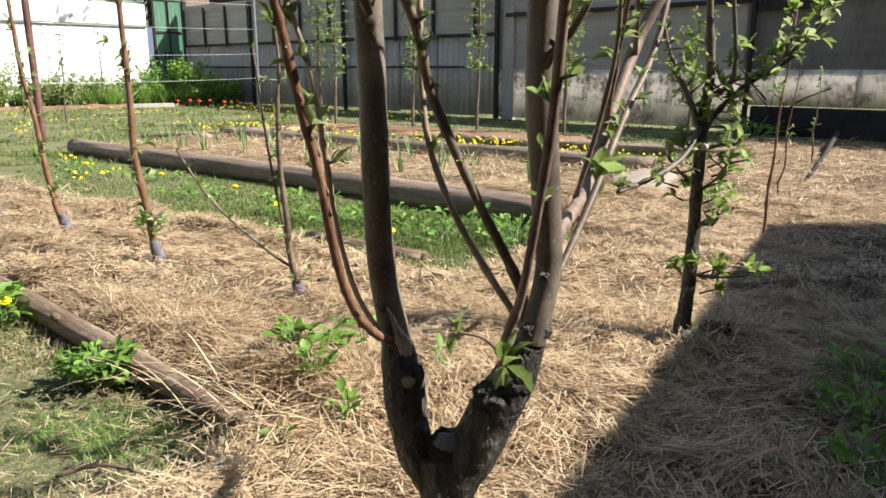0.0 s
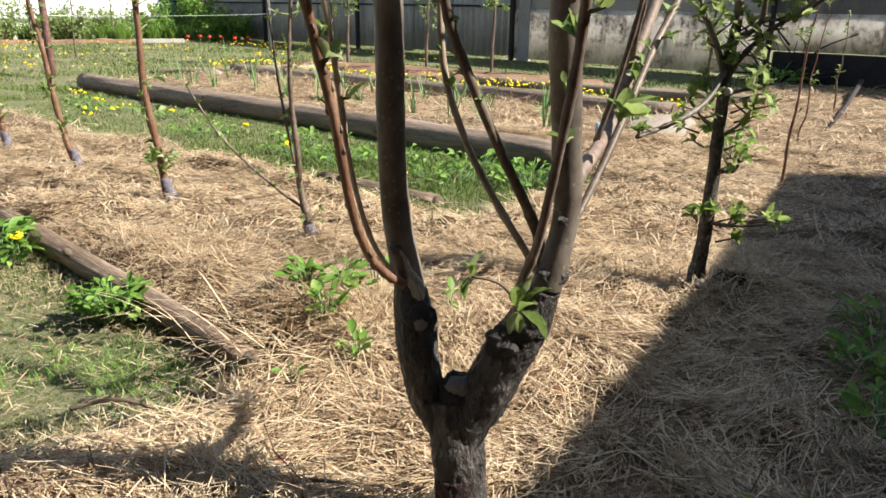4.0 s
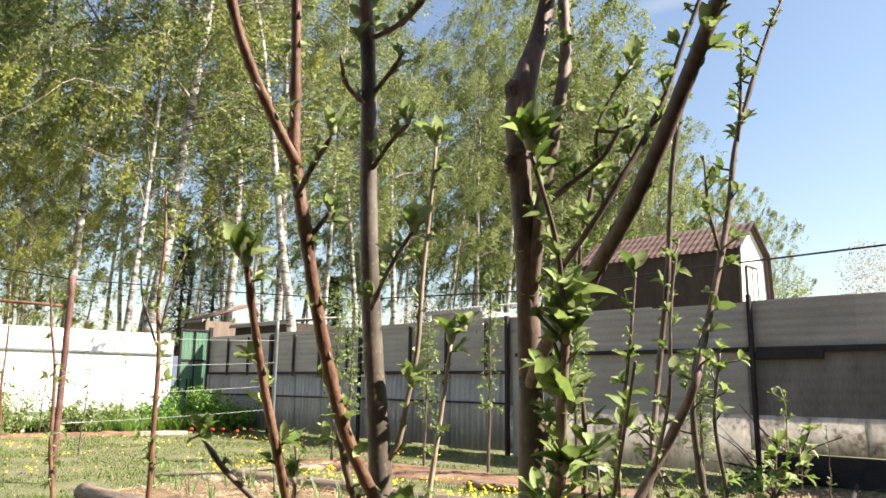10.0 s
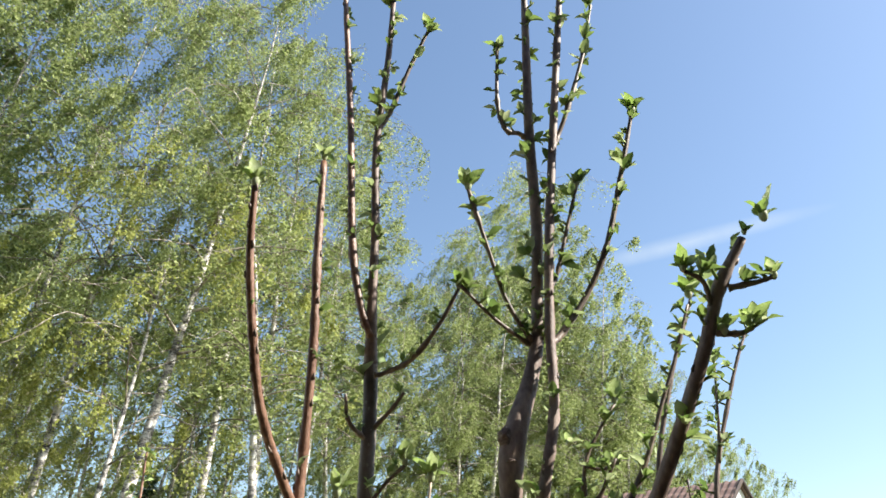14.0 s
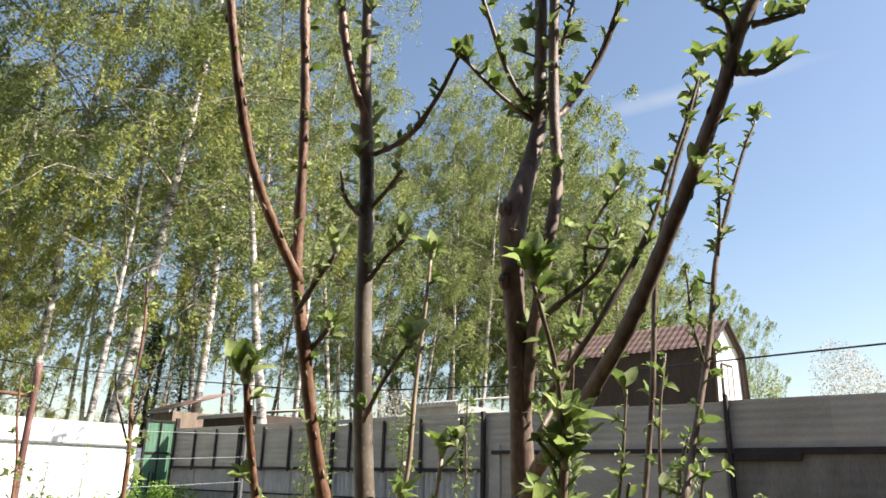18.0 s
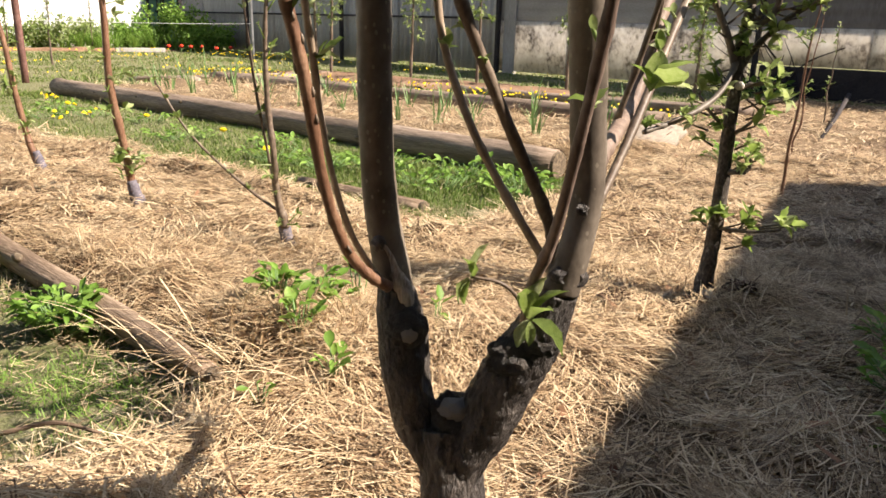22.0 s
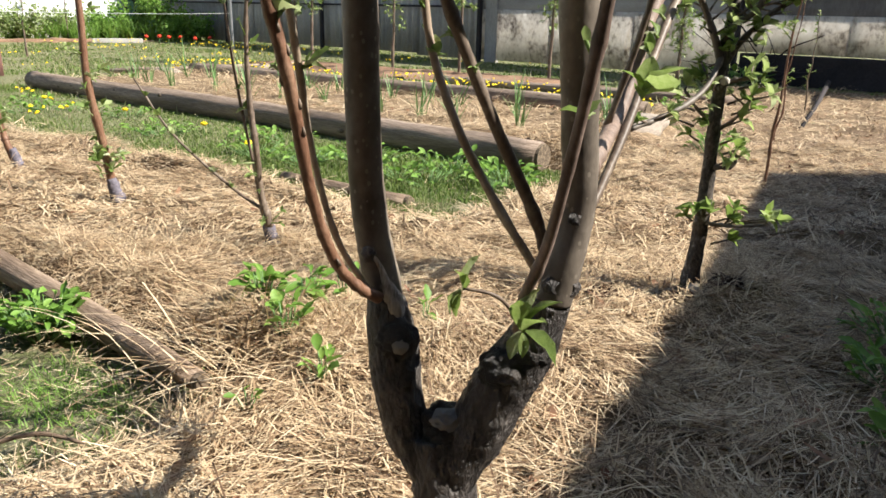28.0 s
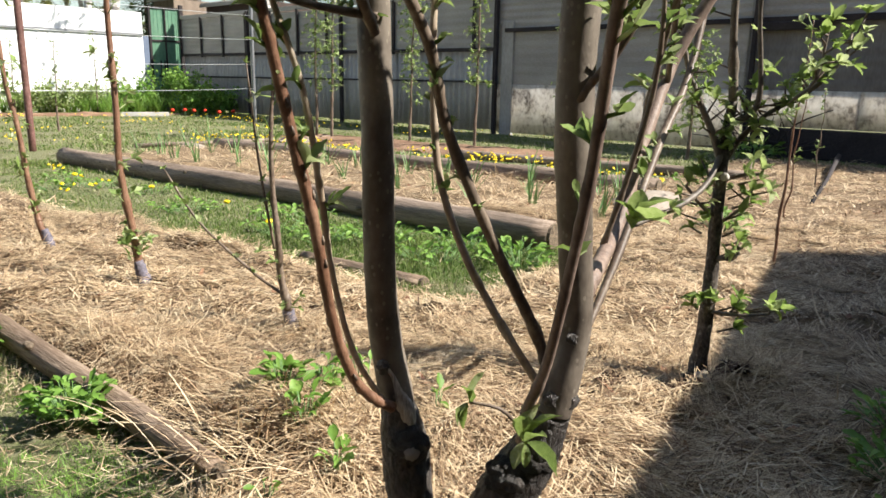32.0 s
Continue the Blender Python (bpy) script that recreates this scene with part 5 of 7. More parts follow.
def apple_tree():
    g = random.Random(21)
    root = empty("apple_tree", (0, 0, 0), "forked apple tree with dark pruned bark and young green leaves", "tree")
    bark_tube("trunk", TRUNK[2:], M["bark_dark"], root, 64, 14, 0.085, 1.0)
    bark_tube("trunk_base", TRUNK[:4], M["red_bark"], root, 64, 14, 0.11, 4.0)
    # lower limbs are old and dark, higher wood younger
    for name, pts, cut, up in (("left_limb", LEFT, 5, 14), ("right_limb", RIGHT, 5, 11)):
        bark_tube(name, pts[:cut + 1], M["bark_dark"], root, 56, 14, 0.085, 3.0 + cut)
        bark_tube(name, pts[cut:up + 1], M["bark_mid"], root, 26, 13, 0.045, 7.0)
        bark_tube(name, pts[up:], M["bark"], root, 26, 13, 0.045, 7.0)
    tube("limb", LEADER, M["shoot"], root, 9, 7, 0.02, 0.2, 6)
    small = []
    for i, (name, (mat, pts)) in enumerate(BRANCHES.items()):
        tube("branch", pts, M[mat], root, 10, 8, 0.015, 0.16, 10 + i)
    for i, pts in enumerate(TWIGS):
        tube("twig", pts, M["twig"], root, 7, 7, 0.03, 0.35, 40 + i)
    # lumps, pruning scars and the cut stub in the fork
    for (x, y, z), (rx, ry, rz), mt in KNOTS:
        bm = bmesh.new()
        bmesh.ops.create_icosphere(bm, subdivisions=4, radius=1.0)
        for v in bm.verts:
            v.co *= 1 + 0.2 * noise.noise(v.co * 2.3 + Vector((x * 50, z * 40, 0))) - 0.12 * max(0, 0.25 - abs(noise.noise(v.co * 3.1 + Vector((z * 70, 0, 0))))) * 4
        part("knot", bm, M[mt], root, smooth=True, m=Matrix.Translation((x, y, z)) @ Matrix.Diagonal((rx, ry, rz, 1)))
    # long ragged scar down the left limb
    tear = [(-0.098, 1.175, 0.556, 0.003), (-0.087, 1.177, 0.537, 0.004), (-0.081, 1.178, 0.518, 0.007), (-0.075, 1.181, 0.5, 0.012), (-0.069, 1.181, 0.485, 0.0135), (-0.064, 1.179, 0.467, 0.011), (-0.06, 1.172, 0.456, 0.003)]
    bark_tube("scar", tear, M["scar"], root, 24, 12, 0.16, 12.0)
    # healed knots: ringed bosses with a dark eye
    for (x, y, z), r, roll in (((0.154, 1.112, 0.534), 0.017, 0.2), ((0.176, 1.123, 0.622), 0.013, 0.5), ((0.084, 1.102, 0.408), 0.012, -0.4)):
        v, f = [], []
        prof = ((1.7, -0.4), (1.35, -0.02), (1.05, 0.2), (0.85, 0.22), (0.7, 0.1), (0.55, 0.14), (0.36, 0.0), (0.18, 0.06), (0.02, 0.05))
        for a in range(24):
            th = a * math.pi / 12
            for q, h in prof:
                w = 1 + 0.1 * noise.noise(Vector((math.cos(th) * 2, math.sin(th) * 2, q * 3 + x * 90)))
                v.append((q * r * w * math.cos(th), -h * r * (0.8 + 0.3 * w), 0.62 * q * r * w * math.sin(th)))
        k = len(prof)
        for a in range(24):
            b = (a + 1) % 24
            f += [(a * k + c, b * k + c, b * k + c + 1, a * k + c + 1) for c in range(k - 1)]
        link("knot", mesh_np("knot", v, f, M["bark_dark"], True), root, m=Matrix.Translation((x, y, z)) @ Matrix.Rotation(roll, 4, "Z") @ Matrix.Rotation(roll * 0.7, 4, "Y"))
    # large rosettes at the tips
    for p, n, s in TIPS:
        rosette_parts(root, p, n + 2, s * 1.0, g, (0.1, -0.1, 1), 0.68)
        bm = bmesh.new()
        bmesh.ops.create_icosphere(bm, subdivisions=2, radius=s * 0.16)
        part("bud", bm, M["far_leaf"], root, smooth=True, m=Matrix.Translation((p[0], p[1], p[2] + s * 0.12)) @ Matrix.Diagonal((1, 1, 1.7, 1)))
    # hanging leaves by the lower knots: foot, tip
    for a, b in (((0.1, 1.09, 0.487), (0.107, 1.085, 0.55)), ((0.102, 1.09, 0.487), (0.128, 1.09, 0.541)), ((0.098, 1.085, 0.487), (0.092, 1.07, 0.541)), ((0.1, 1.08, 0.485), (0.117, 1.06, 0.528)),
                 ((0.102, 1.085, 0.485), (0.158, 1.07, 0.456)), ((0.098, 1.085, 0.485), (0.08, 1.07, 0.455)), ((0.099, 1.08, 0.485), (0.1, 1.06, 0.46)),
                 ((0.022, 1.1, 0.535), (0.032, 1.1, 0.585)), ((0.022, 1.1, 0.535), (0.02, 1.09, 0.576)), ((0.02, 1.1, 0.535), (-0.006, 1.1, 0.505)), ((0.02, 1.1, 0.533), (0.006, 1.085, 0.506))):
        d = Vector(b) - Vector(a)
        k = d.length * 1.1
        link("leaf", LEAVES[g.randrange(2)], root, m=Matrix.Translation(a) @ rot_to(d, g.uniform(-0.7, 0.7)) @ Matrix.Diagonal((k, k * 0.95, k * 0.8, 1)))
    rosette_parts(root, (0.265, 1.22, 0.775), 6, 0.062, g, (0.2, -0.4, 0.4), 0.9)
    tube("twig", [(0.1, 1.12, 0.485, 0.0032), (0.066, 1.1, 0.527, 0.0026), (0.022, 1.1, 0.538, 0.002)], M["twig"], root, 6, 5)
    # buds and small leaves along the younger wood
    runs = [(BRANCHES[k][1], 0.8, 0.04, 0.028, 0.012) for k in BRANCHES if k not in ("companion", "orange_shoot", "fork_shoot", "diagonal_branch", "front_shoot", "right_branch")]
    runs += [(BRANCHES["companion"][1], 1.45, 0.024, 0.032, 0.01), (BRANCHES["diagonal_branch"][1], 1.75, 0.022, 0.036, 0.02), (BRANCHES["orange_shoot"][1], 1.2, 0.07, 0.032, 0.01), (BRANCHES["fork_shoot"][1], 1.75, 0.12, 0.012, 0.0)]
    runs += [(BRANCHES["front_shoot"][1], 1.0, 0.009, 0.037, 0.05), (BRANCHES["front_shoot"][1], 0.75, 0.04, 0.03, 0.02), (BRANCHES["right_branch"][1], 1.3, 0.035, 0.038, 0.03), (LEFT, 1.95, 0.02, 0.032, 0.016), (LEADER, 2.25, 0.026, 0.022, 0.004), (RIGHT, 2.05, 0.016, 0.032, 0.02)]
    runs += [(t, 0.95, 0.024, 0.031, 0.016) for t in TWIGS]
    for pts, z0, step, size, spur in runs:
        path = spline(pts, 12)
        acc = 0.0
        for a, b in zip(path[:-1], path[1:]):
            acc += np.linalg.norm(b[:3] - a[:3])
            if acc > step and a[2] > z0:
                acc = g.uniform(-0.6, 0.5) * step
                side = Vector((g.uniform(-1, 1), g.uniform(-1, 1), g.uniform(0.1, 1.0))).normalized()
                q = Vector(a[:3])
                p = q + side * (a[3] + spur * g.random())
                small += rosette_data(p, g.choice((2, 3, 4, 5, 6)), size * g.uniform(0.4, 1.3), g, side + Vector((0, 0, 0.5)), 0.75)
                small.append(tube_data(np.array([(*q, 0.003), (*p, 0.0026), (*(p + side * 0.008), 0.0018)]), 5))
    # buds along the smooth shoots
    buds = []
    for pts, step in ((BRANCHES["orange_shoot"][1], 0.026), (BRANCHES["fork_shoot"][1], 0.024), (LEADER, 0.028), (BRANCHES["left_shoot"][1], 0.03), (BRANCHES["companion"][1], 0.04), (BRANCHES["diagonal_branch"][1], 0.05)):
        path = spline(pts, 14)
        acc = 0.0
        for a, b in zip(path[:-1], path[1:]):
            acc += np.linalg.norm(b[:3] - a[:3])
            if acc > step:
                acc = g.uniform(-0.4, 0.3) * step
                d = Vector(b[:3] - a[:3]).normalized()
                o = Vector((g.uniform(-1, 1), g.uniform(-1, 1), 0))
                o = (o - d * o.dot(d)).normalized()
                p = Vector(a[:3]) + o * a[3] * 0.85
                buds.append(tube_data(np.array([(*p, 0.0028), (*(p + d * 0.005 + o * 0.0015), 0.0027), (*(p + d * 0.012 + o * 0.002), 0.0007)]), 6))
    v, f = join(buds)
    link("bud_wood", mesh_np("bud_wood", v, f, M["twig"], True), root)["kind"] = "stuff"
    v, f = join(small)
    ob = link("young_leaves", mesh_np("young_leaves", v, f, M["far_leaf"], True), root)
    ob["kind"] = "stuff"
    return root


apple_tree()


# ---------------------------------------------------------------- the slender apple tree behind
ARMS = []


def arm(name, *rows):
    """Trunk or branch of the slender tree: rows of x, y, z, radius."""
    ARMS.append((name, list(rows)))


arm("trunk", (0.893, 2.55, -0.03, 0.036), (0.893, 2.55, 0.03, 0.031), (0.898, 2.55, 0.1, 0.026), (0.906, 2.55, 0.293, 0.024), (0.903, 2.55, 0.508, 0.022), (0.902, 2.55, 0.74, 0.0205), (0.918, 2.55, 0.925, 0.0142), (0.88, 2.52, 1.227, 0.011), (0.89, 2.5, 1.43, 0.0085), (0.926, 2.48, 1.56, 0.005))
arm("branch", (0.902, 2.55, 0.73, 0.014), (0.85, 2.54, 0.838, 0.011), (0.785, 2.53, 0.958, 0.009), (0.742, 2.52, 1.065, 0.007), (0.715, 2.5, 1.2, 0.0045))
arm("branch", (0.902, 2.55, 0.715, 0.0115), (0.95, 2.55, 0.8, 0.0085), (1.02, 2.54, 0.88, 0.0075), (1.09, 2.53, 0.927, 0.0068), (1.15, 2.52, 0.965, 0.0062), (1.225, 2.51, 1.05, 0.005), (1.278, 2.5, 1.185, 0.003))
arm("branch", (0.91, 2.55, 0.843, 0.01), (0.978, 2.5, 0.931, 0.008), (0.943, 2.48, 1.226, 0.0065), (0.964, 2.45, 1.472, 0.0045))
arm("branch", (0.897, 2.55, 0.225, 0.0075), (0.93, 2.52, 0.222, 0.0062), (1.0, 2.49, 0.224, 0.0052), (1.075, 2.46, 0.238, 0.0035))
arm("branch", (0.903, 2.55, 0.41, 0.0085), (0.925, 2.52, 0.412, 0.007), (0.955, 2.5, 0.42, 0.0065), (0.968, 2.5, 0.448, 0.005), (0.958, 2.5, 0.465, 0.003))
arm("branch", (0.9, 2.55, 0.665, 0.009), (0.95, 2.53, 0.688, 0.007), (1.02, 2.52, 0.695, 0.005))
arm("branch", (0.9, 2.55, 0.545, 0.007), (0.84, 2.52, 0.585, 0.005), (0.775, 2.5, 0.655, 0.004))
arm("branch", (0.903, 2.55, 0.52, 0.007), (0.955, 2.52, 0.57, 0.005), (0.985, 2.5, 0.63, 0.004))
arm("branch", (0.9, 2.55, 0.76, 0.0095), (0.83, 2.47, 0.67, 0.0088), (0.746, 2.4, 0.621, 0.0082), (0.65, 2.35, 0.585, 0.0075), (0.56, 2.3, 0.562, 0.006))
arm("branch", (1.05, 2.42, 0.935, 0.006), (1.1, 2.4, 1.0, 0.005), (1.12, 2.4, 1.15, 0.0035))


def second_tree():
    g = random.Random(33)
    E, K = Vector((-0.02, 0.06, 0.96)), 0.942
    O = Vector((0.84, 2.405, 0))
    root = empty("young_apple_tree", O, "slender grey-brown young apple tree with fresh leaf rosettes", "tree")
    place = lambda x, y, z: E + (Vector((x, y, z)) - E) * K - O
    spots = []
    for i, (name, pts) in enumerate(ARMS):
        q = [(*place(x, y, z), r * K) for x, y, z, r in pts]
        if i == 0:
            bark_tube("trunk", q[:7], M["lichen_bark"], root, 28, 12, 0.12, 5.0)
            tube("trunk", q[6:], M["bark_mid"], root, 12, 8, 0.05, 0.3, 70)
        else:
            tube(name, q, M["bark_mid"], root, 10, 8, 0.05, 0.3, 70 + i)
        path = spline(q, 6)
        for a in path[2 if i else 14:]:
            for _ in range(2 if i else 1):
                if g.random() > (0.43 if a[2] > 0.75 else 0.1) or a[2] < 0.15:
                    continue
                d = Vector((g.uniform(-1, 1), g.uniform(-1, 1), g.uniform(-0.2, 0.9))).normalized()
                e = Vector(a[:3]) + d * g.uniform(0.015, 0.075)
                spots.append((Vector(a[:3]), e, 0.043 * g.uniform(0.5, 1.2)))
        spots.append((Vector(path[-1][:3]), Vector(path[-1][:3]) + Vector((0.005, 0, 0.012)), 0.045))
    # rosettes low on the trunk and on the low side branch: offset across, height, leaf length
    for dx, z, size in ((-0.02, 0.31, 0.062), (0.02, 0.3, 0.05), (-0.05, 0.29, 0.045), (0.08, 0.285, 0.045), (0.1, 0.27, 0.04), (0.09, 0.215, 0.042), (0.2, 0.285, 0.055), (0.235, 0.28, 0.05),
                        (0.08, 0.5, 0.05), (0.06, 0.53, 0.05), (0.075, 0.585, 0.055), (0.1, 0.62, 0.045), (0.07, 0.65, 0.05), (0.04, 0.46, 0.04), (-0.04, 0.66, 0.05), (-0.06, 0.7, 0.055),
                        (-0.02, 0.69, 0.045), (-0.115, 0.585, 0.04), (-0.075, 0.54, 0.042), (-0.12, 0.63, 0.035), (0.0, 0.83, 0.055), (0.05, 0.9, 0.05), (0.12, 0.695, 0.035)):
        spots.append((Vector((dx * 0.5, -0.01, z - 0.02)), Vector((dx, -0.03, z)), size))
    tw = []
    for a, b, size in spots:
        tw.append(tube_data(np.array([(*a, 0.004), (*b, 0.0025)]), 5))
        v, f = join(rosette_data((0, 0, 0), g.choice((4, 5, 6, 7)), size, g, (b - a).normalized() + Vector((0, 0, 0.4)), 0.9))
        link("rosette", mesh_np("rosette", v, f, M["apple_leaf"], True), root, m=Matrix.Translation(b))
    for (x, y, z), r, m in (((0.004, -0.03, 0.045), 0.024, "scar"), ((-0.03, -0.01, 0.03), 0.022, "lichen_bark"), ((0.016, -0.016, 0.7), 0.014, "scar")):
        bm = bmesh.new()
        bmesh.ops.create_icosphere(bm, subdivisions=3, radius=r)
        for v in bm.verts:
            v.co *= 1 + 0.3 * noise.noise(v.co * 60 + Vector((z * 9, 0, 0)))
        part("knot", bm, M[m], root, smooth=True, m=Matrix.Translation((x, y, z)))
    v, f = join(tw)
    ob = link("spur_wood", mesh_np("spur_wood", v, f, M["twig"], True), root)
    ob["kind"] = "stuff"


second_tree()


# ---------------------------------------------------------------- saplings
def sapling(loc, h, r, lean, mat, label, collar=True, leaves=26, size=0.03, side=(), group="row of saplings", seed=0, droop=0.0, leaf_from=0.25):
    g = random.Random(seed + 100)
    root = empty("sapling", (*loc, 0), label, "sapling", group)
    n = 9
    pts = [(lean[0] * (k / (n - 1)) ** 1.2 + 0.012 * g.uniform(-1, 1) * (k > 0), lean[1] * k / (n - 1) + 0.012 * g.uniform(-1, 1) * (k > 0), -0.03 + (h + 0.03) * k / (n - 1), r * (1 - 0.72 * k / (n - 1))) for k in range(n)]
    if collar:
        pts = [(x + 0.05 * max(0.0, 1 - z / 0.45) ** 1.5, y, z, q) for x, y, z, q in pts[:1] + [(pts[1][0] * 0.45, 0, 0.1, r), (pts[1][0] * 0.8, 0, 0.17, r * 0.96)] + pts[1:]]
    tube("stem", pts, M[mat], root, 9, 6, 0.03, 0.22, seed)
    if collar:
        tube("root_collar", [(0.062, 0, -0.02, r * 2.1), (0.056, 0, 0.025, r * 1.75), (0.044, 0, 0.07, r * 1.5), (0.037, 0, 0.105, r * 1.35), (0.028, 0, 0.14, r * 1.02)], M["collar"], root, 12, 4, 0.09, 0, seed)
    path = spline(pts, 8)
    tips = []
    for s in side:
        tube("side_branch", s, M["twig"], root, 7, 6, 0.03, 0.3, seed + 3)
        tips += [Vector(q[:3]) for q in spline(s, 3)[3:]]
    small = []
    for k in range(leaves):
        a = path[int(len(path) * (leaf_from + (1 - leaf_from) * g.random() * 0.999))]
        d = Vector((g.uniform(-1, 1), g.uniform(-1, 1), g.uniform(0.1, 0.9) - droop)).normalized()
        b = Vector(a[:3]) + d * g.uniform(0.015, 0.085 + droop * 0.3)
        small.append(tube_data(np.array([(*a[:3], 0.0035), (*b, 0.002)]), 4))
        small += rosette_data(b, g.choice((3, 4, 5)), size * g.uniform(0.6, 1.3), g, d + Vector((0, 0, 0.3)), 0.9)
    for b in tips + [Vector(path[-1][:3])]:
        small += rosette_data(b, 4, size, g, (0, 0, 1), 0.9)
    v, f = join(small)
    ob = link("leaves", mesh_np("leaves", v, f, M["far_leaf"], True), root)
    ob["kind"] = "stuff"
    return root


sapling((-2.97, 4.68), 1.7, 0.018, (-0.03, 0), "shoot", "slender red-brown sapling rising from straw mulch", seed=1, leaves=45, size=0.04)
sapling((-2.21, 4.08), 1.89, 0.018, (-0.19, 0), "shoot", "leaning red-brown sapling with a grey root collar", seed=2, leaves=45, size=0.04, leaf_from=0.3)
sapling((-1.43, 3.42), 2.32, 0.019, (-0.05, 0), "shoot", "tall red-brown sapling with sparse spring leaves", seed=3, leaves=75, size=0.042, leaf_from=0.18,
        side=([(-0.03, 0, 1.55, 0.006), (0.03, -0.05, 1.75, 0.005), (0.1, -0.08, 1.95, 0.004)], [(-0.04, 0, 1.5, 0.006), (-0.14, 0.02, 1.75, 0.005), (-0.17, 0.03, 2.0, 0.003)]))
sapling((-0.625, 2.81), 1.12, 0.016, (0.0, 0), "twig", "thin forked sapling with a long side shoot", seed=4, leaves=18,
        side=([(0.024, 0, 0.17, 0.006), (-0.1, 0.05, 0.24, 0.005), (-0.32, 0.12, 0.42, 0.0045), (-0.46, 0.16, 0.62, 0.003)], [(0.018, 0, 0.2, 0.006), (-0.05, 0.02, 0.6, 0.005), (-0.09, 0.02, 1.02, 0.003)]))
sapling((1.76, 3.9), 1.3, 0.009, (0.08, 0.04), "shoot", "thin leaning red-brown whip in the straw", False, 16, 0.03, seed=5, leaf_from=0.55)
sapling((2.55, 5.45), 1.0, 0.008, (0.06, 0.02), "shoot", "thin leaning red-brown whip in the straw", False, 8, 0.028, seed=6)
sapling((3.7, 7.3), 0.95, 0.009, (0.0, 0.0), "twig", "thin bare whip near the grey fence", False, 12, 0.03, seed=7, group="whips near the fence")
for i, (px, py, hh) in enumerate(((-2.05, 12.3, 2.9), (-1.75, 12.0, 2.7), (-0.5, 12.2, 2.3), (0.52, 11.3, 3.1), (1.75, 10.6, 2.5), (3.3, 9.9, 1.6))):
    sapling((px, py), hh, 0.026, (0.05, 0), "twig", "slender fruit sapling with drooping new leaves by the fence", False, 170, 0.06, seed=20 + i, group="saplings by the fence", droop=0.5, leaf_from=0.3)
sapling((-6.6, 12.9), 1.5, 0.018, (0.05, 0), "twig", "young sapling standing in dandelion lawn", False, 50, 0.045, seed=40, group="lawn saplings")
sapling((-4.1, 6.5), 1.3, 0.012, (-0.1, 0), "twig", "young sapling standing in dandelion lawn", False, 30, 0.03, seed=41, group="lawn saplings")
sapling((-10.0, 17.6), 1.9, 0.018, (0.05, 0), "twig", "young sapling in front of the white fence", False, 50, 0.05, seed=42, group="border saplings")
sapling((-8.6, 18.8), 2.0, 0.018, (0.0, 0), "twig", "young sapling in front of the white fence", False, 50, 0.05, seed=43, group="border saplings")


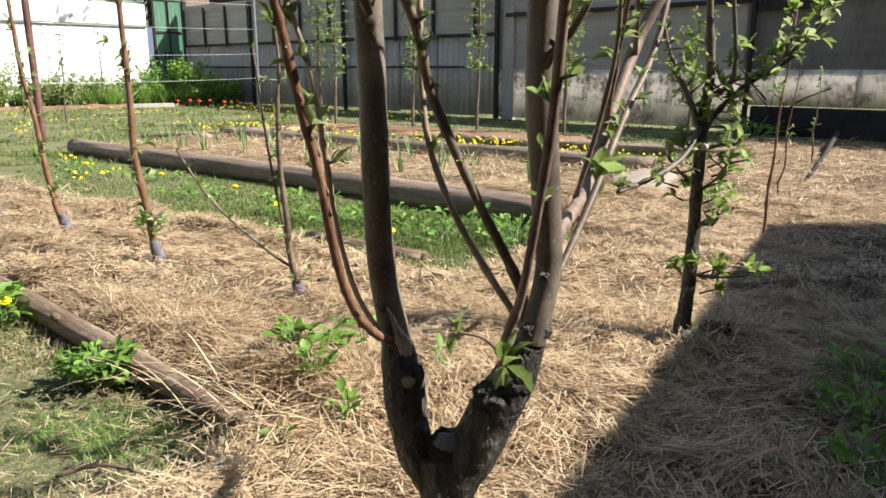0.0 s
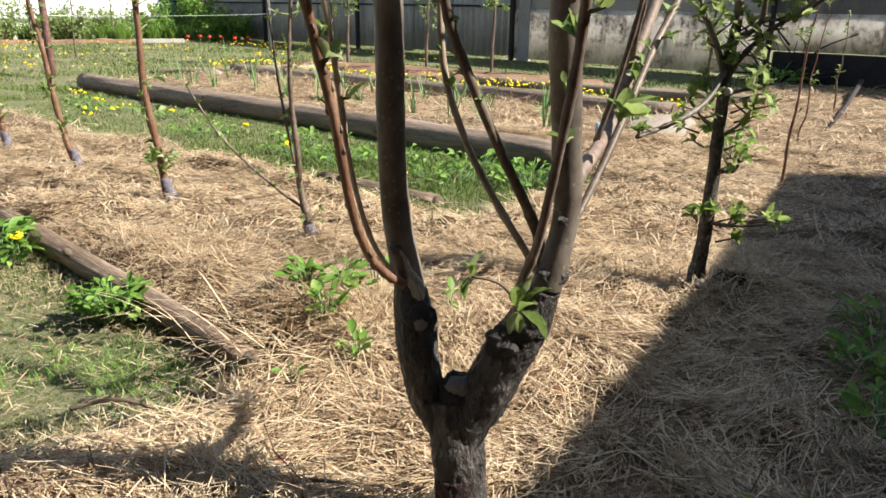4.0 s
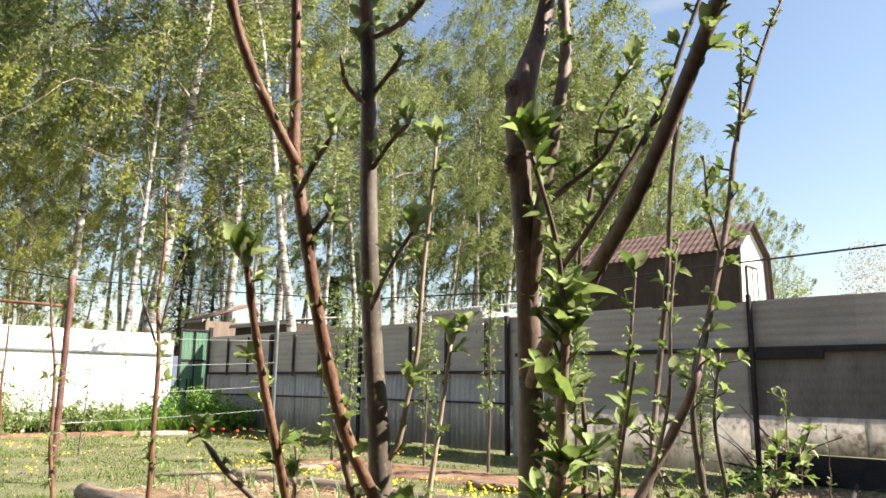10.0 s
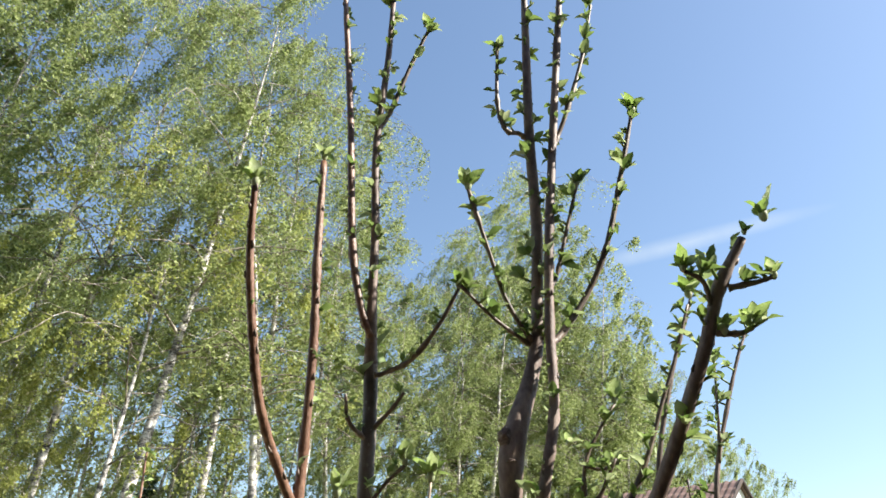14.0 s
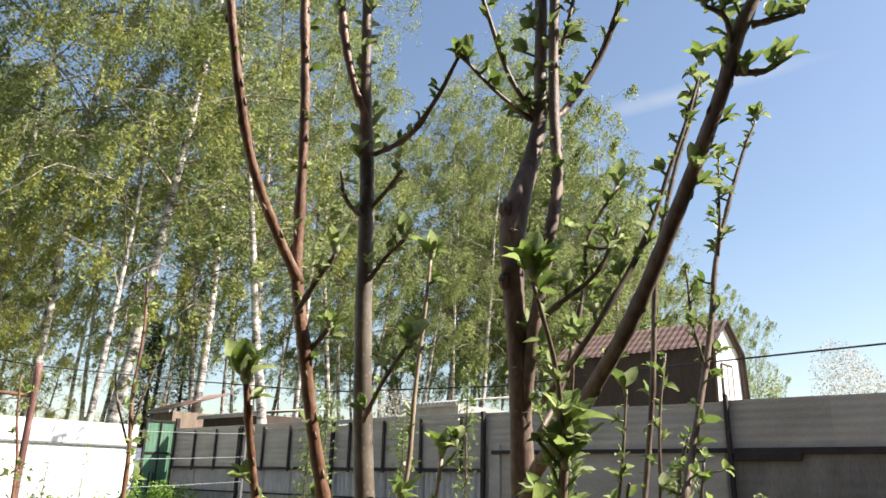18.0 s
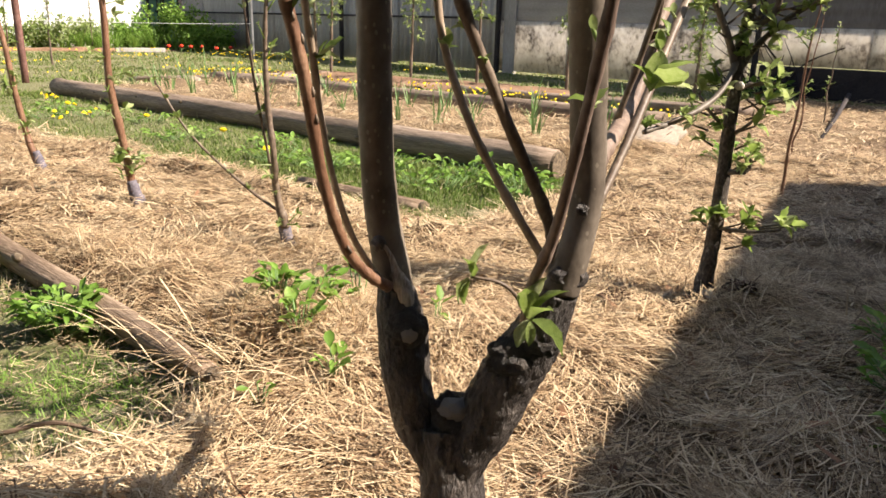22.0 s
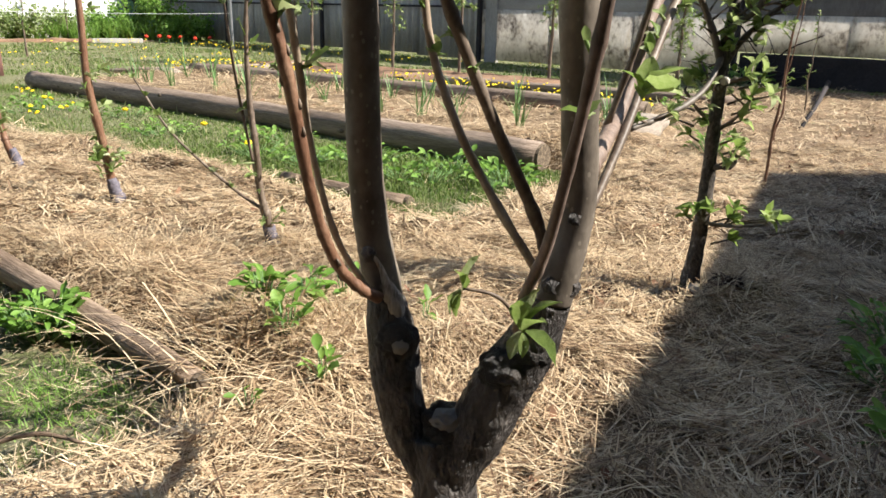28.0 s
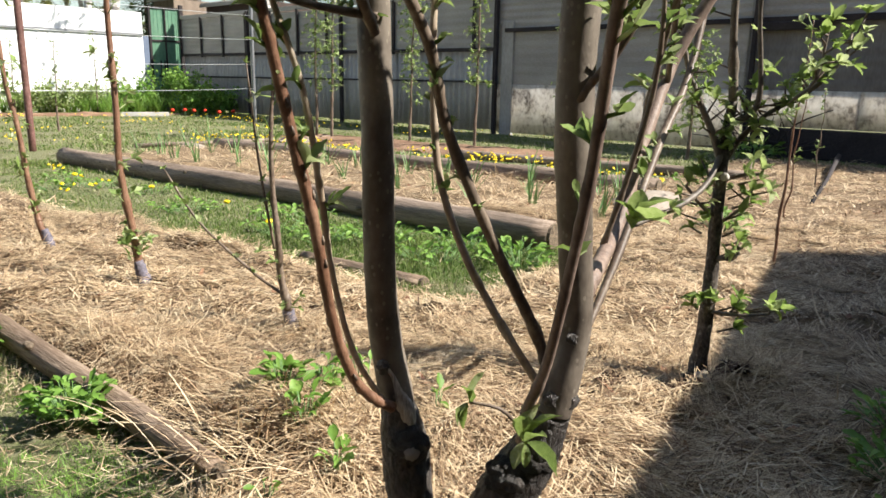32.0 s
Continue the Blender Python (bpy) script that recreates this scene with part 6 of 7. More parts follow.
# ---------------------------------------------------------------- birch wood
def birch_kind(seed, h=24.0, leaf_n=36000, crown=3.6, leaf=0.06, mat="birch_leaf", girth=0.17, side=7):
    g = np.random.default_rng(seed)
    k = np.linspace(0, 1, 12)
    bend = g.normal(0, 0.5, 2)
    trunk = np.stack([bend[0] * np.sin(k * 2.2) + 0.12 * np.cumsum(g.normal(size=12)) * 0.5, bend[1] * np.sin(k * 2.0), h * k - 0.1, girth * (1 - k) ** 1.15 + 0.012], 1)
    tv, tf = tube_data(spline(trunk, 3), 8, 0.02, 0, seed)
    limbs, pts = [], []
    path = spline(trunk, 8)
    weight = []
    for i in range(36):
        f = 0.36 + 0.64 * (i + g.random()) / 36
        p0 = path[min(len(path) - 1, int(f * (len(path) - 1)))]
        a = i * 2.4 + g.normal(0, 0.4)
        L = crown * (0.42 + 0.75 * math.sin(math.pi * min(0.93, (f - 0.1)))) * g.uniform(0.55, 1.15)
        d = np.array([math.cos(a), math.sin(a), 0])
        rise, fall = g.uniform(0.35, 1.0), g.uniform(0.6, 1.0)
        q = [p0[:3] + d * L * t + np.array([0, 0, 1]) * L * (rise * t - fall * t * t) + g.normal(0, 0.07 * L * t, 3) for t in (0, 0.25, 0.5, 0.75, 1.0)]
        sp = spline(np.array([(*q[j], max(0.009, p0[3] * 0.42 * (1 - j / 5.2))) for j in range(5)]), 3)
        limbs.append(tube_data(sp, 5 if side > 5 else 3, 0, 0, i))
        # side branches arch over and hang
        for _ in range(side):
            s0 = sp[g.integers(3, len(sp))][:3]
            b = a + g.normal(0, 1.1)
            L2 = g.uniform(0.4, 1.3) * (0.5 + crown / 7)
            e = np.array([math.cos(b), math.sin(b), 0])
            q2 = np.array([s0 + e * L2 * t + np.array([0, 0, L2 * (0.45 * t - 0.95 * t * t)]) for t in (0, 0.4, 0.75, 1.0)])
            limbs.append(tube_data(np.column_stack([q2, (0.013, 0.01, 0.007, 0.004)]), 3))
            w = g.gamma(0.75) + 0.06
            for _ in range(5):
                k = g.random()
                k = k * 3
                j = min(2, int(k))
                s1 = q2[j] * (1 - k + j) + q2[j + 1] * (k - j) + g.normal(0, 0.1, 3)
                hang = g.uniform(0.4, 1.9)
                pts.append((s1, s1 + np.array([g.normal(-0.42, 0.2) * hang, g.normal(0, 0.2) * hang, -0.85 * hang])))
                weight.append(w)
    lv, lf = join(limbs)
    s = np.array(pts)
    weight = np.array(weight)
    idx = g.choice(len(s), leaf_n, p=weight / weight.sum())
    t = g.random(leaf_n)[:, None]
    c = s[idx, 0] * (1 - t) + s[idx, 1] * t + g.normal(0, 1, (leaf_n, 3)) * (0.03 + 0.1 * t)
    u = g.normal(size=(leaf_n, 3))
    u /= np.linalg.norm(u, axis=1)[:, None]
    w = np.cross(u, g.normal(size=(leaf_n, 3)))
    w /= np.linalg.norm(w, axis=1)[:, None]
    z = leaf * g.uniform(0.6, 1.3, leaf_n)[:, None]
    v = np.stack([c - u * z * 0.75, c + u * z * 0.6 + w * z * 0.55, c + u * z * 0.6 - w * z * 0.55], 1).reshape(-1, 3)
    f = np.arange(leaf_n * 3).reshape(-1, 3)
    return mesh_np("trunk", tv, tf, M["birch"], True), mesh_np("limbs", lv, lf, M["birch_twig"], True), mesh_np("crown", v, f, M[mat])


KINDS = [birch_kind(s, girth=w) for s, w in ((1, 0.19), (2, 0.13), (3, 0.15), (4, 0.12), (5, 0.14))] + [birch_kind(s, 24.0, 15000, 3.3, 0.095, girth=0.14, side=3) for s in (6, 7, 8)] + [birch_kind(s, 24.0, 6000, 1.9, 0.09, "birch_leaf", 0.12, 2) for s in (9, 10)] + [birch_kind(11, 24.0, 20000, 7.0, 0.1, "birch_young", 0.16)]
g = random.Random(77)
BIRCH_LABEL = "tall birch with white trunk and fine yellow-green spring leaves"
first = []
for tr, li, cr in KINDS:
    root = empty("birch_tree", (0, 0, 0), BIRCH_LABEL, "tree", "birch wood behind the fence")
    link("trunk", tr, root)
    link("branchwork", li, root)["kind"] = "stuff"
    link("crown", cr, root)["kind"] = "stuff"
    first.append(root)
SPOTS = []
# the wood's edge recedes from left to right: bearing (x over y) and distance
for bearing, dist, hh in ((-0.93, 21, 27), (-0.83, 22, 29), (-0.73, 21, 28), (-0.64, 22.5, 28), (-0.55, 23, 27), (-0.441, 21.5, 27), (-0.31, 25.5, 29), (-0.25, 28, 28), (-0.19, 29, 25.5), (-0.13, 33, 24), (-0.08, 30, 20.5), (-0.03, 36, 23), (0.02, 36, 21), (0.06, 38, 26.0), (0.1, 41, 31),
                          (0.14, 42, 22), (0.18, 43, 21.5), (0.22, 46, 21), (0.26, 48, 20), (0.29, 50, 18)):
    SPOTS.append((bearing, dist, hh))
for i in range(28):
    b = -0.75 + 1.02 * i / 27 + g.uniform(-0.012, 0.012)
    if b < -0.2 and i % 2:
        continue
    edge = 25 + 22 * max(0, (b + 0.35) / 0.65)
    SPOTS.append((b, edge + g.uniform(5, 20), g.uniform(19, 23) if b > -0.2 else g.uniform(22, 27)))
for b, dist, hh in ((0.385, 62, 18.5), (0.415, 64, 19), (0.445, 66, 17.5), (0.33, 70, 20), (-0.9, 26, 25), (-1.05, 24, 24)):
    SPOTS.append((b, dist, hh))
for i in range(30):
    b = -0.68 + 0.95 * i / 29 + g.uniform(-0.015, 0.015)
    SPOTS.append((b, 26 + 20 * max(0, (b + 0.35) / 0.65) + g.uniform(1, 14), g.uniform(15, 21)))
THIN = len(SPOTS) - 30
# low drooping birches at the edge of the wood
SPOTS += [(-0.47, 20.5, 17.0), (-0.63, 20.8, 6.5), (-0.73, 20.0, 6.0), (-0.7, 20.5, 11.5), (-0.6, 21.5, 9.5), (-0.8, 20.5, 12.5), (-0.535, 24, 8)]
# dense crowns where the wood runs out behind the house
DENSE = len(SPOTS)
SPOTS += [(0.13, 42, 27), (0.17, 42, 26), (0.21, 42, 25.5), (0.25, 43, 23.5), (0.285, 44, 20.5), (0.32, 46, 18.5), (0.35, 48, 17.5), (0.38, 50, 16), (0.12, 46, 24), (0.2, 47, 24), (0.27, 48, 20), (0.15, 50, 25), (0.06, 47, 25), (0.01, 46, 24)]
used = set()
for i, (b, dist, hh) in enumerate(SPOTS):
    s = hh / 24
    lean = g.uniform(-0.06, 0.13) if b != -0.441 else 0.07
    m = Matrix.Translation((b * dist, dist, -0.1)) @ Matrix.Rotation(lean, 4, "Y") @ Matrix.Rotation(g.uniform(-0.7, 0.7), 4, "Z")
    kind = (0 if b == -0.441 else (5 + i if i < 3 else i % 5)) if i < 21 else (5 + i % 3 if i < THIN else (8 + i % 2 if i < THIN + 30 else (10 if i < DENSE else 5 + i % 3)))
    if kind not in used:
        used.add(kind)
        first[kind].matrix_basis = m
        first[kind].scale = (s, s, s)
    else:
        ob = copy_thing(first[kind], m)
        ob.scale = (s * g.uniform(0.9, 1.1), s * g.uniform(0.9, 1.1), s)


# slender white birch that stands clear before the wood
m = Matrix.Translation((-0.205 * 22, 22, -0.1)) @ Matrix.Rotation(-0.11, 4, "Y")
ob = copy_thing(first[8], m)
ob.scale = (1.35, 1.35, 0.85)


def conifer(loc, h, seed):
    g = np.random.default_rng(seed)
    root = empty("pine_tree", (*loc, 0), "dark green conifer standing among the birches", "tree", "conifers in the wood")
    v, f = tube_data(np.array([(0, 0, z, 0.16 * (1 - z / h) + 0.02) for z in np.linspace(0, h, 8)]), 7)
    link("trunk", mesh_np("trunk", v, f, M["bark"], True), root)
    n = 4200
    t = g.uniform(0.2, 1, n)
    a = g.uniform(0, 2 * math.pi, n)
    r = (1 - t) * h * 0.2 * np.sqrt(g.random(n)) + 0.1
    c = np.stack([np.cos(a) * r, np.sin(a) * r, t * h - r * 0.25 + g.normal(0, 0.1, n)], 1)
    v, f = blades(c, g.uniform(0.25, 0.5, n), np.full(n, 0.09), g.uniform(1.2, 2.0, n), a, g.normal(0, 0.3, n), 1, 0.3)
    ob = link("crown", mesh_np("crown", v, f, M["pine_leaf"]), root)
    ob["kind"] = "stuff"


for i, (b, d, h) in enumerate(((-0.385, 38, 9), (-0.34, 42, 10), (-0.17, 46, 8), (-0.05, 50, 8))):
    conifer((b * d, d), h, i)


def thicket(name, n, area, zs, leaf, mat, label, seed, tall=None):
    g = np.random.default_rng(seed)
    x0, x1, y0, y1 = area
    x, y = g.uniform(x0, x1, n), g.uniform(y0, y1, n)
    z = g.uniform(0, 1, n) ** 1.3 * (zs * (0.75 + 0.35 * np.sin(x * 0.9) * np.sin(y * 0.7 + 1)))
    c = np.stack([x, y, z], 1)
    u = g.normal(size=(n, 3))
    u /= np.linalg.norm(u, axis=1)[:, None]
    w = np.cross(u, g.normal(size=(n, 3)))
    w /= np.linalg.norm(w, axis=1)[:, None]
    s = leaf * g.uniform(0.6, 1.4, n)[:, None]
    v = np.stack([c - u * s, c + w * s * 0.7, c + u * s, c - w * s * 0.7], 1).reshape(-1, 3)
    tagged(link(name, mesh_np(name, v, np.arange(n * 4).reshape(-1, 4), mat)), label, "undergrowth", kind="stuff")


thicket("undergrowth", 16000, (-55, 16, 50, 62), 5.2, 0.17, M["birch_leaf"], "olive undergrowth deep in the birch wood", 3)
thicket("undergrowth", 9000, (-55, 2, 44, 50), 4.6, 0.13, M["dry_grass"], "tan dry brushwood at the foot of the birches", 33)
thicket("undergrowth", 14000, (-80, 120, 95, 110), 9.0, 0.4, M["birch_leaf"], "distant green tree line beyond the fence", 4)
thicket("undergrowth", 16000, (25.5, 30.5, 60, 64), 10.5, 0.1, M["birch_leaf"], "green tree crown beside the house", 15)
thicket("undergrowth", 12000, (29.0, 33.0, 60, 64), 9.0, 0.1, M["birch_leaf"], "green tree crown beyond the house", 16)
thicket("blossom_bush", 24000, (14.6, 18.2, 26, 28), 6.4, 0.033, M["blossom"], "pale blossoming bush rising beyond the fence", 5)
thicket("blossom_bush", 14000, (-2.5, 2.5, 30, 33), 4.9, 0.04, M["blossom"], "pale blossoming bush rising beyond the fence", 6)


# ---------------------------------------------------------------- border plants
def bush(loc, r, h, n, label, seed, leaf=0.05, mat="weed", category="shrub"):
    g = np.random.default_rng(seed)
    root = empty("shrub", (*loc, 0), label, category, "border shrubs")
    stems = []
    pts = []
    for k in range(9):
        a = g.uniform(0, 6.28)
        e = np.array([math.cos(a) * r * g.uniform(0.3, 1), math.sin(a) * r * g.uniform(0.3, 1), h * g.uniform(0.6, 1.05)])
        stems.append(tube_data(np.array([(0, 0, 0, 0.008), (*(e * 0.5 + g.normal(0, 0.03, 3)), 0.006), (*e, 0.003)]), 5))
        pts += [e * t for t in np.linspace(0.3, 1, 8)]
    v, f = join(stems)
    link("stems", mesh_np("stems", v, f, M["twig"], True), root)
    c = np.array(pts)[g.integers(0, len(pts), n)] + g.normal(0, 0.09, (n, 3))
    c[:, 2] = np.abs(c[:, 2])
    u = g.normal(size=(n, 3))
    u /= np.linalg.norm(u, axis=1)[:, None]
    w = np.cross(u, g.normal(size=(n, 3)))
    w /= np.linalg.norm(w, axis=1)[:, None]
    s = leaf * g.uniform(0.6, 1.3, n)[:, None]
    v = np.stack([c - u * s, c + w * s * 0.6, c + u * s, c - w * s * 0.6], 1).reshape(-1, 3)
    ob = link("leaves", mesh_np("leaves", v, np.arange(n * 4).reshape(-1, 4), M[mat]), root)
    ob["kind"] = "stuff"


for i, (x, y, r, h) in enumerate(((-10.4, 17.2, 0.55, 1.0), (-9.3, 18.2, 0.5, 0.8), (-8.7, 19.5, 0.5, 0.7), (-7.6, 20.3, 0.6, 1.0), (-6.7, 19.9, 0.6, 0.95), (-5.9, 19.6, 0.5, 0.7), (-12.0, 16.0, 0.6, 0.9), (-8.1, 19.9, 0.45, 0.6), (-11.2, 16.8, 0.5, 0.75), (-9.9, 17.9, 0.5, 0.6), (-9.0, 18.9, 0.45, 0.65), (-6.3, 19.4, 0.4, 0.5))):
    if x > -8.2:
        bush((x, y), r * 1.15, h * 1.05, 1700, "dense bright green currant shrub at the gate foot", 50 + i, 0.045, "weed")
    else:
        bush((x, y), r * 1.0, h * 1.05, 1000, "leafy light green currant shrub along the fence border", 50 + i, 0.04, "far_leaf")


def straw_tuft(loc, n, length, seed, lean, yaw0, wide, label, z=0.0):
    g = np.random.default_rng(seed)
    base = np.stack([g.normal(0, 0.09, n), g.normal(0, 0.07, n), g.uniform(0.03, 0.08, n)], 1)
    v, f = blades(base, length * g.uniform(0.4, 1.2, n), g.uniform(0.002, 0.0045, n), np.abs(g.normal(lean, 0.3, n)), yaw0 + g.normal(0, wide, n), g.uniform(0.2, 1.1, n), 4, 0.6)
    tagged(link("straw_tuft", mesh_np("straw_tuft", v, f, M["straw"]), m=Matrix.Translation((*loc, z))), label, "straw", kind="stuff")


def clump(name, loc, n, length, width, mat, label, category, group="", seed=0, lean=0.3, z=0.0):
    g = np.random.default_rng(seed)
    base = np.stack([g.normal(0, 0.02, n), g.normal(0, 0.02, n), np.zeros(n)], 1)
    v, f = blades(base, length * g.uniform(0.6, 1.15, n), np.full(n, width), np.abs(g.normal(lean, 0.2, n)), g.uniform(0, 6.28, n), g.uniform(0.1, 0.7, n), 4, 0.15)
    ob = link(name, mesh_np(name, v, f, M[mat]), m=Matrix.Translation((*loc, z)))
    return tagged(ob, label, category, group)


g = random.Random(5)
for i in range(26):
    s, n = -8.0 + 6.0 * (i % 13) / 12.5 + g.uniform(-0.15, 0.15), 4.6 + 0.75 * (i // 13) + g.uniform(-0.1, 0.1)
    x, y = 0.79 * s + 0.61 * n, -0.61 * s + 0.79 * n
    clump("onion_plant", (x, y), g.randint(7, 11), 0.4 * g.uniform(0.7, 1.2), 0.014, "onion", "green onion plant growing through straw mulch", "onion", "onion rows", 300 + i, 0.3, 0.09)
for i in range(22):
    s, n = g.uniform(-8.0, -2.2), g.uniform(4.2, 5.7)
    straw_tuft((0.79 * s + 0.61 * n, -0.61 * s + 0.79 * n), 70, 0.16, 500 + i, 1.0, g.uniform(0, 6.28), 1.6, "tuft of pale straw heaped round the onions", 0.07)
for i in range(80):
    t = i / 79
    clump("daylily", (-11.6 + 6.6 * t + g.uniform(-0.2, 0.2), 17.4 + 3.2 * t + g.uniform(-0.3, 0.3)), 26, 0.52, 0.026, "weed", "tuft of tall bright green border leaves", "border plant", "border tufts", 340 + i, 0.35)
for i in range(6):
    x, y = -6.6 + 0.33 * i + g.uniform(-0.15, 0.15), 18.4 - 0.12 * i + g.uniform(-0.5, 0.5)
    root = empty("tulip", (x, y, 0), "red tulip flowering in the border", "tulip", "red tulips")
    v, f = tube_data(np.array([(0, 0, 0, 0.006), (0.01, 0, 0.13, 0.005)]), 5)
    link("stem", mesh_np("stem", v, f, M["onion"], True), root)
    bm = bmesh.new()
    bmesh.ops.create_icosphere(bm, subdivisions=2, radius=1.0, matrix=Matrix.Translation((0.01, 0, 0.17)) @ Matrix.Diagonal((0.05, 0.05, 0.04, 1)))
    part("flower", bm, M["tulip"], root, smooth=True)


# weeds with broad leaves
def weed(loc, n, size, label, seed, mat="weed", spread=0.1, h=0.05):
    g = random.Random(seed)
    root = empty("weed", (*loc, max(0.0, float(lift(np.array(loc[0]), np.array(loc[1]))))), label, "weed", "weeds")
    out, st = [], []
    for k in range(n):
        a, r = g.uniform(0, 6.28), spread * math.sqrt(g.random())
        p = Vector((math.cos(a) * r, math.sin(a) * r, 0.015 + h * g.uniform(0.3, 1.6)))
        st.append(tube_data(np.array([(p.x * 0.4, p.y * 0.4, 0, 0.0022), (*p, 0.0015)]), 4))
        d = Vector((math.cos(a + g.uniform(-0.8, 0.8)), math.sin(a + g.uniform(-0.8, 0.8)), g.uniform(-0.1, 0.9))).normalized()
        m = np.array(Matrix.Translation(p) @ rot_to(d, g.uniform(-0.6, 0.6)) @ Matrix.Scale(size * g.uniform(0.6, 1.25), 4))
        v, f = LEAF_NP[g.randrange(3)]
        out.append((v @ m[:3, :3].T + m[:3, 3], f))
    v, f = join(out)
    link("leaves", mesh_np("leaves", v, f, M[mat], True), root)
    v, f = join(st)
    link("stalk_tuft", mesh_np("stalk_tuft", v, f, M["onion"], True), root)["kind"] = "stuff"


weed((-1.06, 2.08), 200, 0.044, "bushy green weed growing beside the brown log", 1, spread=0.1, h=0.055)
weed((-1.72, 2.55), 150, 0.06, "dandelion plant with green leaves beside the log", 2, spread=0.16, h=0.08)
weed((-0.46, 2.11), 24, 0.055, "young strawberry plant leaves in the straw", 3, spread=0.045, h=0.045)
weed((-0.355, 2.14), 28, 0.055, "young strawberry plant leaves in the straw", 4, spread=0.055, h=0.05)
weed((-0.37, 1.92), 16, 0.05, "young strawberry plant leaves in the straw", 5, spread=0.04, h=0.05)
weed((-0.25, 2.22), 9, 0.055, "young strawberry plant leaves in the straw", 13, spread=0.04, h=0.06)
weed((-0.02, 2.09), 5, 0.045, "young strawberry plant with upright leaves in straw", 51, spread=0.03, h=0.05)
weed((1.85, 4.86), 40, 0.07, "grassy green weed behind the slender apple tree", 53, spread=0.16, h=0.07)
weed((4.3, 10.2), 50, 0.14, "bright green weed clump near the fence foot", 54, spread=0.35, h=0.14)
weed((-0.258, 1.77), 9, 0.045, "small green seedling in the straw", 6, spread=0.04, h=0.03)
weed((-0.4, 1.62), 5, 0.025, "small green seedling in the straw", 7, spread=0.03, h=0.02)
weed((0.62, 0.98), 30, 0.05, "leafy green weed in the shade", 8, spread=0.14, h=0.06)
weed((1.28, 2.02), 60, 0.045, "leafy green weed growing in the shade", 55, spread=0.13, h=0.05)
weed((1.13, 1.72), 60, 0.045, "leafy green weed growing in the shade", 56, spread=0.14, h=0.05)
weed((1.0, 1.45), 60, 0.045, "leafy green weed growing in the shade", 57, spread=0.13, h=0.05)
weed((2.35, 7.0), 24, 0.06, "leafy green weed near the fence", 9, spread=0.15, h=0.08)
weed((0.42, 3.95), 50, 0.06, "broad green weeds beside the grey log", 10, spread=0.2, h=0.06)
weed((0.15, 4.3), 50, 0.055, "broad green weeds beside the grey log", 11, spread=0.22, h=0.06)
weed((-0.35, 4.55), 50, 0.05, "broad green weeds beside the grey log", 12, spread=0.25, h=0.05)
for i in range(16):
    t = g.random()
    weed((-3.6 + 4.1 * t, 6.85 - 3.0 * t + g.uniform(-0.3, 0.3)), 26, 0.05, "low broad-leaved weeds in the grass strip", 400 + i, spread=0.2, h=0.04)


# dandelions
def dandelion(loc, h, seed):
    g = random.Random(seed)
    root = empty("dandelion", (*loc, 0), "yellow dandelion flower in the grass", "dandelion", "dandelions")
    v, f = tube_data(np.array([(0, 0, 0, 0.0025), (0.004, 0, h, 0.002)]), 5)
    link("stem", mesh_np("stem", v, f, M["onion"], True), root)
    bm = bmesh.new()
    bmesh.ops.create_uvsphere(bm, u_segments=12, v_segments=6, radius=1.0)
    for q in bm.verts:
        q.co *= 1 + 0.14 * ((q.index * 7) % 3 - 1)
    part("flower", bm, M["dandelion"], root, m=Matrix.Translation((0.004, 0, h + 0.006)) @ Matrix.Rotation(g.uniform(-0.4, 0.4), 4, "X") @ Matrix.Diagonal((0.024, 0.024, 0.013, 1)))


for i, (x, y) in enumerate(((-1.11, 4.75), (-1.55, 5.35), (-0.28, 3.75), (-2.4, 6.15), (-3.3, 6.7), (-1.62, 2.55), (-1.7, 2.42), (-1.83, 2.5), (2.0, 6.75))):
    dandelion((x, y), 0.07 + 0.02 * (i % 3), i)


def dandelion_stuff(n, test, area, seed):
    x, y = scatter(n, *area, test)
    m = len(x)
    a = np.arange(6) * math.pi / 3
    ring = np.stack([np.cos(a), np.sin(a), np.zeros(6)], 1)
    r = rng.uniform(0.012, 0.022, m)
    tilt = rng.normal(0, 0.35, (m, 2))
    v = np.zeros((m, 7, 3))
    c = np.stack([x, y, rng.uniform(0.06, 0.13, m)], 1)
    for k in range(6):
        v[:, k] = c + ring[k] * r[:, None]
        v[:, k, 2] += (ring[k, 0] * tilt[:, 0] + ring[k, 1] * tilt[:, 1]) * r
    v[:, 6] = c + np.array([0, 0, 0.016])
    q = np.array([[k, (k + 1) % 6, 6] for k in range(6)])
    f = (np.arange(m)[:, None, None] * 7 + q[None]).reshape(-1, 3)
    tagged(link("dandelion_bloom", mesh_np("dandelion_bloom", v.reshape(-1, 3), f, M["dandelion"])), "yellow dandelions flowering thickly in the lawn", "dandelion", kind="stuff")


dandelion_stuff(6000, lambda a, b: (nn(a, b) > 6.15) & (nn(a, b) < 7.7) & (ss(a, b) < -2.6) & (ss(a, b) > -9.5) & (fbm(a, b, 2.2, 1.0) > 0.0), (-5, 4, 5, 13), 1)
dandelion_stuff(1300, lambda a, b: (nn(a, b) > 3.5) & (ss(a, b) < -9.5) & (fbm(a, b, 1.3, 3.0) > 0.3) & in_view(a, b), (-12, -2, 8, 17), 2)
dandelion_stuff(900, lambda a, b: (nn(a, b) > 9.7) & (nn(a, b) < 10.9) & (fbm(a, b, 1.7, 3.0) > 0.0) & in_view(a, b), (-7, 2, 10, 20), 3)
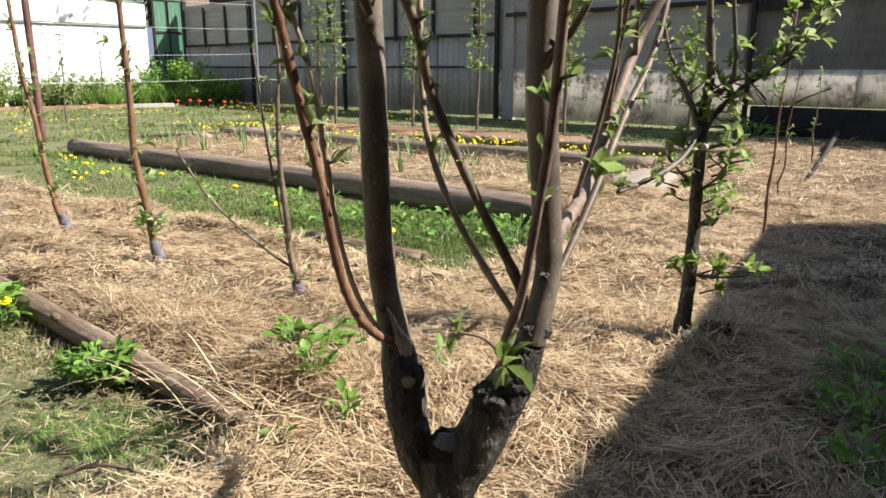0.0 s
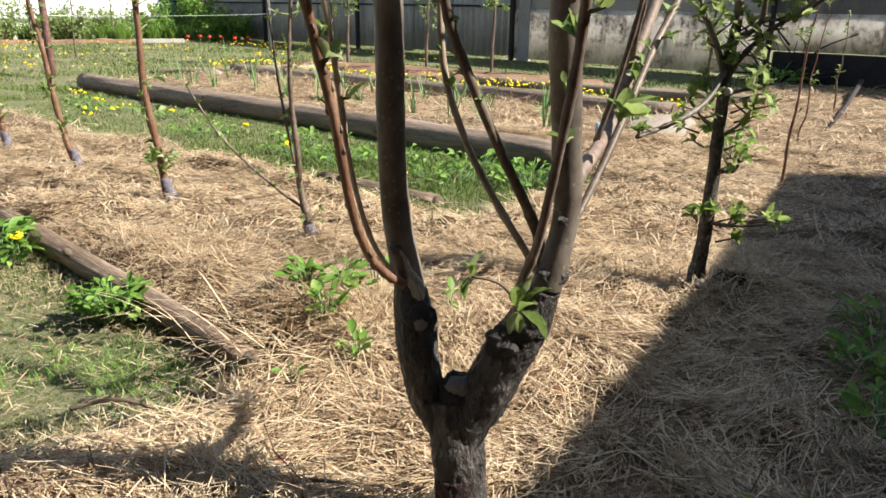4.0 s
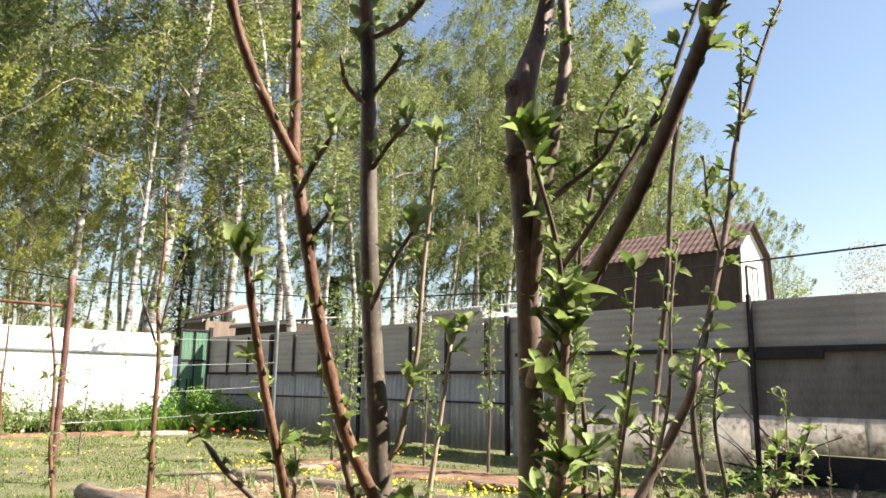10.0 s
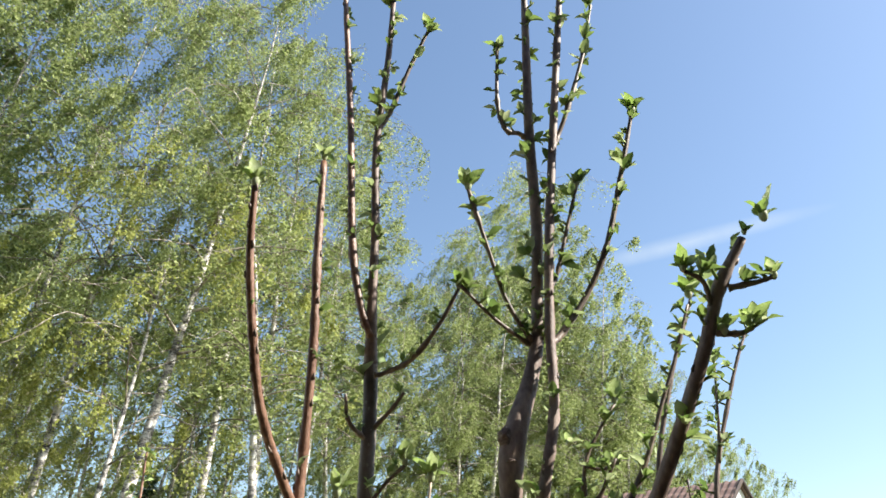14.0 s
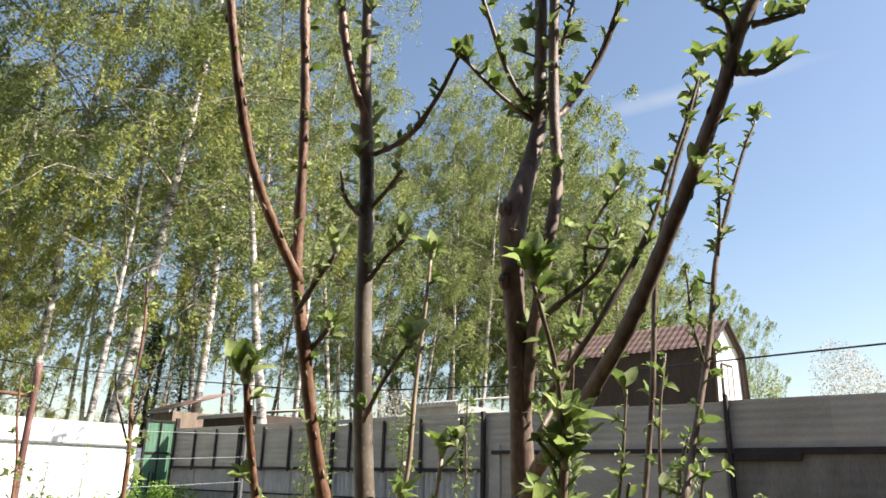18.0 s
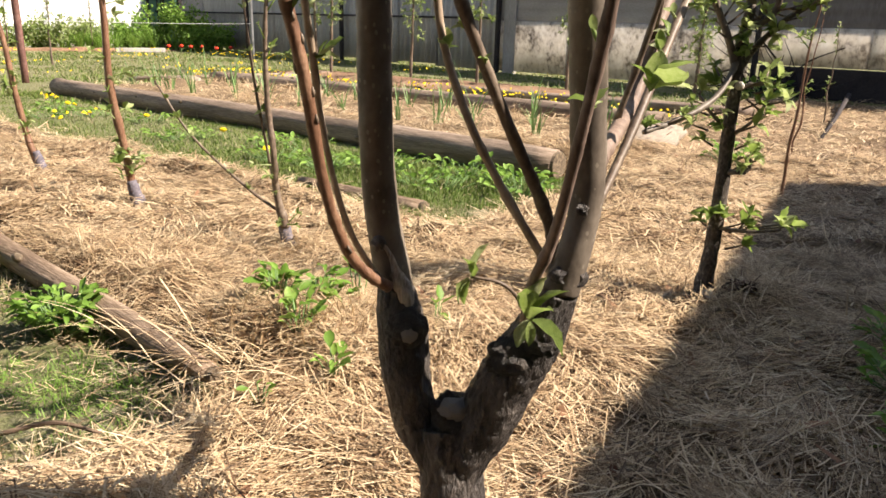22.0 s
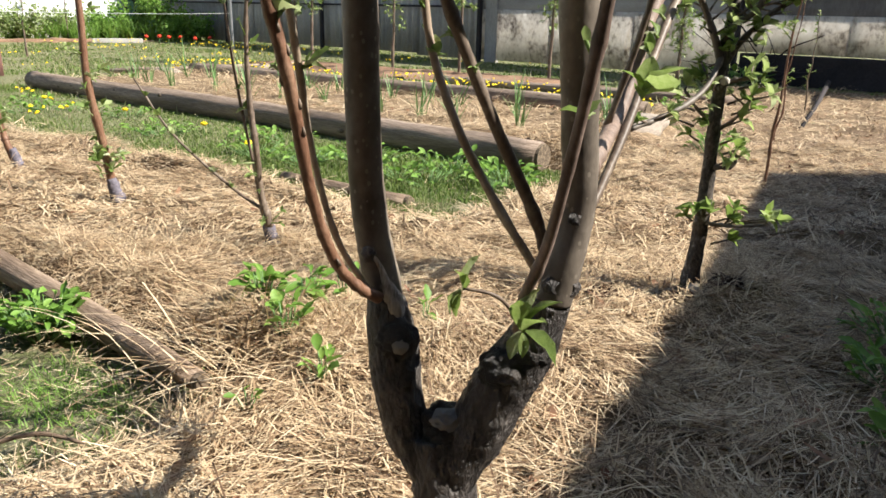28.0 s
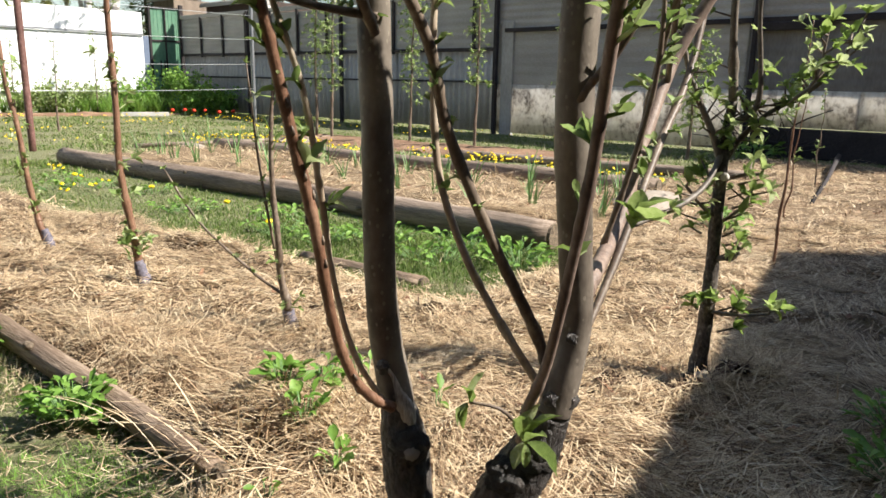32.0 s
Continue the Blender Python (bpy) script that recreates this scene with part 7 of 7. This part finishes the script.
dandelion_stuff(900, lambda a, b: (nn(a, b) > 2.8) & (nn(a, b) < 3.5) & (ss(a, b) < -6) & in_view(a, b) & (fbm(a, b, 2.2, 2.0) > 0.4), (-6, -1, 4, 9), 4)


# ---------------------------------------------------------------- loose things
straw_tuft((-0.42, 2.0), 420, 0.16, 1, 0.8, -1.6, 1.1, "tuft of bent straw standing round the young weeds")
straw_tuft((-0.3, 1.98), 260, 0.15, 2, 0.9, -1.2, 1.2, "tuft of bent straw standing round the young weeds")
straw_tuft((-0.55, 2.02), 260, 0.15, 3, 0.9, -1.9, 1.2, "tuft of bent straw standing round the young weeds")
straw_tuft((-0.5, 1.8), 60, 0.24, 4, 1.2, 3.6, 0.5, "long straw stalks hanging over the log end")
straw_tuft((-0.85, 2.05), 12, 0.22, 5, 0.9, 4.0, 0.5, "long straw stalks hanging over the log")
for i, (x0, y0, a, L) in enumerate(((-0.9, 1.51, 0.02, 0.2), (-0.4, 1.19, 0.3, 0.2))):
    tube("fallen_twig", [(x0, y0, 0.03, 0.006), (x0 + L * 0.5 * math.cos(a), y0 + L * 0.5 * math.sin(a) + 0.02, 0.045, 0.005), (x0 + L * math.cos(a), y0 + L * math.sin(a), 0.035, 0.003)], M["log_brown"], None, 6, 5, 0.05, 0.2, i)
    tagged(bpy.data.objects["fallen_twig" if i == 0 else "fallen_twig.%03d" % i], "dry brown twig lying in the straw litter", "twig", "fallen twigs")
def stone(loc, size, seed, label):
    bm = bmesh.new()
    bmesh.ops.create_icosphere(bm, subdivisions=3, radius=1.0)
    for v in bm.verts:
        v.co *= 1 + 0.25 * noise.noise(v.co * 1.3 + Vector((seed, seed * 2.0, 0)))
    ob = part("stone", bm, M["stone"], smooth=True, m=Matrix.Translation(loc) @ Matrix.Rotation(seed, 4, "Z") @ Matrix.Diagonal((*size, 1)))
    tagged(ob, label, "stone")


stone((1.55, 5.6, 0.08), (0.4, 0.22, 0.1), 0.9, "pale rough stone slab lying on straw")
stone((1.75, 6.05, 0.04), (0.2, 0.12, 0.09), 2.3, "pale rough stone at the bed corner")
stone((-3.1, 9.3, 0.06), (0.2, 0.12, 0.1), 3.3, "pale rough stone on the bed edge")
stone((-2.2, 11.4, 0.03), (0.35, 0.12, 0.06), 4.1, "pale flat stone in the grass")
v, f = tube_data(np.array([(3.1, 6.15, 0.03, 0.018), (3.9, 7.45, 0.06, 0.022), (4.9, 9.1, 0.16, 0.03)]), 7, 0.05)
tagged(link("fallen_pole", mesh_np("fallen_pole", v, f, M["dark"], True)), "dark fallen pole lying across the straw", "pole")
v, f = tube_data(np.array([(-4.2, 10.2, 0.03, 0.03), (-3.0, 10.9, 0.05, 0.03), (-1.8, 12.2, 0.05, 0.022)]), 7, 0.05)
tagged(link("fallen_pole", mesh_np("fallen_pole", v, f, M["log"], True)), "grey pole lying in the dandelion grass", "pole")
bm = bmesh.new()
box(bm, -0.55, 0.55, -0.08, 0.08, 0, 0.1, 0.01)
tagged(part("timber_block", bm, M["slate"], m=Matrix.Translation((-7.2, 18.2, 0.0)) @ Matrix.Rotation(0.5, 4, "Z")), "pale timber block on the border edge", "timber")
bm = bmesh.new()
bmesh.ops.create_cone(bm, cap_ends=True, segments=14, radius1=0.026, radius2=0.022, depth=0.1, matrix=Matrix.Translation((0, 0, 0.05)))
tagged(part("plastic_bottle", bm, M["plastic"], smooth=True, m=Matrix.Translation((0.98, 5.05, 0.1))), "pale blue plastic bottle standing in the bed", "bottle")
x, y = scatter(16000, -2.2, 6.5, 0.6, 9.5, lambda a, b: (straw_mask(a, b) > 0) & in_view(a, b) & (rng.random(len(a)) < 0.06 + 0.5 * np.clip((ss(a, b) + 0.8) / 1.6, 0, 1)))
base = np.stack([x, y, lift(x, y) + 0.012], 1)
v, f = blades(base, rng.uniform(0.02, 0.06, len(x)), rng.uniform(0.015, 0.035, len(x)), rng.uniform(1.1, 1.7, len(x)), rng.uniform(0, 6.28, len(x)), rng.normal(0, 0.8, len(x)), 2, 0.3)
tagged(link("dead_leaves", mesh_np("dead_leaves", v, f, M["dead_leaf"])), "brown dead leaves scattered over the straw", "dead leaf", kind="stuff")


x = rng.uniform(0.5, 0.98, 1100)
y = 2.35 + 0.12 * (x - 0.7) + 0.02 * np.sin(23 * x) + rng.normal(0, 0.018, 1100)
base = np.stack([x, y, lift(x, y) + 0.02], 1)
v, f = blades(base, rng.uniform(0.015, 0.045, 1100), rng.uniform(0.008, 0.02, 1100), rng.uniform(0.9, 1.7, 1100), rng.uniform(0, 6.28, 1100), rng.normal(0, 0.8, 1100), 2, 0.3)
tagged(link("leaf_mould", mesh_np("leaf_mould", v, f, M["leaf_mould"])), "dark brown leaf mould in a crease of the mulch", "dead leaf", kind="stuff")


# turf patch beside the brown log
x, y = rng.normal(-0.95, 0.22, 4200), rng.normal(1.8, 0.13, 4200)
k = (straw_mask(x, y) < 0.06) & (fbm(x, y, 6.0, 2.0) > rng.uniform(-0.7, 1.0, 4200))
x, y = x[k], y[k]
base = np.stack([x, y, np.zeros(len(x))], 1)
v, f = blades(base, rng.uniform(0.015, 0.045, len(x)), rng.uniform(0.002, 0.0035, len(x)), np.abs(rng.normal(0.9, 0.4, len(x))), rng.uniform(0, 6.28, len(x)), rng.normal(0.4, 0.4, len(x)), 2, 0.2)
tagged(link("turf", mesh_np("turf", v, f, M["weed"])), "patch of fine bright green turf beside the log", "grass", kind="stuff")


# ---------------------------------------------------------------- brush heap at the fence foot
def brush_heap(loc, n, wide, high, seed):
    g = np.random.default_rng(seed)
    out = []
    for i in range(n):
        p = np.array([g.normal(0, wide * 0.4), g.normal(0, 0.12), abs(g.normal(0, high * 0.3))])
        d = np.array([g.normal(0, 0.8), g.normal(0, 0.25), g.normal(0.25, 0.45)])
        d /= np.linalg.norm(d)
        L = g.uniform(0.3, 0.9)
        q = [p, p + d * L * 0.5 + g.normal(0, 0.05, 3), p + d * L + g.normal(0, 0.08, 3)]
        r = g.uniform(0.008, 0.022)
        out.append(tube_data(spline(np.array([(*np.maximum(a, (-9, -9, 0.015)), r * (1 - 0.35 * k)) for k, a in enumerate(q)]), 3), 5))
    v, f = join(out)
    ob = link("brush_heap", mesh_np("brush_heap", v, f, M["dark"], True), m=Matrix.Translation((*loc, 0)) @ Matrix.Rotation(-0.74, 4, "Z"))
    tagged(ob, "heap of dark dead branches against the fence foot", "branches", kind="stuff")


brush_heap((4.55, 10.55), 26, 0.5, 0.8, 1)


# ---------------------------------------------------------------- vapour trail
def vapour_trail():
    m = bpy.data.materials.new("vapour")
    m.use_nodes = True
    nt = m.node_tree
    nt.nodes.remove(nt.nodes["Principled BSDF"])
    tr = nt.nodes.new("ShaderNodeBsdfTransparent")
    em = nt.nodes.new("ShaderNodeEmission")
    em.inputs["Color"].default_value, em.inputs["Strength"].default_value = (0.8, 0.9, 1.0, 1), 0.33
    mx = nt.nodes.new("ShaderNodeMixShader")
    co = nt.nodes.new("ShaderNodeTexCoord")
    nz = nt.nodes.new("ShaderNodeTexNoise")
    nz.inputs["Scale"].default_value, nz.inputs["Detail"].default_value = 0.014, 5
    nt.links.new(co.outputs["Object"], nz.inputs["Vector"])
    soft = nt.nodes.new("ShaderNodeTexGradient")
    soft.gradient_type = "SPHERICAL"
    mp = nt.nodes.new("ShaderNodeMapping")
    mp.inputs["Scale"].default_value = (1 / 215, 1, 1 / 15)
    nt.links.new(co.outputs["Object"], mp.inputs["Vector"])
    nt.links.new(mp.outputs[0], soft.inputs["Vector"])
    ml = nt.nodes.new("ShaderNodeMath")
    ml.operation = "MULTIPLY"
    nt.links.new(nz.outputs[0], ml.inputs[0])
    nt.links.new(soft.outputs["Fac"], ml.inputs[1])
    nt.links.new(ml.outputs[0], mx.inputs[0])
    nt.links.new(tr.outputs[0], mx.inputs[1])
    nt.links.new(em.outputs[0], mx.inputs[2])
    nt.links.new(mx.outputs[0], nt.nodes["Material Output"].inputs["Surface"])
    bm = bmesh.new()
    vs = [bm.verts.new(p) for p in ((-215, 0, -15), (215, 0, -15), (215, 0, 15), (-215, 0, 15))]
    bm.faces.new(vs)
    ob = part("backdrop_cloud", bm, m, m=Matrix.Translation((315, 800, 474)) @ Matrix.Rotation(-0.315, 4, "Y"))
    tagged(ob, "faint white vapour trail across the blue sky", "cloud", kind="structure")


vapour_trail()
